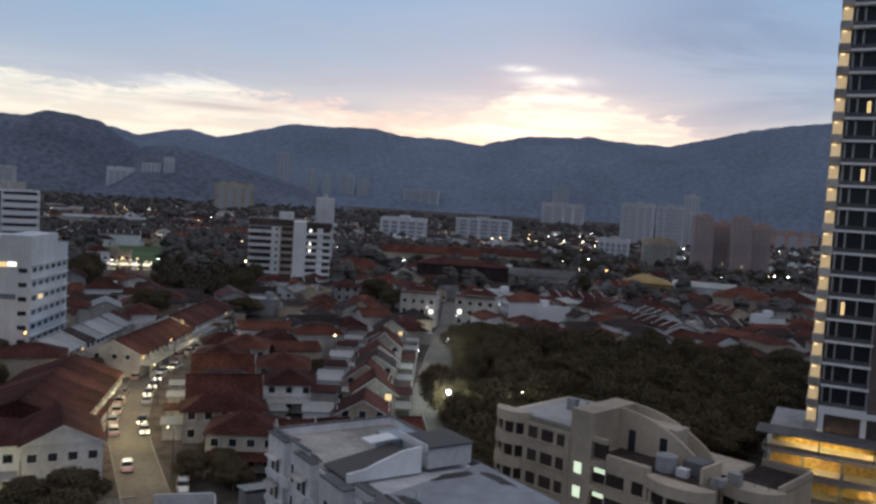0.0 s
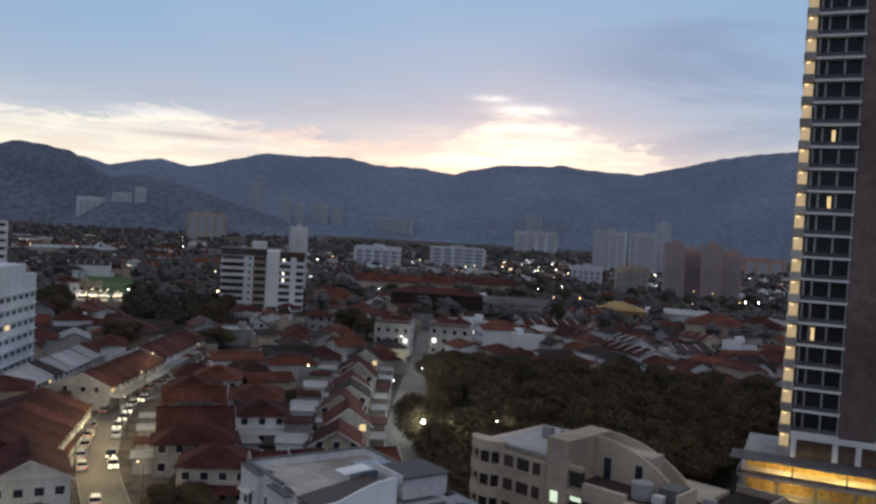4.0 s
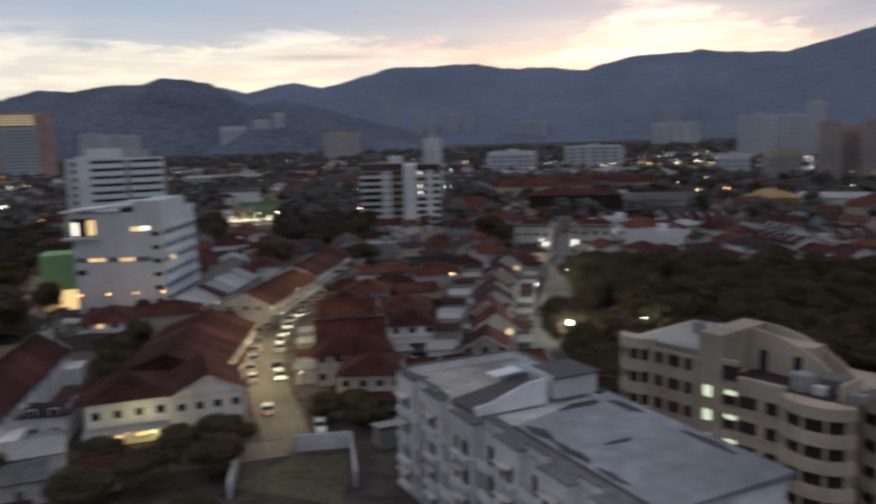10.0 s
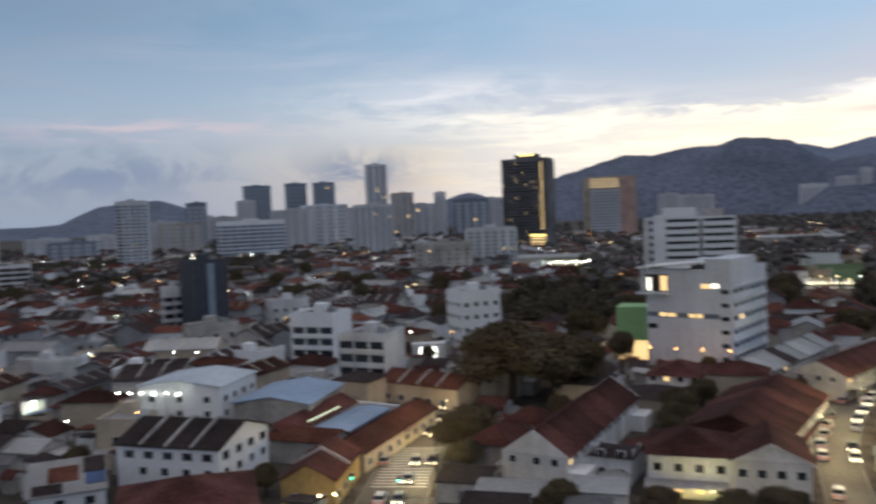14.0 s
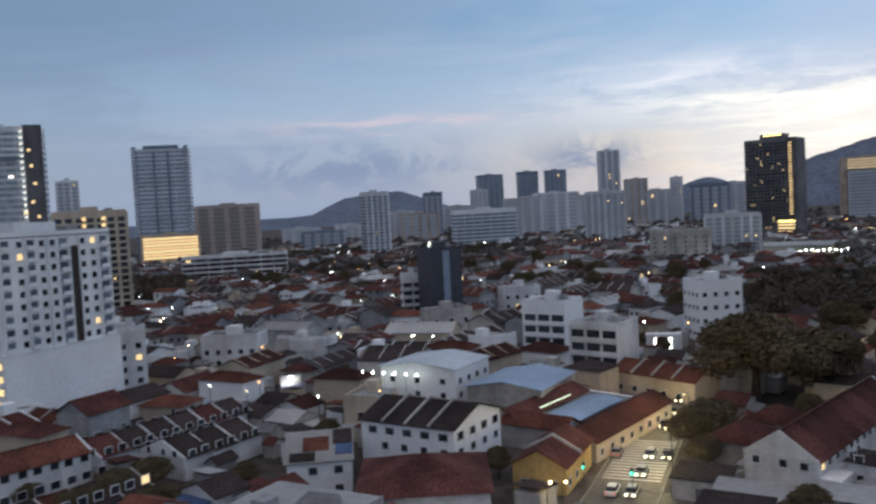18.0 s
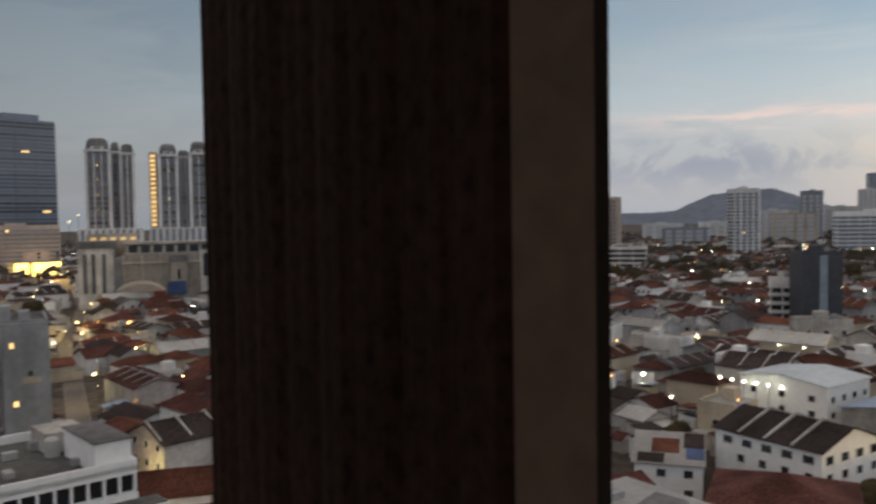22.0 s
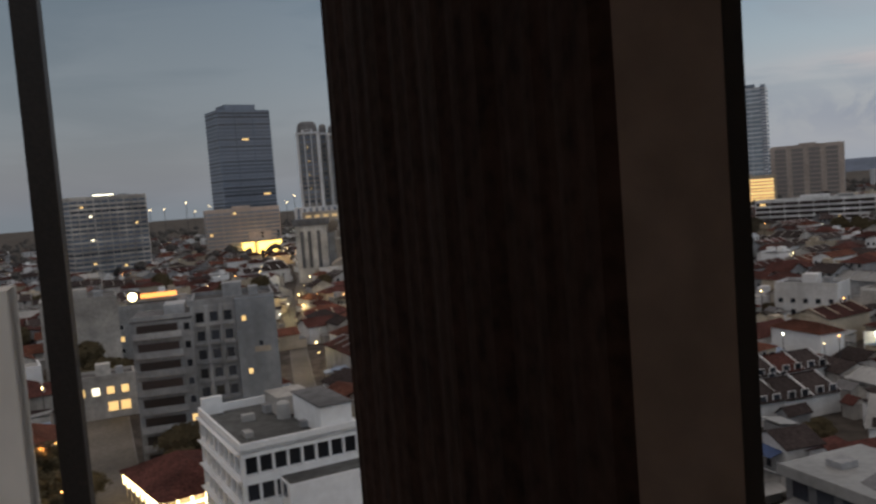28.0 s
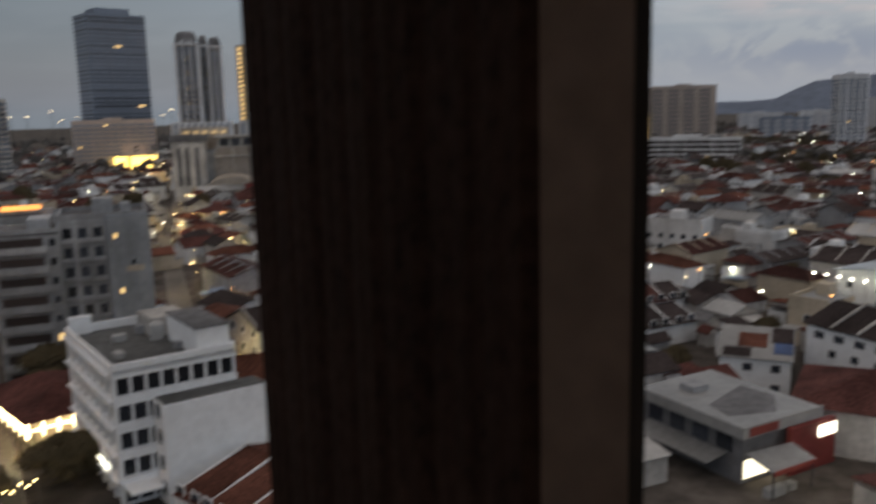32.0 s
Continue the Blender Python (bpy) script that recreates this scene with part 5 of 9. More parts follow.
part("terrace_ledge", Mesh().box(-14.2, -5.2, -14.4, -13.06, 19.5, 20.1), PALEBLUE, clinic)
part("terrace_column", Mesh().box(-12.6, -12.1, -14.2, -13.7, 20.11, 26.4), PALEBLUE, clinic)
part("lit_window", Mesh().box(-11.5, -10.3, -13.09, -13.045, 20.6, 24.0), LIT_W, clinic)
part("lit_window", Mesh().box(-7.6, -5.7, -13.09, -13.045, 20.6, 24.6), LIT, clinic)
part("lit_window", Mesh().box(6.3, 8.3, -13.06, -13.003, 21.6, 22.7), LIT_W, clinic)
# emitting patch put in for the glow on the wall beside the window
part("wall_panel", Mesh().box(3.6, 6.2, -13.05, -13.003, 21.4, 22.6), LIT, clinic)
gb = thing("entrance_block", -131, 207, 0, 25, "pale green panelled entrance block beside the clinic", "building", clear=8)
part("wall", Mesh().box(-5, 5, -5, 5, 5.5, 15), GREEN, gb)
part("lobby", Mesh().box(-4.5, 4.5, -4.5, 4.5, 0, 5.49), LIT, gb, "bright glazed lobby")
for k in range(4):
    x, y = -117 + k * 6.6, 191 + k * 1.6
    sl = thing("wall_lamp_post", x, y, 0, 0, "short post with a bright orange lamp", "street lamp", "lamps before the clinic")
    part("pole", Mesh().tube([(0, 0, 0), (0, 0, 6)], [0.08, 0.06]), POLE, sl)
    part("lamp_head", Mesh().ball(0, 0, 6.3, 0.26), LAMPORANGE, sl)
    lamp(x, y - 1.2, 5.4, 85, (1.0, 0.5, 0.2))


def bow_front(x0, x1, y, bulge, z0, z1, inset=0.0):
    """A slab whose front swells gently outward."""
    arc = [(x0 + inset + (x1 - x0 - 2 * inset) * q, y + inset - bulge * math.sin(math.pi * (0.08 + 0.84 * q)) ** 0.8) for q in np.linspace(0, 1, 11)]
    return Mesh().prism(arc + [(x1 - inset, y + 3), (x0 + inset, y + 3)], z0, z1)


def striped_offices():
    ob = block("striped_offices", 28.8, 415, 44, 36, turn=6, ratio=0.5, wall=WHITE, style="none", label="white office slab with swelling bands of dark windows")
    w = 44 / (math.cos(radians(6)) + 0.5 * math.sin(radians(6)))
    y = -w * 0.25
    for i in range(10):
        z = 0.6 + 3.55 * i
        for x0, x1 in ((-w / 2 + 8.6, 4.0), (5.0, w / 2)):
            part("balcony_front", bow_front(x0, x1, y - 0.01, 2.4, z, z + 2.15), FRESH, ob)
            part("window_band", bow_front(x0, x1, y - 0.01, 2.4, z + 2.16, z + 3.54, 0.9), PANE, ob)
        for x in (-w / 2 + 1.6, -w / 2 + 5.4):
            part("window", Mesh().box(x, x + 1.5, y - 0.06, y - 0.005, z + 1.5, z + 3.0), PANE, ob)
    part("shaft", Mesh().box(-w / 2 + 3.4, -w / 2 + 8.5, y - 2.2, y - 0.01, 0, 38.4), FRESH, ob, "blank white stair shaft")
    part("dark_slit", Mesh().box(4.05, 4.95, y - 0.5, y - 0.005, 0.6, 36), BROWNPANE, ob)
    part("plant_room", Mesh().box(-w / 2 + 9, 3, -6, 6, 37.02, 41.5), FRESH, ob)
    part("plant_room", Mesh().box(7, 16, -5, 5, 37.02, 40.5), OFFWHITE, ob)


striped_offices()

# ---- mid-distance towers and slabs ----


# dark base colour put in for the shade inside balconies, on flat panels
BALCONY_SHADE = mat("shaded_balcony_recess", (0.095, 0.072, 0.068), rough=0.7, vary=0.4, grain=0.6, bump=0, stain=0.4, spread=0.3)


def apartment_slab():
    """White slab of flats: two balconied wings either side of a projecting shaft."""
    x, y = off_ground(10.15, 388)
    ob = thing("apartment_slab", x, y, 0, 10.15, "white balconied flats with brown recesses and a tall blank shaft", "apartment block", clear=20)
    part("left_wall", Mesh().box(-18.2, 1.3, -7, 7, 0, 28.0), FRESH, ob)
    part("right_wall", Mesh().box(7.0, 18.2, -6, 8, 0, 27.4), FRESH, ob)
    part("shaft", Mesh().box(1.31, 6.99, -9.4, 6, 0, 30.4), FRESH, ob, "blank white shaft")
    # attic boxes stand proud; their dark paint imitates a shaded recess
    part("attic", Mesh().box(-18.5, 1.25, -7.6, 7, 28.01, 31.0), BALCONY_SHADE, ob, "attic floor block painted dark like a shaded recess")
    part("attic", Mesh().box(7.05, 18.5, -6.6, 8, 27.41, 30.2), BALCONY_SHADE, ob, "attic floor block painted dark like a shaded recess")
    part("tank_room", Mesh().box(-5.5, 1.2, -4, 3, 31.01, 34.4), WHITE, ob)
    part("brown_bay", Mesh().box(-4.4, 1.25, -7.5, -7.01, 0, 28.0), PINK, ob, "reddish brown recessed bay")
    rng = random.Random(3)
    for i in range(9):
        z = 0.4 + 3.05 * i
        part("balcony_front", Mesh().box(-18.6, -7.8, -9.0, -8.8, z, z + 1.25).box(-18.6, -7.8, -8.79, -7.01, z, z + 0.2), WHITE, ob)
        part("window_band", Mesh().box(-18.0, -8.6, -7.1, -7.005, z + 1.0, z + 2.75), BALCONY_SHADE, ob)
        part("bay_front", Mesh().box(-4.2, 1.1, -8.3, -7.51, z, z + 1.1), OFFWHITE if i % 2 else BEIGE, ob)
        part("window_band", Mesh().box(-4.0, 0.9, -7.6, -7.505, z + 1.2, z + 2.8), BALCONY_SHADE, ob)
        part("window_band", Mesh().box(7.2, 17.9, -6.1, -6.005, z + 0.9, z + 2.6), BALCONY_SHADE, ob)
        part("balcony_front", Mesh().box(7.0, 18.4, -7.6, -7.4, z, z + 1.15).box(7.0, 18.4, -7.39, -6.01, z, z + 0.2), FRESH, ob)
        part("wall_pier", Mesh().box(12.0, 14.6, -7.35, -6.11, z + 0.21, z + 3.0), FRESH, ob)
        part("small_window", Mesh().box(-6.6, -5.6, -7.06, -7.005, z + 1.3, z + 2.3), PANE, ob)
        if rng.random() < 0.3:
            part("lit_window", Mesh().box(8.4, 9.4, -6.15, -6.105, z + 1.1, z + 2.4), LIT_W, ob)


apartment_slab()
block("pale_slab", 7.9, 470, 10.5, 40.5, wall=WHITE, style="none", label="pale narrow blank-walled slab tower")
for k in range(4):
    block("pink_tower", -17.6 - k * 1.18, 610 + 14 * (k % 2), 14.5, 40 + 4 * (k % 2 == 0), turn=12, ratio=0.8, wall=PINK, style="grid", fh=3.1, bays=4, label="pinkish apartment tower with vertical window bays", group="pinkish apartment towers", lit=0.02)
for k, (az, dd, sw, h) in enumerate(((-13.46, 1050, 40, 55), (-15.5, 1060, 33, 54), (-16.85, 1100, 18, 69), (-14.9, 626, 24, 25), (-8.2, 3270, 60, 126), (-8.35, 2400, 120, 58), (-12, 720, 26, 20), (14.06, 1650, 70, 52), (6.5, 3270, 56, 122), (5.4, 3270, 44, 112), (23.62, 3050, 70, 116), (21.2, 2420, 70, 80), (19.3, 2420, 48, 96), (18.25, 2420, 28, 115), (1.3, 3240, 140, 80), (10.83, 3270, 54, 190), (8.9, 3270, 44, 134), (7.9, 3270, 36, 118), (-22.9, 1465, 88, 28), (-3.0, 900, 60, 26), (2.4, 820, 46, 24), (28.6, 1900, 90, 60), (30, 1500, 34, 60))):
    # the farther the block, the more haze its wall and pane colours hold
    block("distant_block", az, dd, sw, h, turn=(8 if k % 2 else -10), ratio=0.4, wall=CREAM if k in (3, 7) else PINK if k == 18 else HAZEWALL if dd > 2600 else MISTWALL if dd > 1000 else HAZED_FARWALL, style="grid", fh=4.2, bays=5, pane=HAZEPANE if dd > 2600 else MISTPANE if dd > 1000 else None, label="distant pale apartment block before the hills", lit=0.0 if dd > 1000 else 0.02, group="distant blocks")
lt = block("lit_tower", 33.9, 1250, 78, 86, turn=4, ratio=0.4, wall=BEIGE, style="none", label="pale tower block with golden top floors and a brown wing", lit=0.03)
# cream cladding and glowing rows imitate the afterglow reflected in the glass
part("lit_top", Mesh().box(-30, 14, -17.2, -15.9, 70, 85), CREAM, lt, "warm pale top floors in place of reflected afterglow")
part("edge_strip", Mesh().box(-37, -30.5, -17.2, -15.9, 0, 85), CREAM, lt, "pale corner strip in place of the sunset reflection")
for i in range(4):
    part("lit_row", Mesh().box(-29, 13, -17.5, -17.22, 71.5 + 3.6 * i, 73.3 + 3.6 * i), GLOW_E, lt, "floor row glowing in place of reflected afterglow")
part("lower_block", Mesh().box(-29, 14, -24, -15.9, 0, 68), MISTWALL, lt, "pale grey lower block")
part("brown_wing", Mesh().box(15, 36, -17.4, -15.9, 0, 87), PINK, lt, "brownish wing")
# cream strip painted for the bright reflecting edge
part("edge_strip", Mesh().box(36.5, 38, -17.6, -15.9, 0, 88), CREAM, lt)
for i in range(14):
    part("window_band", Mesh().box(-27, 12, -24.3, -24.02, 4 + i * 4.5, 6 + i * 4.5), HAZED_FARPANE, lt)
dark = block("dark_tower", 39.3, 900, 57, 98, turn=-18, ratio=0.6, wall=DARKWALL, style="grid", fh=3.4, bays=14, label="tall dark tower with scattered lit windows and a glowing crown", lit=0.06, pane=PANE)
part("crown", Mesh().box(-12, 12, -8, 8, 98.3, 104), DARKWALL, dark)
part("crown_light", Mesh().box(-8, 9, -8.3, -8.01, 102.2, 103.6), GLOWSTRIP, dark, "glowing sign strip")
for i in range(25):
    part("lit_stair", Mesh().box(18.2, 21.2, -15.9, -15.55, 22 + i * 2.95, 23.2 + i * 2.95), LIT, dark)
for i in range(4):
    part("lit_stair", Mesh().box(6.0, 23.0, -16.0, -15.55, 4 + i * 3.4, 5.7 + i * 3.4), GLOWSTRIP if i == 3 else LIT, dark)
part("dark_flank", Mesh().box(22.6, 25.6, -16.2, 15, 0, 96), DARKWALL, dark)
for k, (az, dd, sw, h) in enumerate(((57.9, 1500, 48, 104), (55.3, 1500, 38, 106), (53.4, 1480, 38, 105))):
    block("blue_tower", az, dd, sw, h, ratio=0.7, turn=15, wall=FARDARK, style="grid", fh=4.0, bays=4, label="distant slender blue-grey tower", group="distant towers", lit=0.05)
sl = block("slim_tower", 49.8, 980, 25, 103, ratio=0.8, turn=10, wall=HAZED_FARWALL, style="grid", fh=3.5, bays=3, label="slim pale tower with a dark central bay", lit=0.03)
block("slim_tower_podium", 50.1, 960, 44, 56, wall=HAZED_FARWALL, style="grid", bays=6, label="broad lower block of the slim tower", lit=0.01)
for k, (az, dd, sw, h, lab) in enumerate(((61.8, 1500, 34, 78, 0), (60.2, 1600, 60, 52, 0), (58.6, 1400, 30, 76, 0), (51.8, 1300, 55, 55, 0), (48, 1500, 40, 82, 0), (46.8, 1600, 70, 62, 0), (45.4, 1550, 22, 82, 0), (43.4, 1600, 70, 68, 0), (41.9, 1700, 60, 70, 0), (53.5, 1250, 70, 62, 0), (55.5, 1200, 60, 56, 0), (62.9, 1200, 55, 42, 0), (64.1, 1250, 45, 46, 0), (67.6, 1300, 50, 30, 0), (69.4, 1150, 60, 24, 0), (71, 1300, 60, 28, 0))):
    block("distant_tower", az, dd, sw, h, turn=(-12, 9)[k % 2], ratio=0.6, wall=(FARDARK, MISTWALL, HAZED_FARWALL, BEIGE)[(0, 1, 2, 1, 3, 1, 2)[k % 7]], style="grid", fh=4.0, bays=3 + k % 4, label="distant hazy tower block on the skyline", group="distant towers", lit=0.04, pane=MISTPANE)
hotel = block("hotel_tower", 79.7, 990, 64, 131, turn=-8, ratio=0.4, wall=HAZED_FARWALL, style="strip", fh=3.4, bays=9, pane=TOWERGLASS, label="tall glazed hotel tower with pale floor bands", lit=0.008)
hw = 64 / (math.cos(radians(8)) + 0.4 * math.sin(radians(8)))
for sx in (-1, 1):
    part("corner_shaft", Mesh().box(*sorted((sx * (hw / 2 - 4.5), sx * (hw / 2 + 0.4))), -hw * 0.2 - 1.6, -hw * 0.2 - 0.55, 0, 134.5), FARDARK, hotel, "dark corner shaft with stacked pale balconies")
    for i in range(30):
        part("shaft_balcony", Mesh().box(*sorted((sx * (hw / 2 - 3.9), sx * (hw / 2 + 0.6))), -hw * 0.2 - 2.4, -hw * 0.2 - 1.62, 34 + i * 3.3, 35.5 + i * 3.3), HAZED_FARWALL, hotel)
for x in (-8.5, 7.0):
    part("recess", Mesh().box(x, x + 2.6, -hw * 0.2 - 0.75, -hw * 0.2 - 0.55, 36, 129), FARDARK, hotel, "dark upright recess")
part("top_frame", Mesh().box(-18, 20, -hw * 0.2 - 0.9, -hw * 0.2 + 4, 132.1, 135.5), FARDARK, hotel)
pod = block("hotel_podium", 79.5, 960, 64, 34, ratio=0.4, wall=CREAM, style="none", label="floodlit cream podium of the hotel")
# emitting bands on the closed wall stand for the lit podium floors
for i in range(7):
    part("lit_deck", Mesh().box(-29, 29, -13.3, -12.95, 8 + i * 3.5, 10.1 + i * 3.5), LIT, pod)
block("beige_slab", 75.7, 1080, 80, 66, ratio=0.35, turn=-10, wall=mat("pinkish_beige_render", (0.52, 0.44, 0.40), stain=0.25, grain=0.3, vary=0.12, streak=0.15), style="grid", pane=mat("beige_tower_window", (0.25, 0.23, 0.23), rough=0.5, vary=0.2, bump=0, stain=0), fh=3.4, bays=18, label="long beige slab of flats", lit=0.01)
block("school_building", 75.4, 630, 78, 19, ratio=0.25, turn=-6, wall=WHITE, style="band", fh=3.6, bays=8, label="long white school building with open corridors", lit=0.03, pane=BROWNPANE)
block("grey_tower", 65.9, 830, 29, 66, ratio=0.9, turn=20, wall=HAZED_FARWALL, style="grid", fh=3.3, bays=4, pane=CONDOPANE, label="slim pale tower of flats with dark bays", lit=0.02)
block("white_hospital", 58.4, 940, 76, 43, ratio=0.4, turn=12, wall=FRESH, style="band", fh=4.3, bays=7, label="long white hospital with stacked horizontal bands", lit=0.02, pane=FARDARK)
nb_ = block("dark_block", 61.6, 318, 17.5, 29, ratio=0.8, turn=25, wall=NAVY, style="none", label="dark navy office block with a pale upright strip")
part("pale_strip", Mesh().box(-1.2, 1.6, -5.9, -5.45, 0.5, 28.6), BLUEWALL, nb_)
for i in range(9):
    part("window_band", Mesh().box(2.2, 6.4, -5.6, -5.44, 1.5 + 3 * i, 3.2 + 3 * i), PANE, nb_)
    part("edge_lamp", Mesh().box(-6.8, -6.68, -5.6, -5.5, 2 + 3 * i, 2.2 + 3 * i), LAMPSOFT, nb_)
block("grey_hall", 45.3, 580, 40, 22, ratio=0.5, wall=OFFWHITE, bays=6, label="pale rendered walk-up flats", lit=0.02)
block("far_white_flats", 42, 640, 38, 30, ratio=0.4, wall=HAZED_FARWALL, bays=6, label="pale mid-rise block of flats", style="grid")
left_tower = block("glass_tower", 89.4, 500, 52, 101, ratio=0.45, turn=-10, wall=HAZED_FARWALL, style="strip", fh=3.3, bays=8, pane=TOWERGLASS, label="tall blue glass tower with lit vertical bays", lit=0.1)
part("dark_flank", Mesh().box(16.6, 25.8, -12.6, -11.6, 0, 102.5), DARKWALL, left_tower, "dark end bay")
part("dark_flank", Mesh().box(-6.5, -4.0, -12.4, -11.6, 0, 99), FARDARK, left_tower, "dark upright recess")
part("sky_deck", Mesh().box(-26, 16, -12.5, -11.6, 84, 85.6), FARDARK, left_tower)
for i in range(29):
    part("lit_stair", Mesh().box(15.0, 15.8, -12.9, -12.0, 6 + i * 3.3, 6.9 + i * 3.3), LIT_W, left_tower)
for x, z in ((18.2, 88), (19.0, 79.5), (20.2, 70), (18.6, 60), (21, 52), (19.4, 41)):
    part("lit_window", Mesh().box(x, x + 1.6, -12.7, -12.61, z, z + 1.6), LIT, left_tower)
ylb = block("yellow_lit_block", 84.3, 420, 32, 52, ratio=0.5, wall=CREAM, style="grid", bays=7, label="cream block with floodlit windows", lit=0.06)
for x in (-3.5, 5.0):
    for i in range(14):
        part("lit_stair", Mesh().box(x, x + 1.7, -8.6, -8.45, 8 + i * 3.1, 9.6 + i * 3.1), LIT, ylb)
block("white_tower", 85.5, 700, 15, 82, ratio=0.9, wall=HAZED_FARWALL, style="grid", bays=3, label="slim white tower before the skyline")

# ---- white condominium with a solid podium ----
A, B = Vector((-205, 1)), Vector((-222, 27.5))
L = (A - B).normalized()
ang = math.degrees(math.atan2(L.y, L.x))
mid = (A + B) / 2
back_dir = Vector((-L.y, L.x))
if back_dir.dot(mid) < 0:
    back_dir = -back_dir
cc = mid + back_dir * 11
condo = thing("white_condominium", cc.x, cc.y, 0, math.degrees(math.atan2(back_dir.y, back_dir.x)) - 90, "white condominium slab on a blank white podium with lit parking decks", "apartment block", clear=22)
CW = (A - B).length
part("podium", Mesh().box(-CW / 2, CW / 2, -11, 11, 0, 17), FRESH, condo)
part("podium_cap", Mesh().box(-CW / 2 - 0.15, CW / 2 + 0.15, -11.15, 11, 17.01, 17.3), FRESH, condo)
part("tower_wall", Mesh().box(-CW / 2 + 0.4, CW / 2 - 0.8, -10.2, 11, 17.31, 43), FRESH, condo)
part("roof", Mesh().box(-CW / 2 + 0.4, CW / 2 - 0.8, -10.2, 11, 43.01, 43.3), FLAT, condo)
part("parapet", Mesh().box(-CW / 2 + 0.4, CW / 2 - 0.8, -10.4, -10.1, 43.31, 44.3), FRESH, condo)
part("lift_room", Mesh().box(-5, 6, -2, 8, 43.31, 46.6), FRESH, condo)
part("roof_plant", Mesh().box(7.5, 11, -4, 2, 43.31, 45.4), GREYWALL, condo)
part("dark_recess", Mesh().box(3.3, 5.5, -10.3, -10.19, 17.4, 40.5), BROWNPANE, condo, "dark vertical recess")
rng = random.Random(8)
# bays: window, balcony, window ... with upright fins between
for x in (-14.6, -8.3, -2.6, 3.0, 5.8, 11.2, 14.4):
    part("fin", Mesh().box(x - 0.2, x + 0.2, -10.75, -10.21, 17.4, 43.0), FRESH, condo)
for i in range(9):
    z = 17.4 + i * 2.84
    for j, x in enumerate((-13.3, -9.6, -7.0, -4.0, -1.2, 1.6, 7.0, 9.9, 12.9)):
        if j in (0, 2, 5, 8):
            part("opening", Mesh().box(x - 1.05, x + 1.05, -10.26, -10.205, z + 0.35, z + 2.35), LIT if rng.random() < 0.03 else CONDOPANE, condo, "balcony opening")
            part("balcony", Mesh().box(x - 1.2, x + 1.2, -11.1, -10.27, z + 0.1, z + 0.25).box(x - 1.2, x + 1.2, -11.1, -11.0, z + 0.26, z + 1.1), FRESH, condo)
        else:
            part("window", Mesh().box(x - 0.62, x + 0.62, -10.25, -10.205, z + 0.75, z + 2.1), LIT if rng.random() < 0.02 else PANE, condo)
            part("sill", Mesh().box(x - 0.9, x + 0.9, -10.4, -10.205, z + 0.55, z + 0.74), FRESH, condo)
    for sx in (-1, 1):
        e = CW / 2 - 0.8 if sx > 0 else CW / 2 - 0.4
        part("side_band", Mesh().box(*sorted((sx * e + 0.01 * sx, sx * (e + 0.06))), -9.0, 9, z + 1.0, z + 2.3), CONDOPANE, condo)
        part("side_balcony", Mesh().box(*sorted((sx * (e + 0.07), sx * (e + 0.75))), -9.4, 9.4, z - 0.1, z + 0.9), FRESH, condo)
for i in range(5):
    for sx in (-1, 1):
        # panels emit on the solid side wall in place of lamplit decks
        for j in range(3):
            part("lit_deck", Mesh().box(*sorted((sx * CW / 2 + 0.003 * sx, sx * (CW / 2 + 0.06))), -10 + j * 6.9, -3.9 + j * 6.9, 2.3 + i * 2.9, 3.9 + i * 2.9), LIT, condo, "glowing yellow panel for a lit parking deck")
        part("deck_rail", Mesh().box(*sorted((sx * (CW / 2 + 0.07), sx * (CW / 2 + 0.14))), -10.3, 10.8, 1.4 + i * 2.9, 2.5 + i * 2.9), FRESH, condo)
block("white_annex", 82.4, 224, 7.4, 18, wall=WHITE, style="win", bays=2, fh=3.0, label="narrow white rear wing with square windows")

# ---- towers across the second window ----
HOTELWALL = mat("pinkish_pale_render", (0.64, 0.54, 0.49), stain=0.25, grain=0.4, vary=0.1, streak=0.1)
HALLWALL = mat("dull_beige_render", (0.36, 0.32, 0.29), stain=0.35, grain=0.5, vary=0.15, streak=0.2)
g = block("dark_glass_tower", 112.9, 800, 60, 134, ratio=0.6, turn=22, wall=FARDARK, style="strip", fh=3.5, bays=3, pane=CONDOPANE, label="tall dark grey glass tower block with a stepped top", lit=0.01)
part("top_step", Mesh().box(-16, 14, -12, 12, 135.02, 140.5), FARDARK, g, "raised stepped top")
part("flank_band", Mesh().box(-22.9, -22.6, -14.5, 14.5, 6, 132), DARKWALL, g)
gp = block("hotel_wing", 113.2, 770, 68, 42, ratio=0.4, turn=6, wall=HOTELWALL, style="band", fh=3.6, bays=9, pane=HAZED_FARPANE, label="pale pinkish hotel base with bands of windows", lit=0.03)
part("plain_panel", Mesh().box(4, 24, -15.2, -14.2, 13, 21), HOTELWALL, gp, "plain wall over the entrance")
for x, z in ((14.5, 18.0), (14.5, 15.0), (29.0, 18.0), (29.0, 15.0)):
    part("small_window", Mesh().box(x, x + 2.2, -15.6, -15.22, z, z + 1.8), PANE, gp)
part("porch", Mesh().box(-4, 33, -24, -14.3, 11.6, 12.8), BEIGE, gp, "entrance canopy")
# the wall boxes emit to imitate the floodlit entrance
part("floodlit_porch", Mesh().box(-3, 7, -17, -14.3, 0.5, 11.5).box(11, 32, -17, -14.3, 0.5, 11.5), GLOWSTRIP, gp, "entrance front that glows in place of floodlighting")
lamp(*off_ground(112.2, 752), 9.0, 3600, (1.0, 0.68, 0.3), 0.6)
taken.append((*off_ground(112.2, 728), 24))
taken.append((*off_ground(112.2, 690), 22))


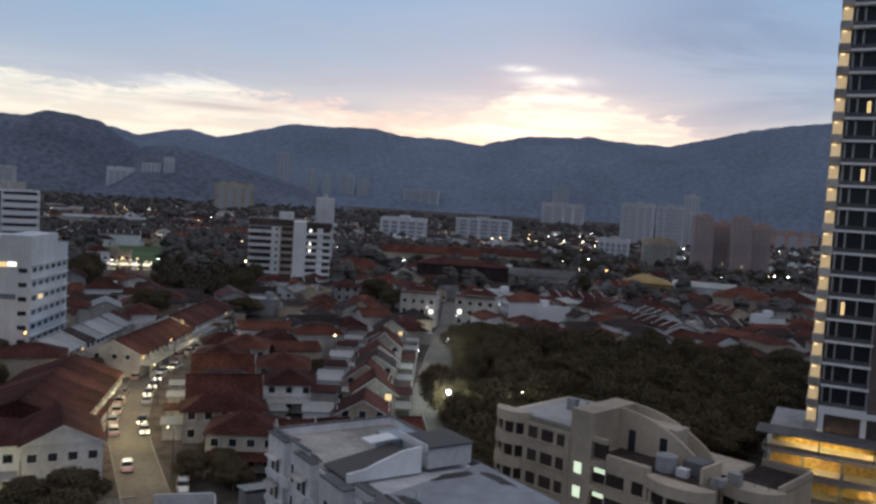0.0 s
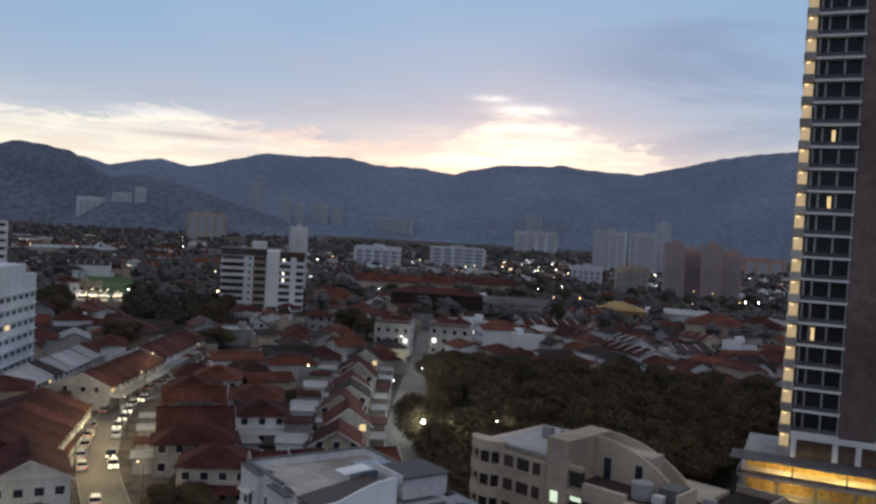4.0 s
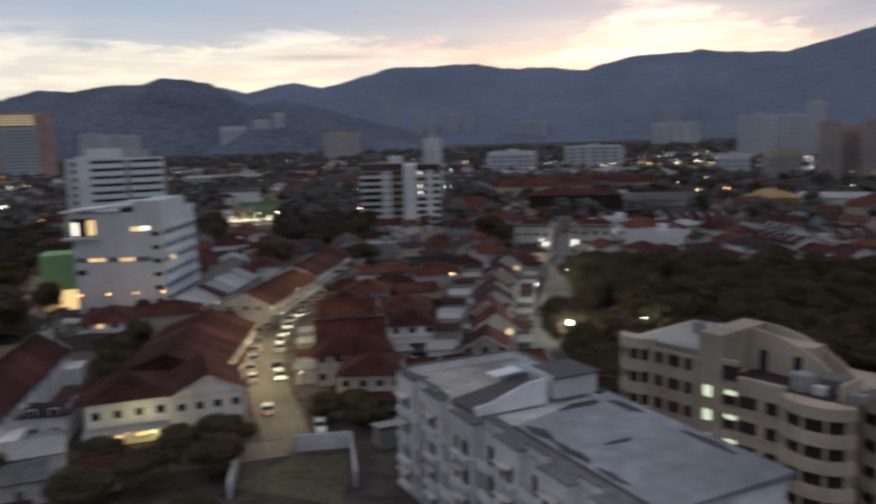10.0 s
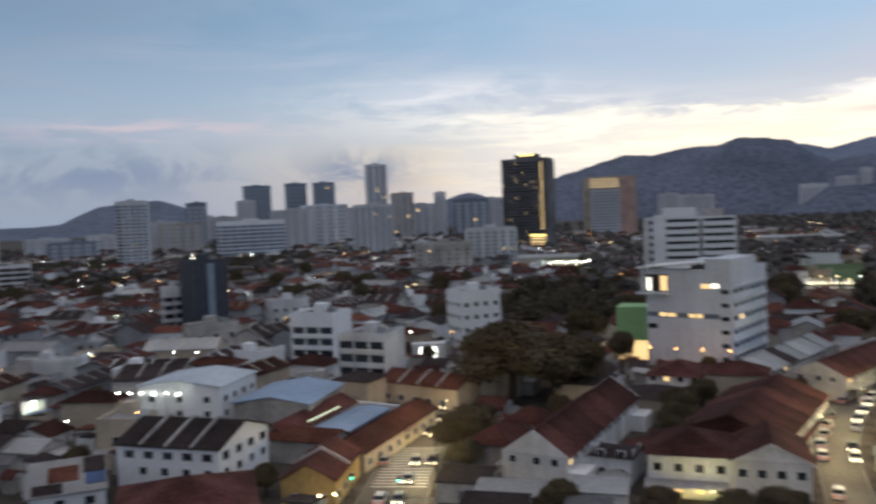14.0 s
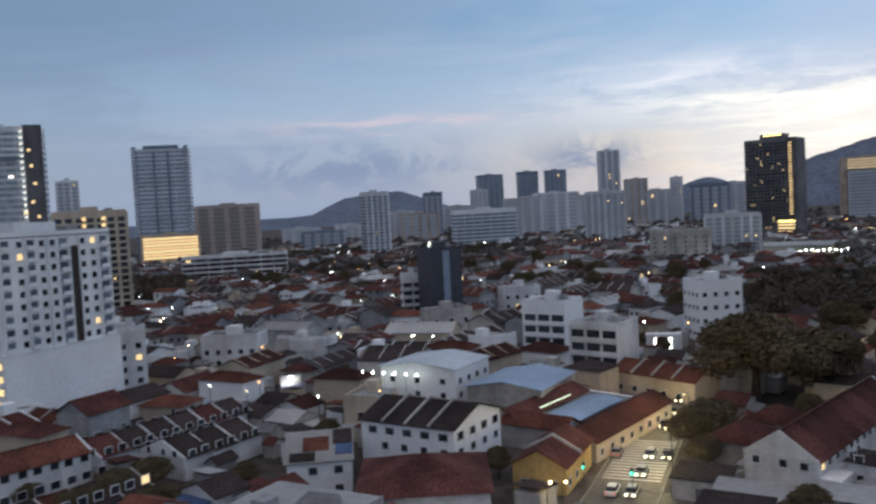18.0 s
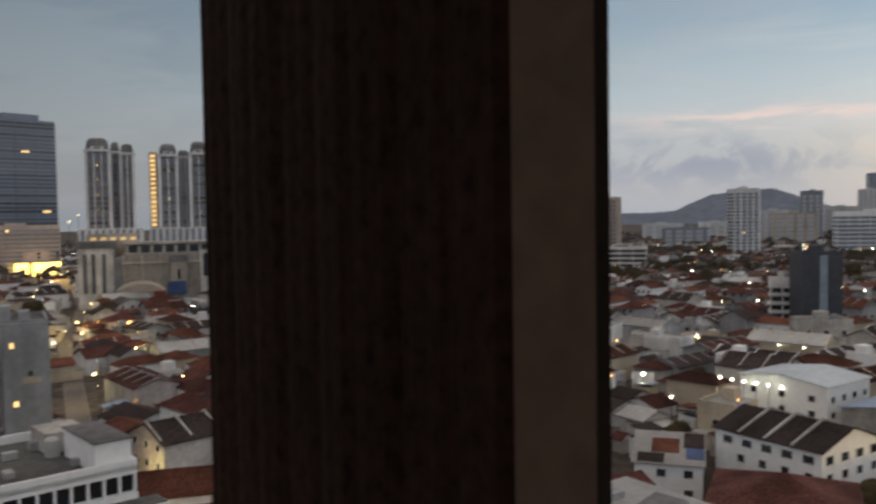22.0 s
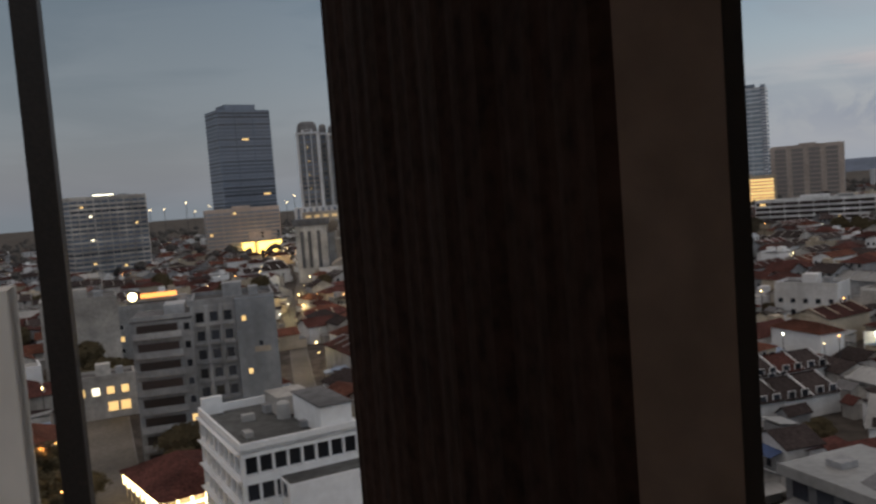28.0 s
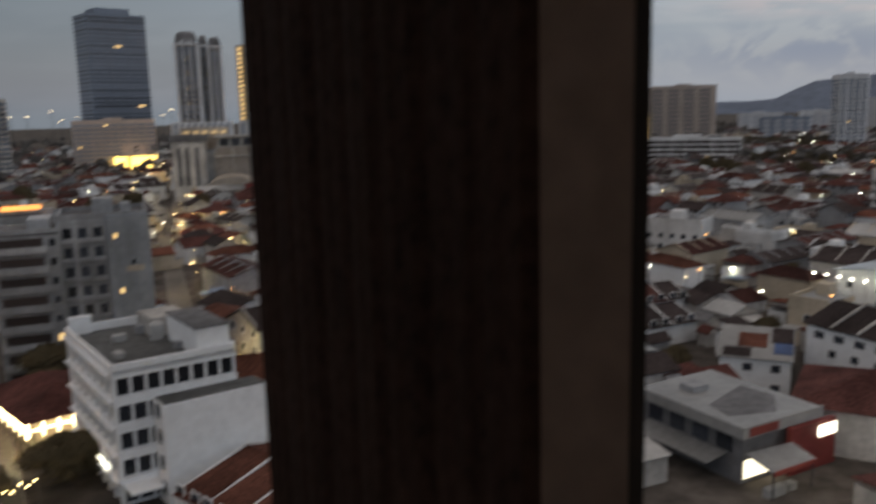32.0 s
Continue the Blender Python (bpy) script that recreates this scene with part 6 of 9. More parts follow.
def domed_block(ob, x0, x1, y, deep, z1, dome, bays, wall=None, lit=()):
    """One upright of a tower: body with dark floors, white corner trims, cornice and a bulging dark cap."""
    part("body", Mesh().box(x0, x1, y, y + deep, 0, z1), wall or TOWERWALL, ob)
    n = int((z1 - 42) / 3.5)
    for i in range(n):
        z = 42 + 3.5 * i
        part("window_band", Mesh().box(x0 + 1.5, x1 - 1.5, y - 0.12, y - 0.01, z + 1.0, z + 3.1), CONDOPANE, ob)
    for j in range(bays + 1):
        x = x0 + (x1 - x0) * j / bays
        out = 1.3 if j in (0, bays) else 0.7
        part("trim", Mesh().box(x - (0.9 if out > 1 else 0.35), x + (0.9 if out > 1 else 0.35), y - out, y - 0.13, 0, z1), HAZED_FARWALL, ob, "pale upright trim")
    part("cornice", Mesh().box(x0 - 1.3, x1 + 1.3, y - 1.6, y + deep, z1 + 0.01, z1 + 1.5), HAZED_FARWALL, ob, "pale cornice")
    xm, half = (x0 + x1) / 2, (x1 - x0) / 2
    cap = Mesh()
    rings = [(1.0, 0.0), (0.98, 0.35), (0.88, 0.7), (0.66, 0.92), (0.4, 1.0)]
    for (a, p), (b, q) in zip(rings, rings[1:]):
        lo, hi = z1 + 1.52 + dome * p, z1 + 1.52 + dome * q
        cap.solid([(xm - half * a, y + deep / 2 - deep / 2 * a, lo), (xm + half * a, y + deep / 2 - deep / 2 * a, lo), (xm + half * a, y + deep / 2 + deep / 2 * a, lo), (xm - half * a, y + deep / 2 + deep / 2 * a, lo)], [(xm - half * b, y + deep / 2 - deep / 2 * b, hi), (xm + half * b, y + deep / 2 - deep / 2 * b, hi), (xm + half * b, y + deep / 2 + deep / 2 * b, hi), (xm - half * b, y + deep / 2 + deep / 2 * b, hi)])
    part("dome", cap, DARKWALL, ob, "dark bulging roof cap")
    if half > 5:
        part("dormer", Mesh().box(xm - half * 0.55, xm + half * 0.55, y - 0.9, y + 1.5, z1 + 1.52, z1 + 3.6), HAZED_FARWALL, ob, "pale round-headed dormer")
        part("dormer_window", Mesh().box(xm - half * 0.35, xm + half * 0.35, y - 1.0, y - 0.91, z1 + 1.9, z1 + 3.2), DARKWALL, ob)
    for i in lit:
        part("lit_window", Mesh().box(xm - 0.9 + 0.6 * (i % 3), xm - 0.1 + 0.6 * (i % 3), y - 0.25, y - 0.13, 42 + 3.5 * i + 1.2, 42 + 3.5 * i + 2.1), LIT, ob)


TOWERWALL = mat("warm_grey_tower_render", (0.25, 0.235, 0.225), stain=0.3, grain=0.3, vary=0.15, streak=0.1)
for k, (az, spec) in enumerate(((107.5, ((-17.5, -2.0, -6.0, 95.5, 8.5, 3, (3, 6, 9, 12)), (-1.0, 5.0, 3.0, 95.0, 7.0, 1, ()), (6.0, 14.5, 0.0, 94.0, 6.5, 2, (4,)))), (103.2, ((-16.0, -4.0, -5.0, 92.5, 8.0, 2, (5, 11)), (-3.0, 5.0, 2.0, 92.0, 4.5, 3, ()), (6.0, 17.5, -5.0, 94.0, 8.5, 2, (13, 2)))))):
    x, y = off_ground(az, 652)
    o = thing("ornate_tower", x, y, 0, az, "tall apartment tower with pale upright trims and dark domed caps", "tower block", "domed apartment towers", clear=24)
    for x0, x1, yy, z1, dome, bays, lit in spec:
        domed_block(o, x0, x1, yy, 14, z1, dome, bays, lit=lit)
    if k == 1:
        part("stair_shaft", Mesh().box(-23.5, -17.6, 0, 14, 0, 96), CREAM, o, "pale stair shaft")
        for i in range(27):
            part("lit_stair", Mesh().box(-22.4, -19.2, -0.4, -0.02, 4 + i * 3.4, 5.4 + i * 3.4), LIT, o)
    part("podium", Mesh().box(-24, 20, -14, -7.5, 0, 40), HAZED_FARWALL, o, "pale podium with upright slots")
    for j in range(9):
        part("podium_slot", Mesh().box(-22 + j * 4.6, -20 + j * 4.6, -14.2, -14.02, 30, 39), FARDARK, o)


def shopping_hall():
    """Broad beige hall with a window storey, end pavilions and a projecting tower."""
    x, y = off_ground(105.6, 468)
    ob = thing("shopping_hall", x, y, 0, 105.6, "broad beige shopping hall with pavilions and a high row of windows", "hall", clear=30)
    part("wall", Mesh().box(-12, 34, -9, 12, 0, 27.5), HALLWALL, ob)
    part("window_storey", Mesh().box(-10, 33.5, -8.4, 12, 27.51, 32.6), OFFWHITE, ob)
    part("roof_edge", Mesh().box(-11, 34.5, -9.6, 12.4, 32.61, 33.6), OFFWHITE, ob)
    for j in range(7):
        part("window", Mesh().box(-8.6 + j * 6.1, -4.2 + j * 6.1, -8.7, -8.42, 28.2, 32.0), PANE, ob)
    part("left_pavilion", Mesh().box(-33, -16, -12, 8, 0, 31), OFFWHITE, ob)
    part("pavilion_cap", Mesh().box(-34, -15, -13, 9, 31.01, 34.6), DARKWALL, ob, "dark hipped cap")
    for x0 in (-30.5, -26.5, -21.5):
        part("pavilion_slot", Mesh().box(x0, x0 + 1.9, -12.3, -12.02, 8, 28), DARKWALL, ob, "tall dark slot")
    part("link", Mesh().box(-15.9, -12.01, -8, 6, 0, 26), GREYWALL, ob)
    part("tower", Mesh().box(12, 20, -14, -9.01, 0, 23.5), HALLWALL, ob)
    part("tower_slot", Mesh().box(15.2, 16.6, -14.25, -14.02, 14, 19), PANE, ob)
    part("tower_cap", Mesh().box(11.6, 20.4, -14.5, -9.01, 23.51, 26.4), DARKWALL, ob)
    part("right_block", Mesh().box(27, 34.4, -13, -9.01, 0, 29), OFFWHITE, ob)
    part("tall_window", Mesh().box(28.4, 32.6, -13.3, -13.02, 15, 27), PANE, ob)
    part("upper_hall", Mesh().box(-30, -4, 12.1, 26, 0, 38), BEIGE, ob)
    for j in range(5):
        part("lit_window", Mesh().box(-28 + j * 5, -25 + j * 5, 11.8, 12.05, 34.6, 36.2), GLOW_E, ob)

    part("lower_hall", Mesh().box(-14, 8, -34, -9.01, 0, 9.5), OFFWHITE, ob)
    arch = [(-14.6, 9.51), (-12, 11.6), (-8, 13.2), (-3, 13.8), (2, 13.2), (6, 11.6), (8.6, 9.51)]
    part("arched_roof", Mesh().solid([(x2, -34.6, z2) for x2, z2 in arch], [(x2, -9.01, z2) for x2, z2 in arch]), BEIGE, ob, "pale arched roof")
    for j in range(5):
        part("spandrel", Mesh().box(-11.4 + j * 9, -11 + j * 9, -9.5, -9.01, 14, 27.4), OFFWHITE, ob)
    part("ledge", Mesh().box(-12, 34, -9.8, -9.01, 22.6, 23.3), OFFWHITE, ob)
    part("hoarding", Mesh().box(10, 19.5, -15.2, -14.9, 6, 13), BLUE, ob, "blue hoarding")
    part("hoarding", Mesh().box(3, 8, -36.2, -35.9, 4, 10), RED, ob, "red hoarding")


shopping_hall()
o = block("office_slab", 121.7, 620, 56, 58, ratio=0.35, turn=18, wall=OFFWHITE, style="band", fh=3.3, bays=10, pane=CONDOPANE, label="pale office slab with close bands of windows", lit=0.03)
part("roof_lamp", Mesh().box(-10, 4, -9, -8.7, 59.4, 60.0), SHOWLIGHT, o)
block("white_box_building", 123.8, 250, 20, 21, ratio=0.8, wall=OFFWHITE, style="none", label="plain pale windowless box building")
grey = block("grey_flats", 114.25, 150, 14.3, 27.4, ratio=0.95, wall=GREYWALL, style="none", label="grey stained flats with a balconied lower wing", roof=FLAT)
part("wing_wall", Mesh().box(-17.2, -7.16, -8.6, 6, 0, 25.6), GREYWALL, grey, "stained grey wing")
part("wing_roof", Mesh().box(-17.4, -7.16, -8.8, 6.2, 25.61, 25.9), FLAT, grey)
part("wing_parapet", Mesh().box(-17.2, -7.3, -8.6, -8.3, 25.91, 26.6), GREYWALL, grey)
part("wing_plant_room", Mesh().box(-12, -8.5, -3, 4, 25.91, 27.6), GREYWALL, grey)
FLANK = mat("pale_blue_grey_render", (0.27, 0.30, 0.34), stain=0.35, streak=0.2, grain=1.0, vary=0.12)
part("flank", Mesh().box(0.2, 7.15, -7.6, -6.8, 0, 28.0), FLANK, grey, "blank blue-grey flank with weather stains")
for x, z, lit in ((1.6, 24.0, "warm"), (4.2, 19.3, None), (2.0, 14.5, "warm"), (4.8, 9.0, None)):
    window(grey, x, -7.6, z, 0, 0.7, 0.9, lit, FLANK)
part("sign_board", Mesh().box(3.0, 5.8, -7.7, -7.61, 18.2, 19.2), BEIGE, grey, "pale faded signboard")
for i in range(8):
    z = 0.9 + i * 3.3
    for x in (-5.9, -3.5, -1.1):
        window(grey, x, -6.79, z + 0.4, 0, 1.3, 1.7, None, GREYWALL)
        part("sill", Mesh().box(x - 0.95, x + 0.95, -7.5, -6.8, z - 0.3, z + 0.28), GREYWALL, grey)
    part("balcony", Mesh().box(-16.9, -9.0, -9.9, -8.61, 0.3 + i * 3.2, 0.5 + i * 3.2).box(-16.9, -9.0, -9.9, -9.75, 0.51 + i * 3.2, 1.5 + i * 3.2), GREYWALL, grey)
    part("balcony_opening", Mesh().box(-16.3, -9.6, -8.66, -8.605, 0.9 + i * 3.2, 2.7 + i * 3.2), BROWNPANE, grey)
    window(grey, -8.1, -8.6, 1.3 + i * 3.2, 0, 0.9, 1.2, "warm" if i == 2 else None, GREYWALL)
for x in (-7.05, -4.7, -2.3):
    part("pilaster", Mesh().box(x - 0.3, x + 0.3, -7.3, -6.8, 0, 27.3), GREYWALL, grey)
sgn = block("sign_bearing_shop", 119.0, 252, 26, 17.4, ratio=0.5, wall=GREYWALL, style="win", fh=3.4, bays=6, label="grey flat-roofed shop block with an orange lit roof sign", lit=0.08)
part("sign_frame", Mesh().box(-8.6, 5.2, -6.0, -5.6, 18.4, 18.9), POLE, sgn)
disc = [(-7 + 1.25 * math.cos(a), 20.6 + 1.25 * math.sin(a)) for a in np.linspace(0, 2 * math.pi, 16, endpoint=False)]
part("sign_disc", Mesh().solid([(x, -6.3, z) for x, z in disc], [(x, -5.9, z) for x, z in disc]), LAMPSOFT, sgn, "round white lit sign")
part("floodlight", Mesh().box(-3.4, -1.6, -6.6, -6.2, 15.2, 16.0), LAMPWHITE, sgn)
part("sign_bar", Mesh().box(-4.8, 5.2, -6.2, -5.9, 19.9, 21.2), ORANGESIGN, sgn, "orange lit sign bar")
ls = block("lit_eating_house", 122.8, 194, 13, 8.6, ratio=0.6, wall=OFFWHITE, style="none", label="low eating house with bright yellow windows", lit=0)
for j in range(4):
    part("lit_window", Mesh().box(-5.6 + j * 3.0, -4.1 + j * 3.0, -3.98, -3.9, 5.4, 7.0), LIT_W if j == 1 else LIT, ls)
for j in range(2):
    part("lit_window", Mesh().box(0.4 + j * 2.6, 2.4 + j * 2.6, -3.98, -3.9, 1.6, 3.6), LIT, ls)

# ---- white shop-office with a flat roof ----
OFFICEROOF = mat("dark_mossy_flat_roof", (0.085, 0.088, 0.09), vary=0.35, grain=0.9, stain=0.6)


def corner_office():
    a, b, c = Vector((-87, -40)), Vector((-96, -28.5)), Vector((-105, -53))
    L = (b - a).normalized()
    W = Vector((-L.y, L.x))
    d1, d2 = (b - a).length, (c - a).length
    m = a + L * d1 / 2 + W * d2 / 2
    ob = thing("corner_office", m.x, m.y, 0, math.degrees(math.atan2(L.y, L.x)), "white corner office with deep open windows and a dark flat roof", "office building", clear=17)
    w, d, h = d1, d2, 16.7
    part("wall", Mesh().box(-w / 2 + 0.5, w / 2, -d / 2 + 0.5, d / 2, 0, h - 1), FRESH, ob)
    part("roof", Mesh().box(-w / 2 + 0.3, w / 2 - 0.3, -d / 2 + 0.3, d / 2 - 0.3, h - 0.99, h - 0.8), OFFICEROOF, ob, "dark stained flat roof")
    for k, (x, y, s1, s2, hh) in enumerate(((-2.5, 3.0, 0.8, 0.5, 0.9), (1.0, 5.5, 0.7, 0.7, 1.1), (-4.6, -4.5, 0.5, 0.9, 0.7), (2.6, -5.0, 0.6, 0.5, 0.8))):
        part("roof_unit", Mesh().box(x - s1, x + s1, y - s2, y + s2, h - 0.79, h - 0.79 + hh), (FLAT_L, GREYWALL)[k % 2], ob, "rooftop plant box")
    part("roof_tank", Mesh().tube([(w / 2 - 5.6, 0.9, h - 0.79), (w / 2 - 5.6, 0.9, h + 1.2), (w / 2 - 5.6, 0.9, h + 1.5)], [0.9, 0.9, 0.5], 12), FLAT_L, ob, "round pale water tank")
    part("antenna", Mesh().tube([(-w / 2 + 1.2, d / 2 - 0.8, h + 1.6), (-w / 2 + 1.2, d / 2 - 0.8, h + 3.4)], [0.05, 0.04], 5).box(-w / 2 + 0.6, -w / 2 + 1.8, d / 2 - 0.84, d / 2 - 0.76, h + 3.0, h + 3.06), POLE, ob)
    pp = Mesh()
    for q in ((-w / 2, w / 2, -d / 2, -d / 2 + 0.29), (-w / 2, w / 2, d / 2 - 0.29, d / 2), (-w / 2, -w / 2 + 0.29, -d / 2 + 0.3, d / 2 - 0.3), (w / 2 - 0.29, w / 2, -d / 2 + 0.3, d / 2 - 0.3)):
        pp.box(*q, h - 1.0, h + 0.3)
    part("parapet", pp, FRESH, ob)
    for i in range(5):
        z = i * 3.2
        part("spandrel", Mesh().box(-w / 2, w / 2, -d / 2, -d / 2 + 0.49, z + 2.5, z + 3.5), FRESH, ob)
        part("side_spandrel", Mesh().box(-w / 2, -w / 2 + 0.49, -d / 2 + 0.5, d / 2 - 0.3, z + 2.3, z + 3.4), FRESH, ob)
        part("window_band", Mesh().box(-w / 2 + 0.6, w / 2 - 0.2, -d / 2 + 0.4, -d / 2 + 0.49, z + 0.5, z + 2.49), PANE, ob)
        for j in range(9):
            x = -w / 2 + 0.3 + j * (w - 0.6) / 8
            part("pier", Mesh().box(x - 0.14, x + 0.14, -d / 2, -d / 2 + 0.39, z + 0.3, z + 2.49), FRESH, ob)
        part("side_window_band", Mesh().box(-w / 2 + 0.4, -w / 2 + 0.49, -d / 2 + 0.8, d / 2 - 0.6, z + 0.6, z + 2.29), PANE, ob)
        for j in range(9):
            y = -d / 2 + 0.6 + j * (d - 1.2) / 8
            part("side_pier", Mesh().box(-w / 2, -w / 2 + 0.39, y - 0.3, y + 0.3, z + 0.3, z + 2.29), FRESH, ob)
        part("side_sill", Mesh().box(-w / 2 - 0.5, -w / 2 - 0.01, -d / 2 + 0.4, d / 2 - 0.4, z + 2.9, z + 3.05), FRESH, ob)
    part("annex", Mesh().box(-w / 2 + 4.3, w / 2 + 2.2, -d / 2 - 3.6, -d / 2 - 0.01, 0, 12.3), FRESH, ob, "blank white annexe")
    part("annex_roof", Mesh().box(-w / 2 + 4.5, w / 2 + 2.0, -d / 2 - 3.4, -d / 2 - 0.2, 12.31, 12.45), OFFICEROOF, ob, "dark flat annexe roof")
    for i in range(4):
        part("annex_window", Mesh().box(-w / 2 + 4.24, -w / 2 + 4.29, -d / 2 - 2.6, -d / 2 - 1.2, 1.2 + 3.1 * i, 2.8 + 3.1 * i), PANE, ob)
    part("stair_head", Mesh().box(w / 2 - 4.5, w / 2 - 0.5, -d / 2 + 0.5, 0, h - 0.79, h + 2.6), FRESH, ob)
    part("stair_roof", Mesh().box(w / 2 - 4.7, w / 2 - 0.3, -d / 2 + 0.3, 0.2, h + 2.61, h + 2.75), FLAT, ob)
    part("tank_house", Mesh().box(w / 2 - 6, w / 2 - 1, 2, 8, h - 0.79, h + 1.7), OFFWHITE, ob)
    part("roof_screen", Mesh().box(-w / 2 + 0.4, -w / 2 + 3.2, d / 2 - 1.2, d / 2 - 0.4, h - 0.79, h + 1.6), FRESH, ob)
    part("sign_light", Mesh().box(-w / 2 - 0.2, -w / 2 - 0.06, -d / 2 + 4.5, -d / 2 + 10, 3.3, 3.52), SHOWLIGHT, ob, "bright white strip light")
    part("porch", Mesh().box(-w / 2 + 0.3, -w / 2 + 4.0, -d / 2 - 3.2, -d / 2 - 0.02, 2.6, 2.9), FRESH, ob)


corner_office()
# ---- houses along the near streets ----
house(-54.0, 120.5, 27, 10.5, 13, 6.6, 2.5, WHITE, TILE, porch=False, label="white two-storey end house with a red gable and lit porch")
house(-64.5, 116.0, 27, 12.0, 13, 6.6, 2.6, WHITE, TILE, hip=True, porch=False, label="white two-storey house with a long dark red hipped roof")
terrace(-64.0, 127.5, 11, 6, 6.2, 18, 5.4, 3.3, roof=TILE, side=1, porch=1.2, party=False, end=TILE)
terrace(-71.5, 184.0, -1, 6, 6.3, 12.5, 5.2, 2.6, roof=TILE, wall=OFFWHITE, side=1, party=False)
terrace(-72.3, 223.0, -1, 7, 6.3, 12.5, 5.2, 2.6, roof=TILE, side=1, party=False)
terrace(-87.0, 180.0, 2, 7, 6.3, 12.0, 5.2, 2.4, roof=METAL, side=-1)
for k in range(4):
    house(-36.0 - 2.6 * k, 144.5 + 9.4 * k, 17 + (0, 90, -4, 90)[k], (14.0, 8.0, 13.0, 7.6)[k], (7.8, 13.0, 7.4, 12.0)[k], 5.4 + 0.5 * (k % 2), 2.4 + 0.4 * (k % 2), (OFFWHITE, WHITE)[k % 2], (TILE, TILE, TILE_B, TILE_O)[k], hip=k in (0, 2), porch=False, group="red-roofed semi-detached houses", label="pale semi-detached house under a broad dark red roof")
    for q, (dx, dy, ww) in enumerate(((9.2, 1.5, 4.2), (-8.4, -2.2, 3.2))):
        aw = thing("awning_shed", -36.0 - 2.6 * k + dx, 144.5 + 9.4 * k + dy, 0, 17, "low lean-to with a pale sheet roof", "lean-to", "pale lean-tos", clear=2)
        part("wall", Mesh().box(-ww / 2, ww / 2, -2.2, 2.2, 0, 2.7), OFFWHITE, aw)
        part("roof", Mesh().box(-ww / 2 - 0.4, ww / 2 + 0.4, -2.8, 2.6, 2.71, 2.85), (FLAT_L, METAL, TILE)[(k + q) % 3], aw)
house(-29.0, 131.0, 6, 11, 10, 6.0, 2.4, OFFWHITE, TILE, hip=True, label="pale red-roofed house with a deep white porch")
house(-47.5, 186.0, 10, 11, 12, 6.0, 2.6, OFFWHITE, TILE, hip=True)
house(-45.5, 201.0, 6, 11, 12, 6.0, 2.6, OFFWHITE, TILE_O, hip=True)
house(-29.0, 168.0, 12, 10, 12, 5.6, 2.4, WHITE, TILE, hip=True)
house(-33.0, 184.0, 10, 11, 12, 5.6, 2.4, OFFWHITE, TILE_O, hip=True)
for k in range(8):
    sh = (0.0, 1.1, -0.6, 0.7)[k % 4]
    house(-12.0 - 0.5 * min(k, 3) + sh, 152.0 + 13.0 * k, 3 + (0, 5, -4)[k % 3], 9.4 - 0.8 * (k % 2), 9.2 - 0.8 * (k % 3), 4.6 + 0.7 * (k % 2), 2.6 + 0.5 * (k % 3), OFFWHITE if k % 2 else CREAM, (TILE, TILE_O, TILE, TILE_B)[k % 4], group="gabled houses in a row", label="pale gabled house with dark red tiles and white side extensions", porch=False)
    for q, (dx, dy, ww, dd2, hh) in enumerate(((-8.4, -2.4, 4.6, 4.6, 4.4 + 0.6 * (k % 2)), (-8.9, 3.0, 5.4, 4.2, 3.4 + 0.4 * (k % 3)), (-3.5, 6.4, 4.0, 2.6, 3.0))):
        ex = thing("side_extension", -12.0 - 0.6 * min(k, 3) + dx, 152.5 + 13 * k + dy, 0, 4, "flat-roofed white rear extension", "extension", "rear extensions", clear=3)
        part("wall", Mesh().box(-ww / 2, ww / 2, -dd2 / 2, dd2 / 2, 0, hh), (WHITE, OFFWHITE)[(k + q) % 2], ex)
        part("roof", Mesh().solid([(-ww / 2 - 0.3, -dd2 / 2 - 0.3, hh + 0.01), (ww / 2 + 0.3, -dd2 / 2 - 0.3, hh + 0.01), (ww / 2 + 0.3, dd2 / 2 + 0.3, hh + 0.3), (-ww / 2 - 0.3, dd2 / 2 + 0.3, hh + 0.3)], [(-ww / 2 - 0.3, -dd2 / 2 - 0.3, hh + 0.15), (ww / 2 + 0.3, -dd2 / 2 - 0.3, hh + 0.15), (ww / 2 + 0.3, dd2 / 2 + 0.3, hh + 0.45), (-ww / 2 - 0.3, dd2 / 2 + 0.3, hh + 0.45)]), (FLAT_L, METAL, TILE, TILE_B)[(k * 2 + q) % 4], ex)
    ce = thing("car_porch", -4.9 - 0.3 * min(k, 3), 150.5 + 13 * k, 0, 3, "flat pale car porch beside the house", "car porch", "car porches", clear=2)
    part("roof", Mesh().box(-2.0, 1.9, -3.2 + 0.5 * (k % 2), 3.2, 2.6, 2.75), (METAL, FLAT_L, TILE)[k % 3], ce)
    for sy in (-2.4, 2.8):
        part("post", Mesh().box(1.6, 1.8, sy, sy + 0.2, 0, 2.59), WHITE, ce)
terrace(-23.5, 127.5, -71, 4, 6.0, 9.5, 5.6, 2.4, roof=TILE, wall=OFFWHITE, side=-1, porch=0)
terrace(-82.3, 99.5, 18, 7, 6.3, 10.8, 5.5, 3.5, roof=TILE, wall=WHITE, side=-1, porch=1.6, party=False, label="grey-white gabled house in a row under one long dark red roof")
house(-75.6, 112.5, 18, 6.5, 7, 4.2, 1.0, WHITE, TILE_B, hip=True, porch=False, label="small white house with a dark roof")
for x, y, h, q in ((-80, 140, 7, 3.6), (-84, 147, 8, 4), (-77, 133, 6, 3), (-86, 160, 7, 4)):
    tree(x, y, h, q)
house(-98.0, 172.0, 20, 12, 14, 5.2, 2.6, OFFWHITE, TILE, hip=True)
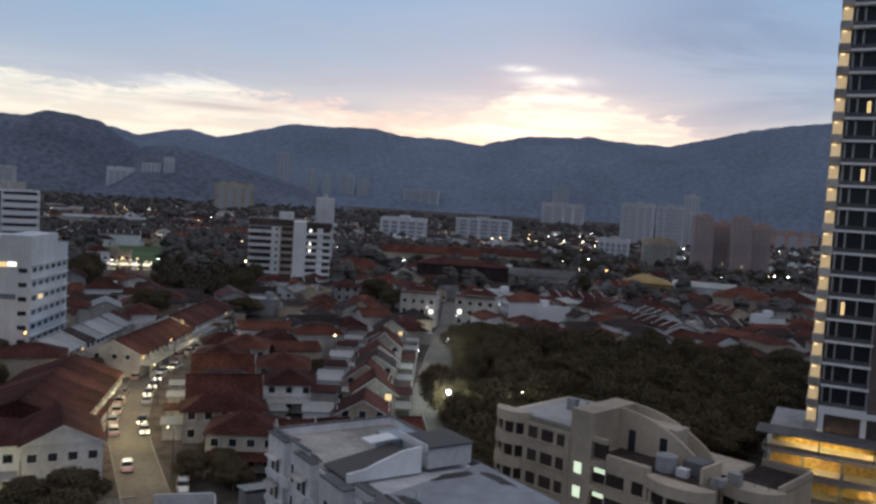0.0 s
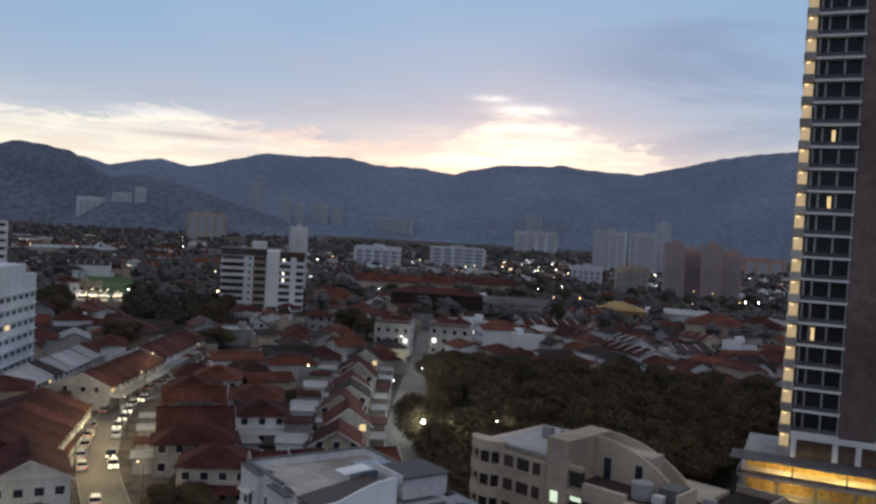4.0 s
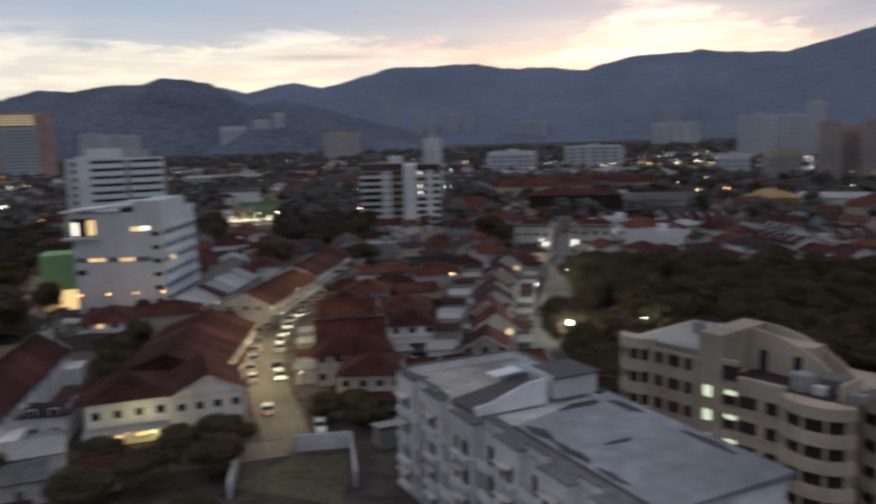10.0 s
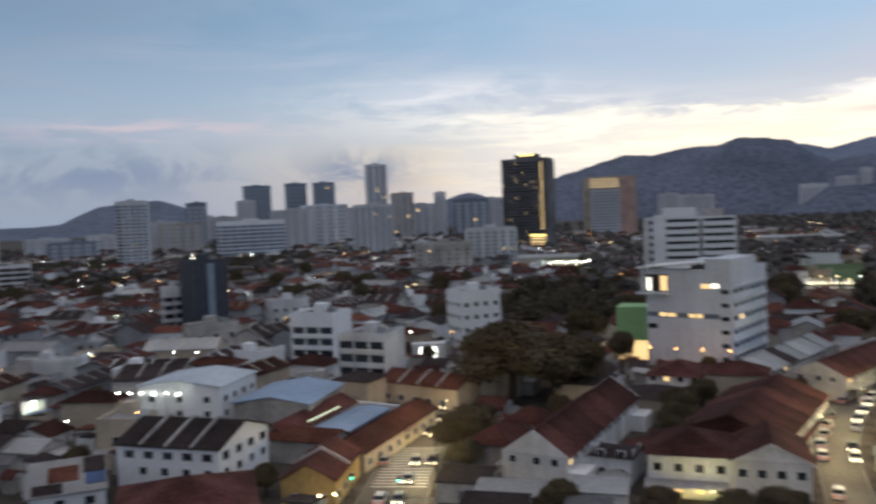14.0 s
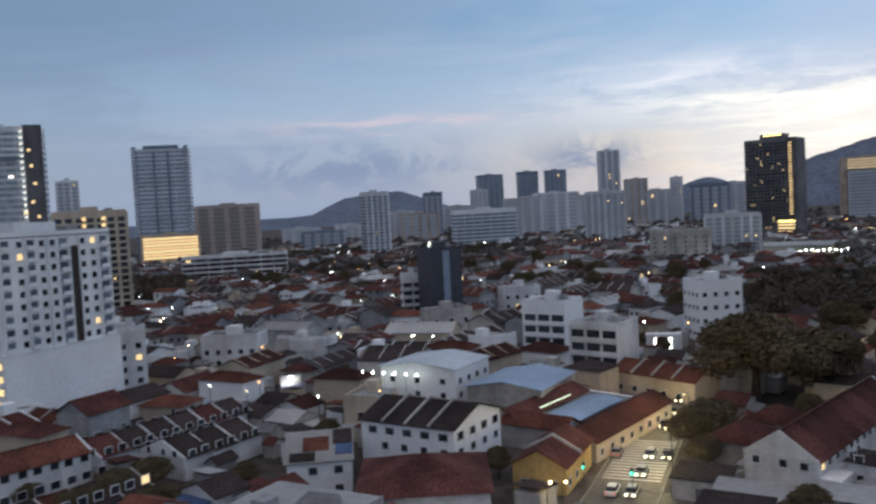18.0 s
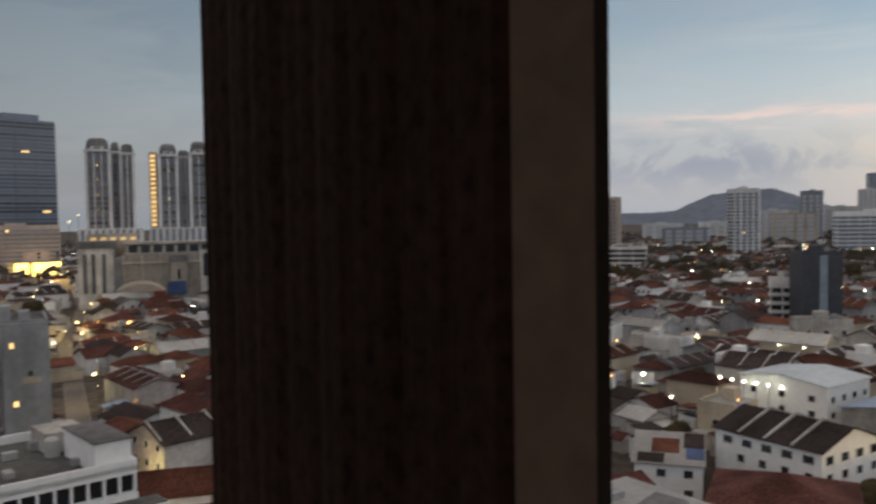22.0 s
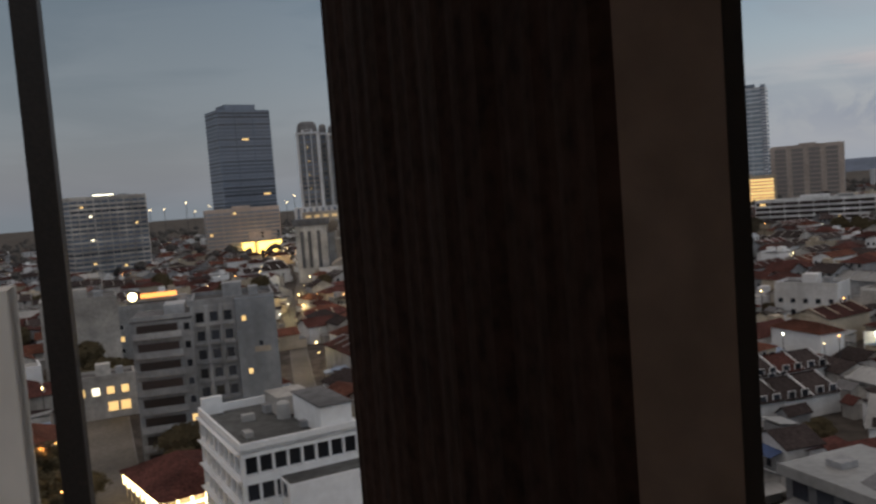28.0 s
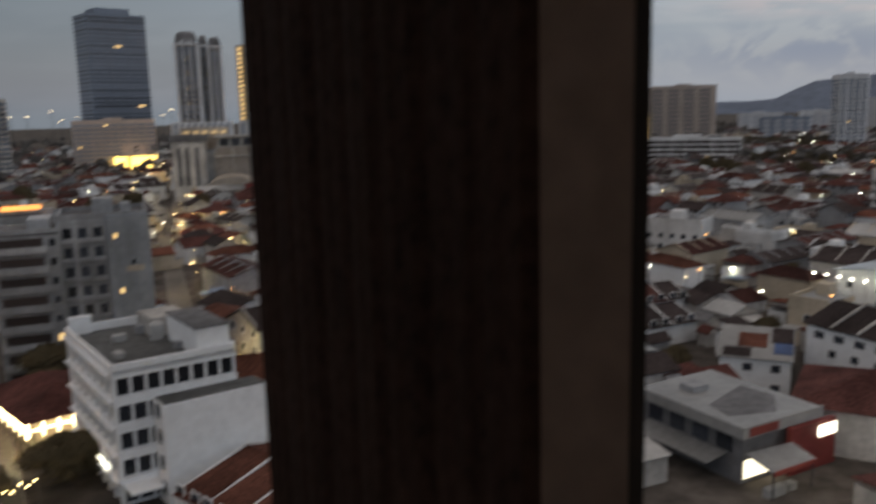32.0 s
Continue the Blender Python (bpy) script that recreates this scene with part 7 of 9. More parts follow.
# walled lot at the end of the street
lot = thing("lot_wall", -33, 104, 0, 16, "white rendered garden wall round a grassy lot", "wall")
part("back_wall", Mesh().box(-1.5, 6.2, 5.0, 5.25, 0, 2.4), WHITE, lot)
part("side_wall", Mesh().box(6.21, 6.45, -9, 5.25, 0, 2.2), WHITE, lot)
part("side_wall", Mesh().box(-9.5, -9.25, -9, 1.5, 0, 2.2), WHITE, lot)
taken.append((-31, 102, 9))
taken.append((-29, 114, 11))
taken.append((-42, 112, 7))
sheet("lot_grass", LOTGRASS, "rough grass inside the walled lot", "grass", [(-41, 96), (-25, 92), (-28, 108), (-36, 106)], 0.04)
for (x, y), w, d, h, wl2, rf in (((-70, 99.5), 8, 5, 2.8, WHITE, METAL), ((-79, 90), 10, 5, 3.0, OFFWHITE, METAL), ((-66, 91), 6, 5, 3.0, OFFWHITE, FLAT), ((-76, 83), 9, 6, 3.4, OFFWHITE, TILE_B), ((-58, 95), 5, 4, 2.6, OFFWHITE, TILE), ((-88, 90), 8, 6, 3.2, OFFWHITE, TILE_B)):
    o = thing("garden_shed", x, y, 0, 30, "low pale shed with a lean-to roof", "shed", "sheds", clear=5)
    part("wall", Mesh().box(-w / 2, w / 2, -d / 2, d / 2, 0, h), wl2, o)
    part("roof", Mesh().solid([(-w / 2 - 0.3, -d / 2 - 0.3, h), (w / 2 + 0.3, -d / 2 - 0.3, h), (w / 2 + 0.3, d / 2 + 0.3, h + 0.7), (-w / 2 - 0.3, d / 2 + 0.3, h + 0.7)], [(-w / 2 - 0.3, -d / 2 - 0.3, h + 0.15), (w / 2 + 0.3, -d / 2 - 0.3, h + 0.15), (w / 2 + 0.3, d / 2 + 0.3, h + 0.85), (-w / 2 - 0.3, d / 2 + 0.3, h + 0.85)]), rf, o)
    part("door", Mesh().box(-0.5, 0.5, -d / 2 - 0.06, -d / 2 - 0.01, 0, 2.0), DARKWALL, o)
cp = thing("lit_carport", -61, 108.5, 0, 30, "carport flooded by a yellow lamp beside the white house", "carport", clear=3)
part("roof", Mesh().box(-6, 6, -2, 2, 2.7, 2.9), FLAT_L, cp)
for sx in (-5.7, 5.5):
    part("post", Mesh().box(sx, sx + 0.2, -1.8, -1.6, 0, 2.69), WHITE, cp)
part("lamp", Mesh().ball(3.5, -1.2, 2.4, 0.18), LAMPHOT, cp)
lamp(-57, 106.0, 2.6, 700, (1.0, 0.78, 0.35))

# houses and shops left of the market road
def big_roof(name, c, rz, w, d, eave, rise, wall, roof, label, category="building", windows=0, hip=False, ribs=0):
    ob = thing(name, c[0], c[1], 0, rz, label, category, clear=math.hypot(w, d) / 2)
    part("wall", Mesh().box(-w / 2, w / 2, -d / 2, d / 2, 0, eave), wall, ob)
    if hip:
        part("roof", Mesh().hip_roof(w, d, eave + 0.01, rise), roof, ob)
    else:
        for end in (0, 1):
            part("gable", Mesh().gable_walls(w, d, eave, rise - 0.05, ends=(end,)), wall, ob)
        part("roof", Mesh().gable_roof(w, d, eave, rise, 0.5), roof, ob)
        for i in range(ribs):
            y = -d / 2 + (i + 1) * d / (ribs + 1)
            s = rise / (w / 2)
            part("party_ridge", Mesh().solid([(-w / 2 - 0.4, y - 0.18, eave - 0.3), (w / 2 + 0.4, y - 0.18, eave - 0.3), (w / 2 + 0.4, y - 0.18, eave + 0.35), (0, y - 0.18, eave + rise + 0.6), (-w / 2 - 0.4, y - 0.18, eave + 0.35)], [(-w / 2 - 0.4, y + 0.18, eave - 0.3), (w / 2 + 0.4, y + 0.18, eave - 0.3), (w / 2 + 0.4, y + 0.18, eave + 0.35), (0, y + 0.18, eave + rise + 0.6), (-w / 2 - 0.4, y + 0.18, eave + 0.35)]), OFFWHITE, ob, "pale raised party wall")
    fl = max(1, int(eave / 3.0))
    for i in range(fl):
        for j in range(windows):
            window(ob, -w / 2 + (j + 0.5) * w / max(windows, 1), -d / 2, 0.9 + 3.0 * i, 0, 1.3, 1.2)
        for j in range(max(0, int(d / 4)) if windows else 0):
            for sx, a in ((-1, -90), (1, 90)):
                window(ob, sx * w / 2, -d / 2 + 2 + j * 4, 0.9 + 3.0 * i, a, 1.3, 1.2)
    return ob


# three-storey white building under a black roof with party walls: ridge along its length
wk = big_roof("white_walkup", (-128, 66), -61.5 + 180, 15.5, 19, 8.6, 2.6, FRESH, TILE_B, "white three-storey walk-up with a black tiled roof", "building", 4, ribs=3)
for x in (-5.8, -1.9, 1.9, 5.8):
    window(wk, x, -9.5, 6.5, 0, 1.8, 1.3)
for y in (-7.4, -3.8, -0.2, 3.4, 7.0):
    for sx, a in ((-1, -90), (1, 90)):
        window(wk, sx * 7.75, y, 6.5, a, 1.8, 1.2)
big_roof("market_hall", (-146, 97.5), 32, 16.5, 19, 7.4, 1.3, OFFWHITE, METAL_B, "market hall with a blue-grey metal roof", "hall")
mk = big_roof("market_office", (-164.5, 86.5), 32, 19, 16, 10.2, 1.2, FRESH, PALEROOF, "white hall with a pale blue low metal roof and floodlit canopy", "hall", 3)
for k in range(6):
    sp = thing("floodlight", -170 + k * 2.4, 71.0 + k * 1.5, 0, 32, "white floodlight on a slim post", "floodlight", "floodlights on the canopy")
    part("pole", Mesh().tube([(0, 0, 0), (0, 0, 9)], [0.07, 0.05]), POLE, sp)
    part("lamp_head", Mesh().ball(0, 0, 9.2, 0.2), LAMPWHITE, sp)
for k in (0.5, 2.5, 4.5):
    lamp(-170.4 + k * 2.4, 71.4 + k * 1.5, 8.6, 22, (0.9, 1.0, 0.85))
big_roof("red_roofed_market", (-120, 101), 24, 8, 33, 3.6, 1.8, CREAM, TILE, "long low market row under red tiles", "market", 2)
big_roof("red_roofed_market", (-135.5, 94.5), 24, 7, 27, 4.6, 1.7, OFFWHITE, TILE, "long low market row under red tiles", "market")
big_roof("red_roofed_market", (-124, 86.2), 114, 6, 13, 4.4, 1.6, OFFWHITE, TILE_O, "short market row under red tiles", "market")
big_roof("covered_yard", (-128, 99.5), 24, 7, 18, 4.2, 0.5, OFFWHITE, METAL_B, "low court roofed with pale metal sheets", "hall")
sl = thing("strip_lamp", -132.3, 96.0, 0, 24, "long strip lamp glowing along the market court", "lamp")
part("post", Mesh().box(-0.06, 0.06, -6, -5.88, 0, 5.2), POLE, sl)
part("tube", Mesh().box(-0.12, 0.12, -6, 6, 5.21, 5.4), STAIRLIT, sl)
fw = thing("boundary_wall", -133, 113.4, 0, 14, "pale lamplit boundary wall beyond the market", "wall")
part("wall", Mesh().box(-10.5, 10.5, -0.15, 0.15, 0, 3.6), FRESH, fw)
part("coping", Mesh().box(-10.6, 10.6, -0.4, 0.4, 3.61, 3.75), FRESH, fw)
big_roof("yellow_house", (-108.2, 77.6), 37, 8.5, 15.5, 4.4, 2.3, OCHRE, TILE, "ochre painted house with a dark gable roof", "house", 2, ribs=1)
big_roof("brown_roofed_hall", (-106, 53), 62, 18, 18, 6.0, 3.2, OFFWHITE, TILE, "low hall under a broad brown hipped roof", "hall", hip=True)
gs = thing("flat_roofed_shop", -102.0, 32.3, 0, 121, "flat grey-roofed shop with a red front and lit signs", "shop", clear=13)
part("wall", Mesh().box(-6.0, 6.0, -8.0, 8.4, 0, 6.6), DARKWALL, gs)
part("roof", Mesh().box(-6.9, 6.9, -8.8, 8.8, 6.9, 7.2), METAL, gs, "weathered grey roof deck")
part("fascia", Mesh().box(-7.0, -6.91, -8.9, 8.8, 6.0, 7.4), FLAT_L, gs)
part("fascia", Mesh().box(-7.0, 6.9, -9.0, -8.81, 6.0, 7.4), FLAT_L, gs)
part("sign_board", Mesh().box(-6.0, -1.2, -9.12, -9.01, 6.2, 7.2), RED, gs, "dull red signboard")
part("red_front", Mesh().box(0.5, 8.6, -9.6, -8.85, 0, 5.9), RED, gs, "red shop front")
part("sign_light", Mesh().box(5.4, 8.4, -9.85, -9.61, 4.0, 5.3), SHOWLIGHT, gs, "white lit signboard")
part("canopy", Mesh().solid([(-6.6, -13.0, 3.3), (0.6, -13.0, 3.3), (0.6, -9.62, 4.2), (-6.6, -9.02, 4.2)], [(-6.6, -13.0, 3.45), (0.6, -13.0, 3.45), (0.6, -9.62, 4.35), (-6.6, -9.02, 4.35)]), METAL, gs, "pale metal canopy")
part("canopy_edge", Mesh().box(-6.6, 0.6, -13.2, -13.01, 3.1, 3.6), RED, gs)
for x in (-6.3, 0.3):
    part("canopy_post", Mesh().box(x - 0.08, x + 0.08, -12.8, -12.64, 0, 3.3), POLE, gs)
part("shop_window", Mesh().box(-5.6, -0.2, -8.12, -8.01, 0.6, 2.8), LIT_W, gs, "lit shop window")
part("shop_goods", Mesh().box(-6.4, -3.6, -12.4, -11.4, 0, 1.1).box(-2.8, -1.6, -12.2, -11.3, 0, 0.9), FLAT_L, gs, "pale racks of goods")
for k in range(4):
    part("side_window", Mesh().box(-6.1, -6.01, -6.6 + k * 3.8, -4.2 + k * 3.8, 3.4, 5.4), PANE, gs)
part("side_lean_to", Mesh().solid([(-9.6, -6, 2.6), (-6.02, -6, 3.2), (-6.02, 7, 3.2), (-9.6, 7, 2.6)], [(-9.6, -6, 2.75), (-6.02, -6, 3.35), (-6.02, 7, 3.35), (-9.6, 7, 2.75)]), METAL, gs)
part("roof_hatch", Mesh().box(-2.5, 0.2, 3, 5.4, 7.21, 8.0), GREYWALL, gs)
part("roof_stain", Mesh().prism([(-5, -5), (1, -7), (5.5, -3), (5, 2), (0.5, 0.5), (-4, -1)], 7.204, 7.22), FLAT, gs, "dark ponding stain")
lamp(-86, 38, 4, 60, (1.0, 0.9, 0.7))
fl = thing("floodlit_yard_wall", -197, 63, 0, 72, "yard wall flooded with bright yellow-white light", "wall", clear=4)
part("wall", Mesh().box(-2.6, 2.6, 0, 0.3, 0, 5.4), WHITE, fl)
part("lamp_head", Mesh().ball(0, -2.5, 5.5, 0.3), LAMPWHITE, fl)
part("pole", Mesh().tube([(0, -2.5, 0), (0, -2.5, 5.2)], [0.08, 0.06]), POLE, fl)
lamp(-195.2, 62.4, 3.2, 1900, (1.0, 0.95, 0.7))
hr = big_roof("white_shophouse", (-130, 46), 158, 17, 10, 6.0, 2.6, FRESH, FLAT_L, "white shophouse with a pale roof patched in red, black and blue", "shophouse", 3)
slope = lambda x: 6.0 + 2.6 * (1 - abs(x) / 8.5) + 0.19
for nm, x0, x1, y0, y1, mt in (("red_patch", -6.0, -2.2, -1.6, 2.6, TILE_O), ("dark_patch", -8.7, -6.4, 0.6, 4.6, TILE_B), ("dark_patch", -0.4, -4.4, -5.3, -2.2, TILE_B), ("blue_patch", -4.6, -7.4, -5.3, -2.6, BLUE)):
    a, b = min(x0, x1), max(x0, x1)
    part(nm, Mesh().solid([(a, y0, slope(a)), (b, y0, slope(b)), (b, y1, slope(b)), (a, y1, slope(a))], [(a, y0, slope(a) + 0.12), (b, y0, slope(b) + 0.12), (b, y1, slope(b) + 0.12), (a, y1, slope(a) + 0.12)]), mt, hr)
# shophouse rows by the condominium
terrace(-148.5, -18, 21, 6, 5.2, 10, 5.5, 2.1, roof=TILE_O, wall=WHITE, side=1, porch=0, party=False, group="orange-roofed shophouses", label="white shophouse under a continuous orange tiled roof")
terrace(-161, 12, 28, 6, 6.0, 11, 3.8, 2.2, roof=TILE_B, wall=WHITE, side=1, porch=0, group="shophouses by the condominium", label="white shophouse with a dark roof between raised party walls")
terrace(-123, -16, 28, 7, 5.4, 11, 3.2, 1.8, roof=TILE_B, wall=OFFWHITE, side=1, porch=0, group="shophouses by the condominium", label="low shophouse with dark roof between pale party walls")
terrace(-150, 24, 28, 3, 6.0, 12, 4.0, 2.2, roof=TILE_B, wall=WHITE, side=1, porch=0, group="shophouses by the condominium")
big_roof("floodlit_house", (-103, -22), 20, 8, 10, 6.5, 2.4, CREAM, TILE, "floodlit cream house with a red roof", "house", 2)
lamp(-100, -29, 5, 900, (1.0, 0.75, 0.4))
terrace(-90.0, -26.2, -38.5, 3, 5.0, 19.0, 4.0, 2.0, roof=TILE_O, wall=WHITE, side=1, porch=0, group="orange-roofed shophouses", label="low white shophouse with an orange-red roof between party walls")
big_roof("gabled_house", (-122, -31.5), 12, 8, 11, 5.2, 2.6, FRESH, TILE_O, "white gabled house with an orange-red roof", "house", 2)
fb = thing("flat_roofed_house", -76.5, -13.5, 0, 51.5, "small white house with a dark flat roof", "house", clear=4)
part("wall", Mesh().box(-3, 3, -3.4, 3.4, 0, 5.4), WHITE, fb)
part("roof", Mesh().box(-2.7, 2.7, -3.1, 3.1, 5.41, 5.6), DARKWALL, fb)
part("parapet", Mesh().box(-3, 3, -3.4, -3.11, 5.41, 6.0).box(-3, 3, 3.11, 3.4, 5.41, 6.0).box(-3, -2.71, -3.1, 3.1, 5.41, 6.0).box(2.71, 3, -3.1, 3.1, 5.41, 6.0), WHITE, fb)
for y in (-1.4, 1.4):
    window(fb, -3, y, 2.6, -90, 1.0, 1.3)
street_pole = thing("street_lamp", -88.5, -33.0, 0, 60, "slim street lamp burning warm beside the white office", "street lamp", "street lamps")
part("pole", Mesh().tube([(0, 0, 0), (0, 0, 6.4)], [0.09, 0.06]), POLE, street_pole)
part("lamp_head", Mesh().ball(0, -0.2, 6.6, 0.2), LAMPHOT, street_pole)
lamp(-87.9, -33.2, 6.2, 45, (1.0, 0.7, 0.34))

# low roofs and yards in front of the party-walled rows
rng = random.Random(14)
for x, y, w, d, h, rf, wl2 in ((-108, -2, 9, 8, 3.6, TILE, OFFWHITE), (-117, 8, 10, 7, 4.0, TILE_B, WHITE), (-106, 8, 7, 9, 3.4, TILE_B, OFFWHITE), (-121, 17, 8, 7, 4.4, TILE_O, WHITE), (-113, 19, 7, 6, 3.4, METAL, OFFWHITE), (-99, 10, 7, 8, 3.2, TILE, OFFWHITE), (-103, -10, 8, 6, 3.2, TILE_B, OFFWHITE), (-124, 27, 8, 6, 4.6, TILE_B, WHITE), (-118, 34, 7, 8, 4.2, TILE, WHITE), (-113, 28, 6, 6, 3.4, FLAT, OFFWHITE), (-94, 3, 8, 7, 3.2, TILE_B, OFFWHITE), (-186, 56.5, 8, 7, 2.4, TILE_B, OFFWHITE), (-177, 58, 9, 7, 2.6, TILE, WHITE), (-174, 49, 8, 8, 3.0, TILE_B, OFFWHITE), (-165, 53, 8, 7, 2.8, METAL, OFFWHITE), (-163, 157, 8, 7, 2.4, TILE_B, OFFWHITE), (-156, 147, 9, 7, 2.6, TILE, OFFWHITE), (-148, 146, 7, 6, 2.4, FLAT, WHITE), (-118, 130, 8, 6, 2.6, TILE, OFFWHITE)):
    o = thing("shop_back", x, y, 0, 28 + rng.choice((0, 90)) + rng.uniform(-5, 5), "low rear building with a worn pitched roof", "outbuilding", "low rear buildings", clear=5)
    part("wall", Mesh().box(-w / 2, w / 2, -d / 2, d / 2, 0, h), wl2, o)
    for end in (0, 1):
        part("gable", Mesh().gable_walls(w, d, h, 1.5, ends=(end,)), wl2, o)
    part("roof", Mesh().gable_roof(w, d, h, 1.6, 0.35), rf, o)
    part("awning", Mesh().solid([(-w / 2 + 0.5, -d / 2 - 2.2, h - 1.2), (w / 2 - 0.8, -d / 2 - 2.2, h - 1.2), (w / 2 - 0.8, -d / 2 - 0.01, h - 0.6), (-w / 2 + 0.5, -d / 2 - 0.01, h - 0.6)], [(-w / 2 + 0.5, -d / 2 - 2.2, h - 1.1), (w / 2 - 0.8, -d / 2 - 2.2, h - 1.1), (w / 2 - 0.8, -d / 2 - 0.01, h - 0.5), (-w / 2 + 0.5, -d / 2 - 0.01, h - 0.5)]), rng.choice((METAL, FLAT_L, BLUE, TILE_O)), o)
    window(o, 0, -d / 2, 1.0, 0, 1.2, 1.2)

# restaurant strung with lights at the corner
rs = thing("restaurant", -102.5, -59.0, 0, -134.2, "low red-roofed corner restaurant outlined with bright lights", "restaurant", clear=10)
part("wall", Mesh().box(1.2, 18.6, -12, -1.2, 0, 4.3), CREAM, rs)
part("roof", Mesh().hip_roof(19.4, 13, 4.31, 3.0), TILE, rs, at=pose(9.9, -6.4, 0))
for n, (x0, y0, x1, y1) in enumerate(((0, 0, 19.5, 0), (0, -0.1, 0, -9))):
    part("light_strip", Mesh().box(min(x0, x1) - 0.06, max(x0, x1) + 0.06, min(y0, y1) - 0.06, max(y0, y1) + 0.06, 3.1, 3.32), LAMPSOFT, rs, "glowing strip along the eaves")
    for k in range(9 if n == 0 else 5):
        q = k / (8 if n == 0 else 4.4)
        px_, py_ = x0 + (x1 - x0) * q, y0 + (y1 - y0) * q
        part("light_post", Mesh().box(px_ - 0.1, px_ + 0.1, py_ + 0.08, py_ + 0.26, 2.2, 4.4), LAMPSOFT, rs, "glowing upright tube")
        part("post", Mesh().box(px_ - 0.08, px_ + 0.08, py_ - 0.2, py_ - 0.07, 0, 4.3), CREAM, rs)
lamp(-100.6, -60.2, 2.6, 420, (1.0, 0.8, 0.45))
fs = thing("festoon_lights", -79.8, -54.0, 0, 116, "string of small yellow bulbs between two posts", "lamp")
for x in (0, 7.4):
    part("post", Mesh().tube([(x, 0, 0), (x, 0, 5.9)], [0.06, 0.05]), POLE, fs)
for k in range(10):
    x = 0.25 + k * 0.77
    part("bulb", Mesh().ball(x, 0.5 * math.sin(k * 2.1), 5.6 - 0.9 * math.sin(math.pi * x / 7.4) + 0.25 * math.cos(k * 2.6), 0.12), LAMPHOT, fs)
lamp(-80.5, -49.5, 3.6, 240, (1.0, 0.66, 0.28))

# ---- white mid-rise blocks between ----
cube = block("white_cube_flats", 43.4, 262, 17.5, 17.8, turn=24, ratio=0.9, wall=FRESH, fh=4.0, bays=4, size=(1.3, 1.3), label="white four-storey block with punched windows", near=True, lit=0)
block("grey_walkup", 53.9, 232, 17, 16.4, turn=-30, ratio=0.8, wall=FRESH, style="band", fh=3.3, bays=3, label="pale walk-up flats with open balconies", lit=0, sides=False)
block("grey_walkup", 50.5, 200, 16.5, 14.2, turn=-30, ratio=0.8, wall=WHITE, style="band", fh=3.3, bays=3, label="weathered walk-up flats with a white flank", lit=0, sides=False)
block("white_walkup_flats", 56.2, 322, 17, 12, turn=15, wall=WHITE, fh=3.4, bays=4, label="small white rendered block of flats", lit=0.02)
block("beige_warehouse", 61.3, 276, 18, 10, turn=20, wall=OFFWHITE, fh=4.4, bays=3, label="plain pale rendered warehouse", lit=0)
block("white_midrise", 75.8, 252, 20, 9.5, turn=-20, wall=WHITE, fh=3.2, bays=5, label="white low flats with rows of windows", lit=0.03)
block("white_stack", 63.6, 330, 9, 19, turn=10, wall=WHITE, style="band", fh=3.2, bays=2, label="slim white block with stacked balconies", lit=0)
sg = thing("lit_shed", *off_ground(46.6, 246), 0, 46, "small shed flooded with white light", "shed", clear=6)
part("wall", Mesh().box(-5, 5, 0, 4, 0, 5), WHITE, sg)
part("light_panel", Mesh().box(-2.8, 2.2, -0.06, -0.01, 0.8, 4.0), SHOWLIGHT, sg)
ys = big_roof("yellow_shophouses", (-139, 131.5), -81, 9.5, 22, 5.0, 2.2, CREAM, TILE_O, "cream lamplit shophouses under a red tiled roof", "shophouse", 2, ribs=3)
lamp(-131, 121.5, 4.5, 350, (1.0, 0.7, 0.3))
for az, dist, sw, h, wall, roof, lab in ((1.0, 285, 14, 13.6, OFFWHITE, TILE, "white three-storey house with a red roof"), (-3.0, 288, 16, 13, OFFWHITE, TILE, "white three-storey house with a red roof")):
    o = block("white_villa", az, dist, sw, h - 2.5, turn=-12, wall=wall, fh=3.3, bays=4, label=lab, lit=0.03)
    part("pitched_roof", Mesh().hip_roof(sw * 0.85, sw * 0.55, h - 2.2, 3.2, 0.6), roof, o)
for az, dist, w, d, eave, rise, wall, roof, lab, rz in ((5.3, 405, 28, 22, 7, 6.5, OFFWHITE, TILE_O, "pale hall under a broad orange-red roof", 10), (-1.8, 425, 46, 18, 12, 3.0, TILE_B, TILE, "dark long hall with a red roof", -3), (-14.2, 452, 26, 22, 8, 4.0, OCHRE, OCHRE, "ochre hall with a broad ochre roof", -12), (-7.3, 440, 34, 20, 8, 3, OFFWHITE, FLAT, "grey low warehouse with flat roof", -8), (-20.5, 400, 26, 20, 9, 4.5, CREAM, TILE_O, "cream villa with an orange tiled roof", -20), (-18.0, 440, 30, 18, 9, 2, WHITE, METAL, "white hall with a metal roof", -18), (-23.2, 405, 22, 18, 9, 4.5, OFFWHITE, TILE, "villa with a red tiled roof", -22), (0.5, 520, 60, 16, 11, 4, CREAM, TILE_O, "long cream school block with a red roof", 4), (-5, 560, 40, 16, 10, 4, CREAM, TILE, "cream building with a red roof", -4), (12.6, 650, 46, 20, 10, 3, OFFWHITE, TILE_O, "low hall with a reddish roof", 12), (22, 820, 70, 24, 9, 2, OFFWHITE, METAL, "long low depot with a metal roof", 20), (37.2, 600, 60, 24, 9, 2, OFFWHITE, METAL, "depot with a floodlit metal roof", 36)):
    big_roof("hall", off_ground(az, dist), rz + 90 if w > d else rz, d if w > d else w, w if w > d else d, eave, rise, wall, roof, lab, "hall", hip=az in (5.3, -1.8, -14.2, -20.5, -23.2))

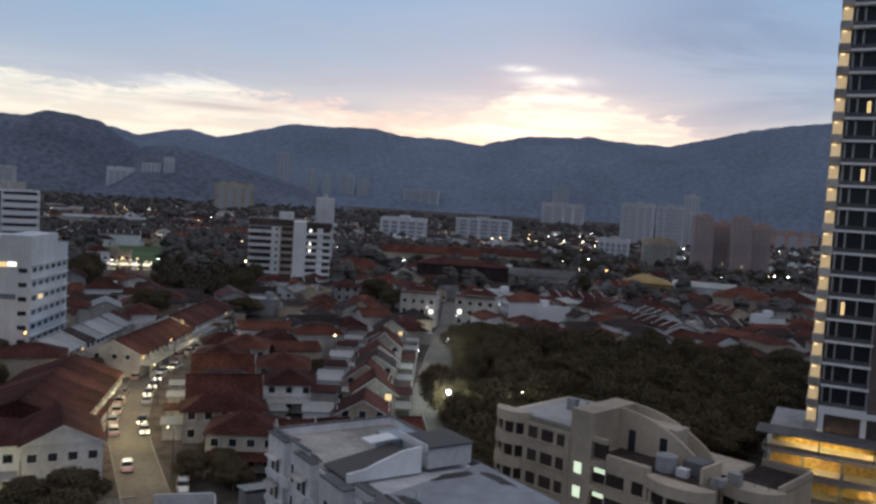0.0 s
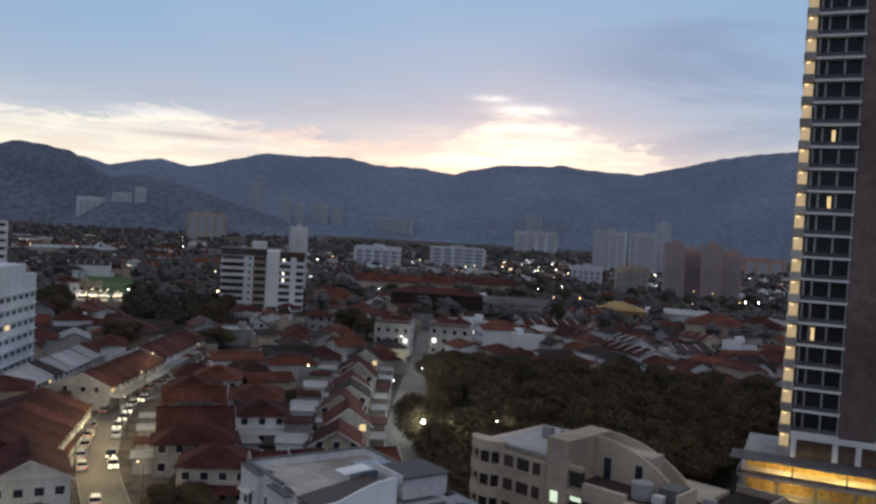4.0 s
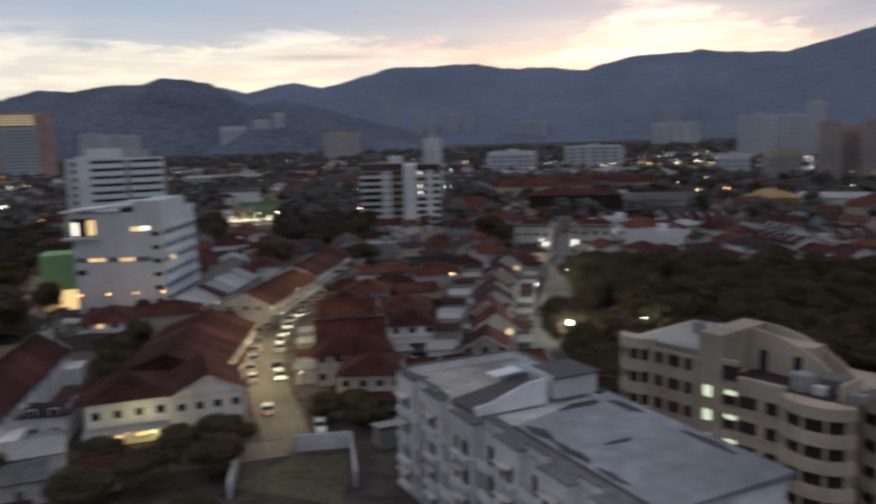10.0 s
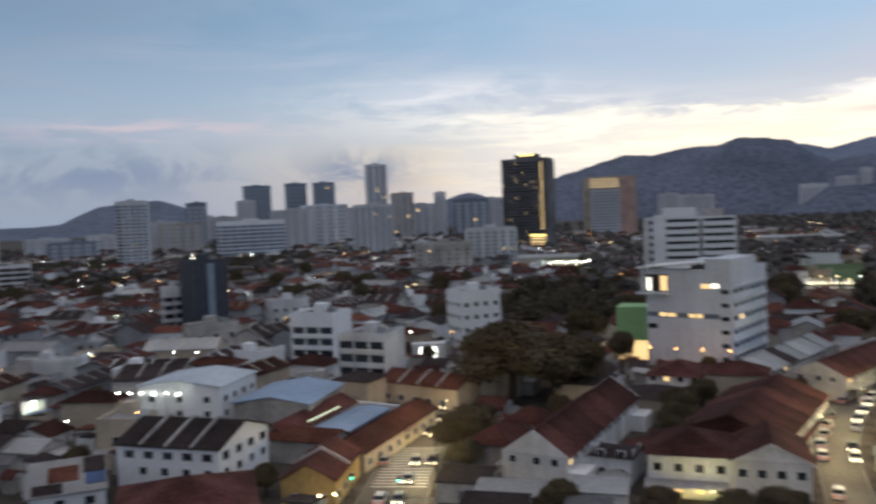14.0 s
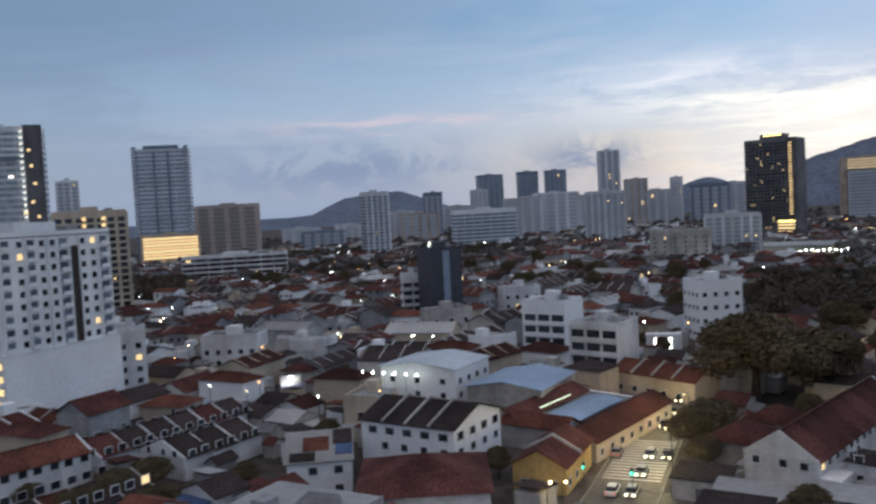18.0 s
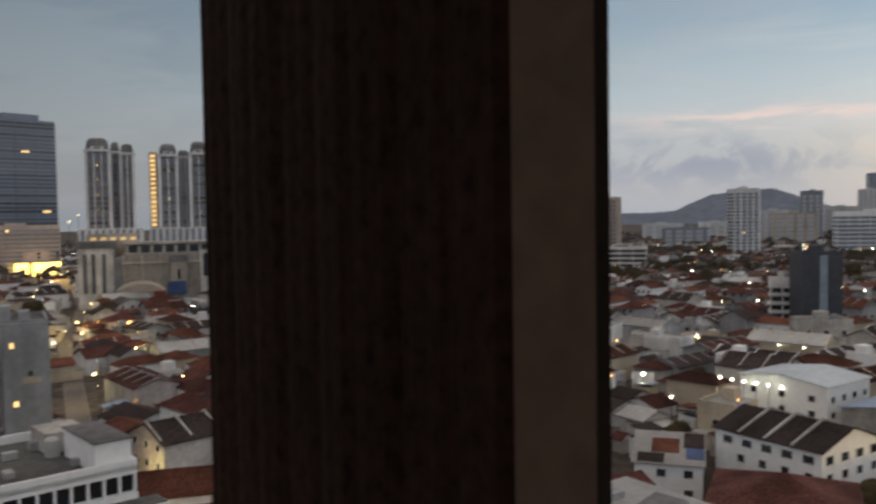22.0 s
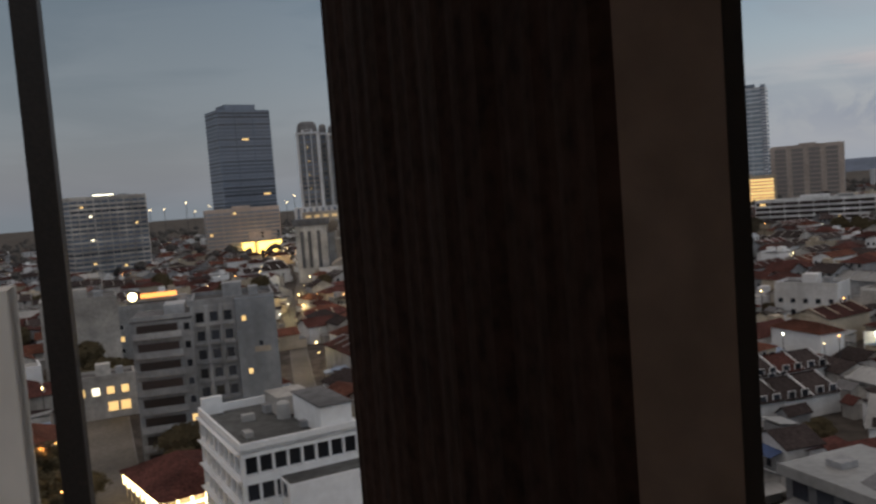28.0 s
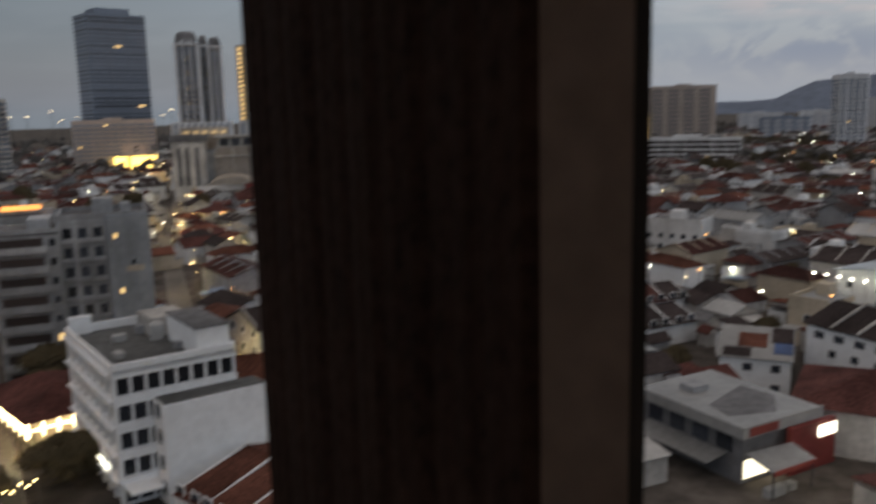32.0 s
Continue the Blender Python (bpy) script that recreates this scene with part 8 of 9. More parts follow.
# ---- street lamps ----
pole_me = Mesh().tube([(0, 0, 0), (0, 0, 7.6)], [0.11, 0.07]).tube([(0, 0, 7.6), (0.0, -0.7, 8.0)], [0.06, 0.05]).data("pole", POLE)
heads = {"warm": Mesh().ball(0, -0.9, 7.9, 0.12).data("lamp_head", LAMPHOT), "white": Mesh().ball(0, -0.9, 7.9, 0.12).data("lamp_head", LAMPWHITE), "orange": Mesh().ball(0, -0.9, 7.9, 0.12).data("lamp_head", LAMPORANGE)}
bigheads = {k: Mesh().ball(0, -0.9, 7.9, 0.3, 5, 10).data("lamp_head", m) for k, m in (("warm", LAMPHOT), ("white", LAMPWHITE), ("orange", LAMPORANGE))}


def street_lamp(x, y, kind="warm", rz=0.0, watts=0.0, scale=1.0, big=False):
    ob = thing("street_lamp", x, y, 0, rz, "steel street lamp burning " + {"warm": "yellow", "white": "white", "orange": "orange"}[kind], "street lamp", "street lamps")
    ob.scale = (scale,) * 3
    part("pole", pole_me, None, ob)
    part("lamp_head", (bigheads if big else heads)[kind], None, ob)
    if watts:
        lamp(x + (3.2 if scale == 1 else 1.0) * math.sin(radians(rz)), y - (3.2 if scale == 1 else 1.0) * math.cos(radians(rz)), 7.9 * scale - 0.35, watts * 1.5, {"warm": (1.0, 0.76, 0.34), "white": (0.95, 1.0, 0.85), "orange": (1.0, 0.5, 0.2)}[kind])


for (x, y), rz, w in (((-37.5, 121), -90, 600), ((-54.5, 139), 90, 1700), ((-54, 163), -90, 2300), ((-59.5, 190), -90, 600), ((-67, 216), 90, 900)):
    street_lamp(x, y, "warm", rz, w)
street_lamp(4.6, 150, "white", -90, 2500, 1.15, True)
for x, y, rz in ((4.5, 176, -90), (-4, 196, 90), (5, 216, -90), (8, 262, -90)):
    street_lamp(x, y, "white", rz, 1000)
street_lamp(18, 160, "white", 0, 500)
for x, y, rz in ((-96.5, 92, -55), (-111.5, 111, -55)):
    street_lamp(x, y, "warm", rz, 2000)
for x, y in ((-80, -62), (-98, -70), (-120, -86)):
    street_lamp(x, y, "orange", 30, 220)
for x, y, w in ((-178, -52, 260), (-196, -66, 0), (-215, -60, 260), (-232, -78, 0), (-165, -40, 700), (-260, -70, 300), (-290, -84, 0), (-150, -34, 0), (-320, -96, 300)):
    street_lamp(x, y, "orange" if w else "warm", 30, w, 0.8)
for x, y, w in ((-206, -70, 500), (-250, -86, 0), (-283, -100, 1500), (-315, -113, 1500), (-350, -123, 0), (-388, -133, 1800), (-455, -155, 2400), (-500, -174, 0), (-560, -196, 2400)):
    street_lamp(x, y, "warm", 0, w, 0.9, w > 0)
for x, y, w, kind in ((-207, -45, 800, "warm"), (-247, -72, 700, "warm"), (-353, -137, 1200, "orange"), (-555, -212, 3000, "orange"), (-338, 89, 700, "white")):
    street_lamp(x, y, kind, 0, w, 0.9, True)
for az, dd in ((35.1, 285), (35.6, 292), (38.7, 272)):
    street_lamp(*off_ground(az, dd), "orange", 0, 0, 0.8)
street_lamp(-131.0, -37.6, "warm", 0, 420, 0.62, True)
street_lamp(-180.0, -40.4, "warm", 0, 900, 0.7, True)
for k, (az, top) in enumerate(((119.0, 51), (118.1, 51), (116.7, 59), (116.2, 44), (115.2, 51), (114.15, 52), (110.15, 48), (109.6, 58), (121.4, 50), (123.2, 54))):
    x, y = off_ground(az, 1380 + 30 * (k % 3))
    fm = thing("floodlight_mast", x, y, 0, 0, "tall thin mast with burning floodlights by the shore", "floodlight", "floodlight masts by the shore")
    part("mast", Mesh().tube([(0, 0, 0), (0, 0, top - 2)], [0.55, 0.3]).box(-2.2, 2.2, -0.2, 0.2, top - 2.3, top - 2.0), POLE, fm)
    for dx in (-1.6, 1.6):
        part("floodlight", Mesh().box(dx - 0.6, dx + 0.6, -0.5, 0.5, top - 1.98, top - 1.4), LAMPSOFT, fm)
for az in (19.0, 21.0):
    lamp(*off_ground(az, 433), 4.5, 520, (1.0, 0.74, 0.34))
for k in range(14):
    street_lamp(*off_ground(18.2 + k * 0.27 + 0.1 * math.sin(k * 2.3), 434 + 2.5 * math.sin(k * 1.7)), "white" if k % 5 == 2 else "warm", 0, 0, (0.62, 0.5, 0.8, 0.56)[k % 4], True)
for k, az in enumerate((18.6, 19.3, 20.1, 20.8, 21.5)):
    st = thing("market_stall", *off_ground(az, 438 + k % 2), 0, az, "small stall under a pale canopy hung with bright bulbs", "stall", "stalls by the lawn", clear=3)
    part("canopy", Mesh().hip_roof(4.6, 3.2, 2.7, 0.9), FRESH, st)
    part("counter", Mesh().box(-1.9, 1.9, -1.3, -0.7, 0, 1.0), FRESH, st)
    for sx in (-2.1, 2.0):
        part("post", Mesh().box(sx, sx + 0.1, -1.5, -1.4, 0, 2.7), POLE, st)
    part("bulb_row", Mesh().box(-2.2, 2.2, -1.75, -1.62, 2.4, 2.56), LAMPSOFT, st)
for k, az in enumerate((-3.7, -4.3, -6.2, -6.7, -8.6, -9.8, -10.7, -11.4, -12.2)):
    street_lamp(*off_ground(az, 760 + 20 * (k % 3)), "warm", 0, 0, 1.6, True)
for az, dd, kind in ((-9.8, 470, "warm"), (-11.6, 480, "orange"), (-11.9, 465, "orange"), (-23.0, 560, "white"), (-22.2, 555, "white"), (13.0, 395, "warm"), (12.6, 400, "white"), (-16.2, 430, "white"), (-3.9, 620, "white")):
    street_lamp(*off_ground(az, dd), kind, 0, 0, 1.3, True)
for k in range(9):
    street_lamp(*off_ground(35.2 + k * 0.34, 520 + 8 * math.cos(k * 2)), "white", 0, 0, 1.3, True)

for x, y in ((-100.2, 77.4), (-93.6, 81.2)):
    tl = thing("traffic_light", x, y, 0, 200, "slim traffic light showing green", "traffic light", "traffic lights at the crossing")
    part("pole", Mesh().tube([(0, 0, 0), (0, 0, 3.4)], [0.07, 0.06]), POLE, tl)
    part("signal_box", Mesh().box(-0.18, 0.18, -0.15, 0.15, 3.41, 4.5), POLE, tl)
    for sy in (-0.17, 0.17):
        part("green_lens", Mesh().ball(0, sy, 3.75, 0.2, 4, 8), GREENLENS, tl)
for x, y in ((-94.8, 66.6), (-93.6, 68.4)):
    street_lamp(x, y, "warm", 120, 120, 0.65, True)

# ---- cars ----
car_glass = mat("car_glass", (0.02, 0.022, 0.025), rough=0.1, bump=0, stain=0)
car_meshes = []
for cp in CARPAINTS:
    body = Mesh().solid([(-0.85, -2.1, 0.3), (0.85, -2.1, 0.3), (0.85, 2.1, 0.3), (-0.85, 2.1, 0.3)], [(-0.82, -2.0, 0.85), (0.82, -2.0, 0.85), (0.82, 2.05, 0.9), (-0.82, 2.05, 0.9)])
    roof = Mesh().solid([(-0.66, -0.75, 1.42), (0.66, -0.75, 1.42), (0.66, 1.1, 1.42), (-0.66, 1.1, 1.42)], [(-0.6, -0.65, 1.5), (0.6, -0.65, 1.5), (0.6, 1.0, 1.5), (-0.6, 1.0, 1.5)])
    car_meshes.append((body.data("body", cp), roof.data("roof", cp)))
cabin_me = Mesh().solid([(-0.8, -1.25, 0.86), (0.8, -1.25, 0.86), (0.8, 1.6, 0.9), (-0.8, 1.6, 0.9)], [(-0.66, -0.75, 1.418), (0.66, -0.75, 1.418), (0.66, 1.1, 1.418), (-0.66, 1.1, 1.418)]).data("cabin_glass", car_glass)
wm = Mesh()
wm.v = [(sx * 0.1, 0.31 * math.cos(a), 0.31 * math.sin(a)) for sx in (-1, 1) for a in [i * math.pi / 5 for i in range(10)]]
wm.f = [(i, (i + 1) % 10, 10 + (i + 1) % 10, 10 + i) for i in range(10)] + [tuple(reversed(range(10))), tuple(range(10, 20))]
wheel_me = wm.data("wheel", TYRE)
light_me = {True: Mesh().box(-0.17, 0.17, -0.06, 0.04, -0.11, 0.11).data("headlight", LAMPSOFT), False: Mesh().box(-0.18, 0.18, -0.06, 0.04, -0.08, 0.08).data("headlight", FLAT_L)}
tail_me = Mesh().box(-0.16, 0.16, -0.04, 0.05, -0.1, 0.1).data("tail_light", mat("red_tail_light", (0.4, 0.02, 0.02), bump=0, stain=0, emit=(1, 0.05, 0.03), power=0.5))


def car(x, y, heading, paint=0, lit=False):
    ob = thing("car", x, y, 0.03, heading + 180, {0: "white", 1: "silver", 2: "dark", 3: "red"}[paint] + " hatchback parked on the street" if not lit else {0: "white", 1: "silver", 2: "dark", 3: "red"}[paint] + " hatchback with burning headlights", "car", "cars on the streets")
    b, r = car_meshes[paint]
    part("body", b, None, ob)
    part("roof", r, None, ob)
    part("cabin_glass", cabin_me, None, ob)
    for sx in (-0.8, 0.8):
        for sy in (-1.3, 1.3):
            part("wheel", wheel_me, None, ob, at=pose(sx, sy, 0.31))
        part("headlight", light_me[lit], None, ob, at=pose(sx * 0.72, -2.08, 0.66))
        part("tail_light", tail_me, None, ob, at=pose(sx * 0.78, 2.12, 0.72))


rng = random.Random(21)
for k, (x, y) in enumerate(((-37.2, 126.5), (-36.0, 122.0), (-34.8, 117.6), (-33.4, 113.2))):
    car(x, y, 198, 0)
car(-45.5, 124.5, 20, 0, False)
for (x0, y0), (x1, y1) in zip(along(STREET_A, 6.0)[5:], along(STREET_A, 6.0)[6:]):
    d = Vector((x1 - x0, y1 - y0)).normalized()
    for sd in (-1, 1):
        if rng.random() < 0.72:
            car(x0 - d.y * 2.5 * sd, y0 + d.x * 2.5 * sd, aim((x0, y0), (x1, y1)) + (0 if sd > 0 else 180), rng.choice((0, 0, 1, 1, 2, 0)), rng.random() < 0.5)
for (x0, y0), (x1, y1) in zip(along(STREET_C, 8.0)[1:9], along(STREET_C, 8.0)[2:10]):
    d = Vector((x1 - x0, y1 - y0)).normalized()
    for sd in (-4.2, -1.3, 1.6, 4.4):
        if rng.random() < 0.4:
            car(x0 - d.y * sd, y0 + d.x * sd, aim((x0, y0), (x1, y1)) + (0 if sd > 0 else 180), rng.choice((0, 1, 2, 2)), sd < 0)
car(-81.5, -43.0, 60, 0, False)

# ---- trees ----
def big(x, y, h, r, lab="", **k):
    return tree(x, y, h, r, lab, **k)


big(-124, 143, 20.5, 12.5, "very large spreading dark tree")
big(-114, 150, 16, 9.5, "large spreading dark tree")
big(-119, 160, 14, 8, "large spreading dark tree")
big(-105.5, 108, 8.6, 6.0, "round dark roadside tree")
for x, y, h, r in ((-46, 107, 6.0, 4.2), (-51, 103, 5.5, 3.8), (-44, 99, 6, 4), (-52, 95, 6, 4), (-60, 100, 5, 3.2), (-72, 92, 5.5, 3.6), (-70, 128, 7, 3.5), (-97, 100, 6, 3.4), (-34.5, 121, 5, 3), (-56, 88, 6, 4)):
    big(x, y, h, r)
for k in range(5):
    big(-27.5 - k * 1.6, 118 + k * 3.4, 4.5, 2.6)
for x, y, h, q in ((-92, -66, 6, 4), (-87, -66, 6, 4.5), (-80, -56, 5.5, 4), (-108, -84, 7, 5), (-93.5, -50, 6.5, 5.2), (-97, -47, 6, 4.5), (-84, -60, 5, 4), (-88, -57, 5.5, 4.2), (-100, -47, 5, 4)):
    big(x, y, h, q)
big(-110, -78, 7, 5)
house(46.5, 99.0, -38, 12, 12, 5.2, 2.6, OFFWHITE, TILE, hip=True, porch=False, label="low house under a dark reddish hipped roof")
rng = random.Random(33)
n = 0
for _ in range(900):
    az, dd = rng.uniform(-26.5, -0.8), rng.uniform(122, 240)
    x, y = off_ground(az, dd)
    if n >= 105 or not clear_of(x, y, 1.0) or (az < -19 and dd < 150):
        continue
    taken.append((x, y, 3.4))
    h = rng.uniform(8, 12.5)
    tree(x, y, h, rng.uniform(4.6, 6.4), group="park trees")
    n += 1
tr2 = 0
for _ in range(1200):
    az, dd = rng.choice(((rng.uniform(10, 33), rng.uniform(255, 480)), (rng.uniform(30, 46), rng.uniform(230, 520)), (rng.uniform(48, 76), rng.uniform(380, 620)), (rng.uniform(-26, 12), rng.uniform(300, 640)), (rng.uniform(108, 128), rng.uniform(100, 500))))
    x, y = off_ground(az, dd)
    if tr2 >= 115 or not clear_of(x, y, 2.0):
        continue
    taken.append((x, y, 3.0))
    tree(x, y, rng.uniform(7, 14), rng.uniform(4, 7))
    tr2 += 1

# belts of park trees between the quarters
def belt(rng):
    az0, az1, d0, d1 = rng.choice(((12.6, 18.6, 318, 455), (12.6, 18.6, 318, 455), (-12.6, -4.4, 455, 760), (-12.6, -4.4, 455, 760), (-24, -15.5, 520, 640), (22.6, 25.5, 345, 430), (66, 72.5, 780, 960), (54.5, 61, 760, 900), (79, 82, 480, 640), (33.5, 41.5, 300, 430), (59, 73, 590, 720), (57, 63, 700, 800)))
    return rng.uniform(az0, az1), rng.uniform(d0, d1)


for x, y, h, q in ((-139, 15, 6.5, 4.5), (-134, 9, 6, 4.2), (-144, 21, 6, 4), (-131, 20, 5, 3.6)):
    tree(x, y, h, q)
    taken.append((x, y, 6.5))
for q in ((-112, 2, 15), (-104, -8, 9), (-122, 22, 9), (-118, 36, 6), (-100, 14, 8)):
    taken.append(q)
taken.append((-101, 187, 11))
lamp(*off_ground(36.7, 540), 7, 9000, (0.9, 1.0, 0.5))
for q in ((*off_ground(46.6, 232), 9), (*off_ground(46.6, 218), 9), (*off_ground(45.6, 206), 8), (-118, 134, 9), (-111, 126, 7), (*off_ground(72.3, 196), 8), (*off_ground(72.3, 184), 7), (*off_ground(72.3, 172), 6)):
    taken.append(q)
belt_rng = random.Random(41)
belt_spots = []
while len(belt_spots) < 1080:
    az, dd = belt(belt_rng)
    x, y = off_ground(az, dd)
    if clear_of(x, y, 1.0):
        belt_spots.append((az, dd))
for az, dd in belt_spots:
    x, y = off_ground(az, dd)
    taken.append((x, y, 3.0))

# ---- the sea of roofs ----
def roof_house_pieces(seed, tall=False, row=False):
    """A small house or a short row of shophouses: walls, roof and dark windows."""
    rng = random.Random(seed)
    w, d = rng.uniform(6.5, 11), rng.uniform(8, 14.5)
    units = rng.randrange(3, 6)
    if row:
        w, d = rng.uniform(9.5, 13), 5.3 * units
    e, r = rng.uniform(4.0, 7.0), rng.uniform(1.5, 2.6)
    if tall and seed % 3 == 0:
        e += 3.0
    a, b, c, raised = Mesh().box(-w / 2, w / 2, -d / 2, d / 2, 0, e), Mesh(), Mesh(), Mesh()
    extra = []
    flat_top = (seed % 5 == 4 or (tall and seed % 10 == 2)) and not row
    if flat_top:
        raised.box(-w / 2, w / 2, -d / 2, -d / 2 + 0.3, e, e + 0.9).box(-w / 2, -w / 2 + 0.3, -d / 2 + 0.3, d / 2, e, e + 0.9)
        b.box(-w / 2 + 0.31, w / 2 - 0.2, -d / 2 + 0.31, d / 2, e + 0.01, e + 0.2)
        raised.box(-w / 2 + 2, -w / 2 + 4.5, d / 2 - 4, d / 2 - 1, e + 0.2, e + 2.4)
    elif seed % 2 and not row:
        b.hip_roof(w, d, e + 0.01, r)
    else:
        a.gable_walls(w, d, e, r - 0.05)
        b.gable_roof(w, d, e, r)
        for j in range(units + 1 if row else 0):
            # raised walls between the shophouses
            y = -d / 2 + 5.3 * j
            raised.solid([(-w / 2 - 0.3, y - 0.14, e), (w / 2 + 0.3, y - 0.14, e), (0, y - 0.14, e + r + 0.5)], [(-w / 2 - 0.3, y + 0.14, e), (w / 2 + 0.3, y + 0.14, e), (0, y + 0.14, e + r + 0.5)])
    for _ in range(3):
        # lean-tos, kitchens and awnings against the walls
        sd, q = rng.randrange(4), rng.uniform(2.0, 3.4)
        lw, ht = rng.uniform(3, 6), rng.uniform(2.4, 3.8)
        s = rng.uniform(-0.25, 0.25) * (w if sd < 2 else d)
        x0, x1, y0, y1 = ((s - lw / 2, s + lw / 2, -d / 2 - q, -d / 2), (s - lw / 2, s + lw / 2, d / 2, d / 2 + q), (-w / 2 - q, -w / 2, s - lw / 2, s + lw / 2), (w / 2, w / 2 + q, s - lw / 2, s + lw / 2))[sd]
        extra.append((Mesh().box(x0, x1, y0, y1, 0, ht), Mesh().box(x0 - 0.2, x1 + 0.2, y0 - 0.2, y1 + 0.2, ht + 0.01, ht + 0.15)))
    spots = []
    for i in range(3):
        for z in (1.0, 4.0, 7.0):
            if z + 1.2 < e:
                x = -w / 2 + (i + 0.5) * w / 3
                y = -d / 2 + (i + 0.5) * d / 3
                spots += [(x, -d / 2, z, 0), (-w / 2, y, z, -90)]
                c.box(x - 0.6, x + 0.6, -d / 2 - 0.04, -d / 2 + 0.05, z, z + 1.2).box(-w / 2 - 0.04, -w / 2 + 0.05, y - 0.6, y + 0.6, z, z + 1.2)
    mats = (rng.choice((WHITE, FRESH, OFFWHITE, OFFWHITE, CREAM, GREYWALL) if tall else (WHITE, WHITE, OFFWHITE, CREAM)), rng.choice((FLAT_L, METAL, FLAT)) if flat_top else rng.choice((TILE_B, TILE_B, TILE, TILE, TILE_O, METAL) if tall else (TILE, TILE, TILE_B, TILE_O, TILE_B, METAL)), PANE)
    mats += (mats[0],)
    me = (a.data("wall", mats[0]), b.data("roof", mats[1]), raised.data("party_wall", mats[0]) if raised.v else None)
    adds = [joined("lean_to", ((p0, mats[0]), (p1, lean))) for (p0, p1), lean in zip(extra, (METAL, FLAT_L, mats[1]))]
    for p0, p1 in extra:
        for src, dst in ((p0, a), (p1, b)):
            k = len(dst.v)
            dst.v += src.v
            dst.f += [tuple(i + k for i in face) for face in src.f]
    return (a, b, c, raised), mats, math.hypot(w, d) / 2 * 0.8, flat_top, spots, me, adds


stock = [roof_house_pieces(s) for s in range(30)]
town = [roof_house_pieces(s, True) for s in range(30, 60)] + [roof_house_pieces(s, s % 4 > 0, True) for s in range(60, 80)]
pitched = [s for s in stock if not s[3] and s[1][1] is not METAL]
rng = random.Random(77)
near_count = 0
far, footprints = {}, []
for d0, d1, step in ((112, 300, 11.0), (300, 520, 13.0), (520, 820, 18.0), (820, 1300, 32.0)):
    r = d0
    while r < d1:
        m = int(radians(156) * r / step)
        for i in range(m):
            az = -27.5 + 156 * (i + rng.uniform(0.2, 0.8)) / m
            dd = r + rng.uniform(-0.25, 0.25) * step
            x, y = off_ground(az, dd)
            pieces, mats, rad, flat_top, spots, meshes, adds = rng.choice(town if 42 < az < 97 or (az >= 97 and rng.random() < 0.5) or (dd > 290 and rng.random() < 0.42) else pitched if rng.random() < 0.9 else stock)
            if not clear_of(x, y, rad * 0.75):
                continue
            taken.append((x, y, rad * 0.78))
            turn = 20 + 90 * rng.randrange(4) + rng.uniform(-6, 6) + (18 if az > 60 else 0)
            if near_count < 240:
                near_count += 1
                ob = thing("small_house", x, y, 0, turn, "pale flat-roofed town house with lean-to additions" if flat_top else "pale town house with a weathered pitched roof and lean-tos", "house", "town houses")
                part("wall", meshes[0], None, ob)
                part("roof", meshes[1], None, ob)
                if meshes[2]:
                    part("parapet" if flat_top else "party_wall", meshes[2], None, ob)
                for me in adds[:1 if dd > 165 else 3]:
                    part("lean_to", me, None, ob)
                if dd < 190:
                    for x2, y2, z2, t2 in spots[::3 if dd > 150 else 2]:
                        window(ob, x2, y2, z2, t2, 1.2, 1.2, "warm" if rng.random() < 0.05 else None)
                continue
            c, s = math.cos(radians(turn)), math.sin(radians(turn))
            footprints.append((x, y, turn, max(v[0] for v in pieces[1].v), max(v[1] for v in pieces[1].v)))
            for q, mt in zip(pieces, mats):
                g = far.setdefault(mt, Mesh())
                k = len(g.v)
                g.v += [(x + px_ * c - py_ * s, y + px_ * s + py_ * c, pz) for px_, py_, pz in q.v]
                g.f += [tuple(i2 + k for i2 in face) for face in q.f]
        r += step
# ---- sheds, awnings and bushes in the gaps between the houses ----
bpy.context.view_layer.update()
CELL, GX, GY = 0.5, -345.0, -345.0
ground_used = np.zeros((960, 1400), bool)


def mark(cx, cy, turn, half_w, half_d):
    """Note a turned rectangle as built upon."""
    c, s = math.cos(radians(turn)), math.sin(radians(turn))
    ex, ey = abs(half_w * c) + abs(half_d * s), abs(half_w * s) + abs(half_d * c)
    i0, i1 = max(0, int((cx - ex - GX) / CELL)), min(960, int((cx + ex - GX) / CELL) + 2)
    j0, j1 = max(0, int((cy - ey - GY) / CELL)), min(1400, int((cy + ey - GY) / CELL) + 2)
    if i0 >= i1 or j0 >= j1:
        return
    px_, py_ = np.meshgrid(GX + CELL * np.arange(i0, i1) - cx, GY + CELL * np.arange(j0, j1) - cy, indexing="ij")
    ground_used[i0:i1, j0:j1] |= (np.abs(px_ * c + py_ * s) <= half_w) & (np.abs(-px_ * s + py_ * c) <= half_d)


for ob in list(scene.objects):
    if ob.type != "MESH" or ob.name.split(".")[0].split("_")[0] in ("ground", "road", "kerb", "hill", "near", "foothill", "far", "lamp"):
        continue
    box = [Vector(v) for v in ob.bound_box]
    lo, hi = box[0], box[6]
    mw = ob.matrix_world
    if mw.translation.xy.length > 600:
        continue
    mid = mw @ ((lo + hi) / 2)
    sc = mw.to_scale()
    mark(mid.x, mid.y, math.degrees(mw.to_euler().z), (hi.x - lo.x) / 2 * sc.x * (0.8 if ob.name.startswith("crown") else 1), (hi.y - lo.y) / 2 * sc.y * (0.8 if ob.name.startswith("crown") else 1))
for x, y, turn, fw, fd in footprints:
    mark(x, y, turn, fw, fd)
for x, y, q in road_spots:
    mark(x, y, 0, q, q)


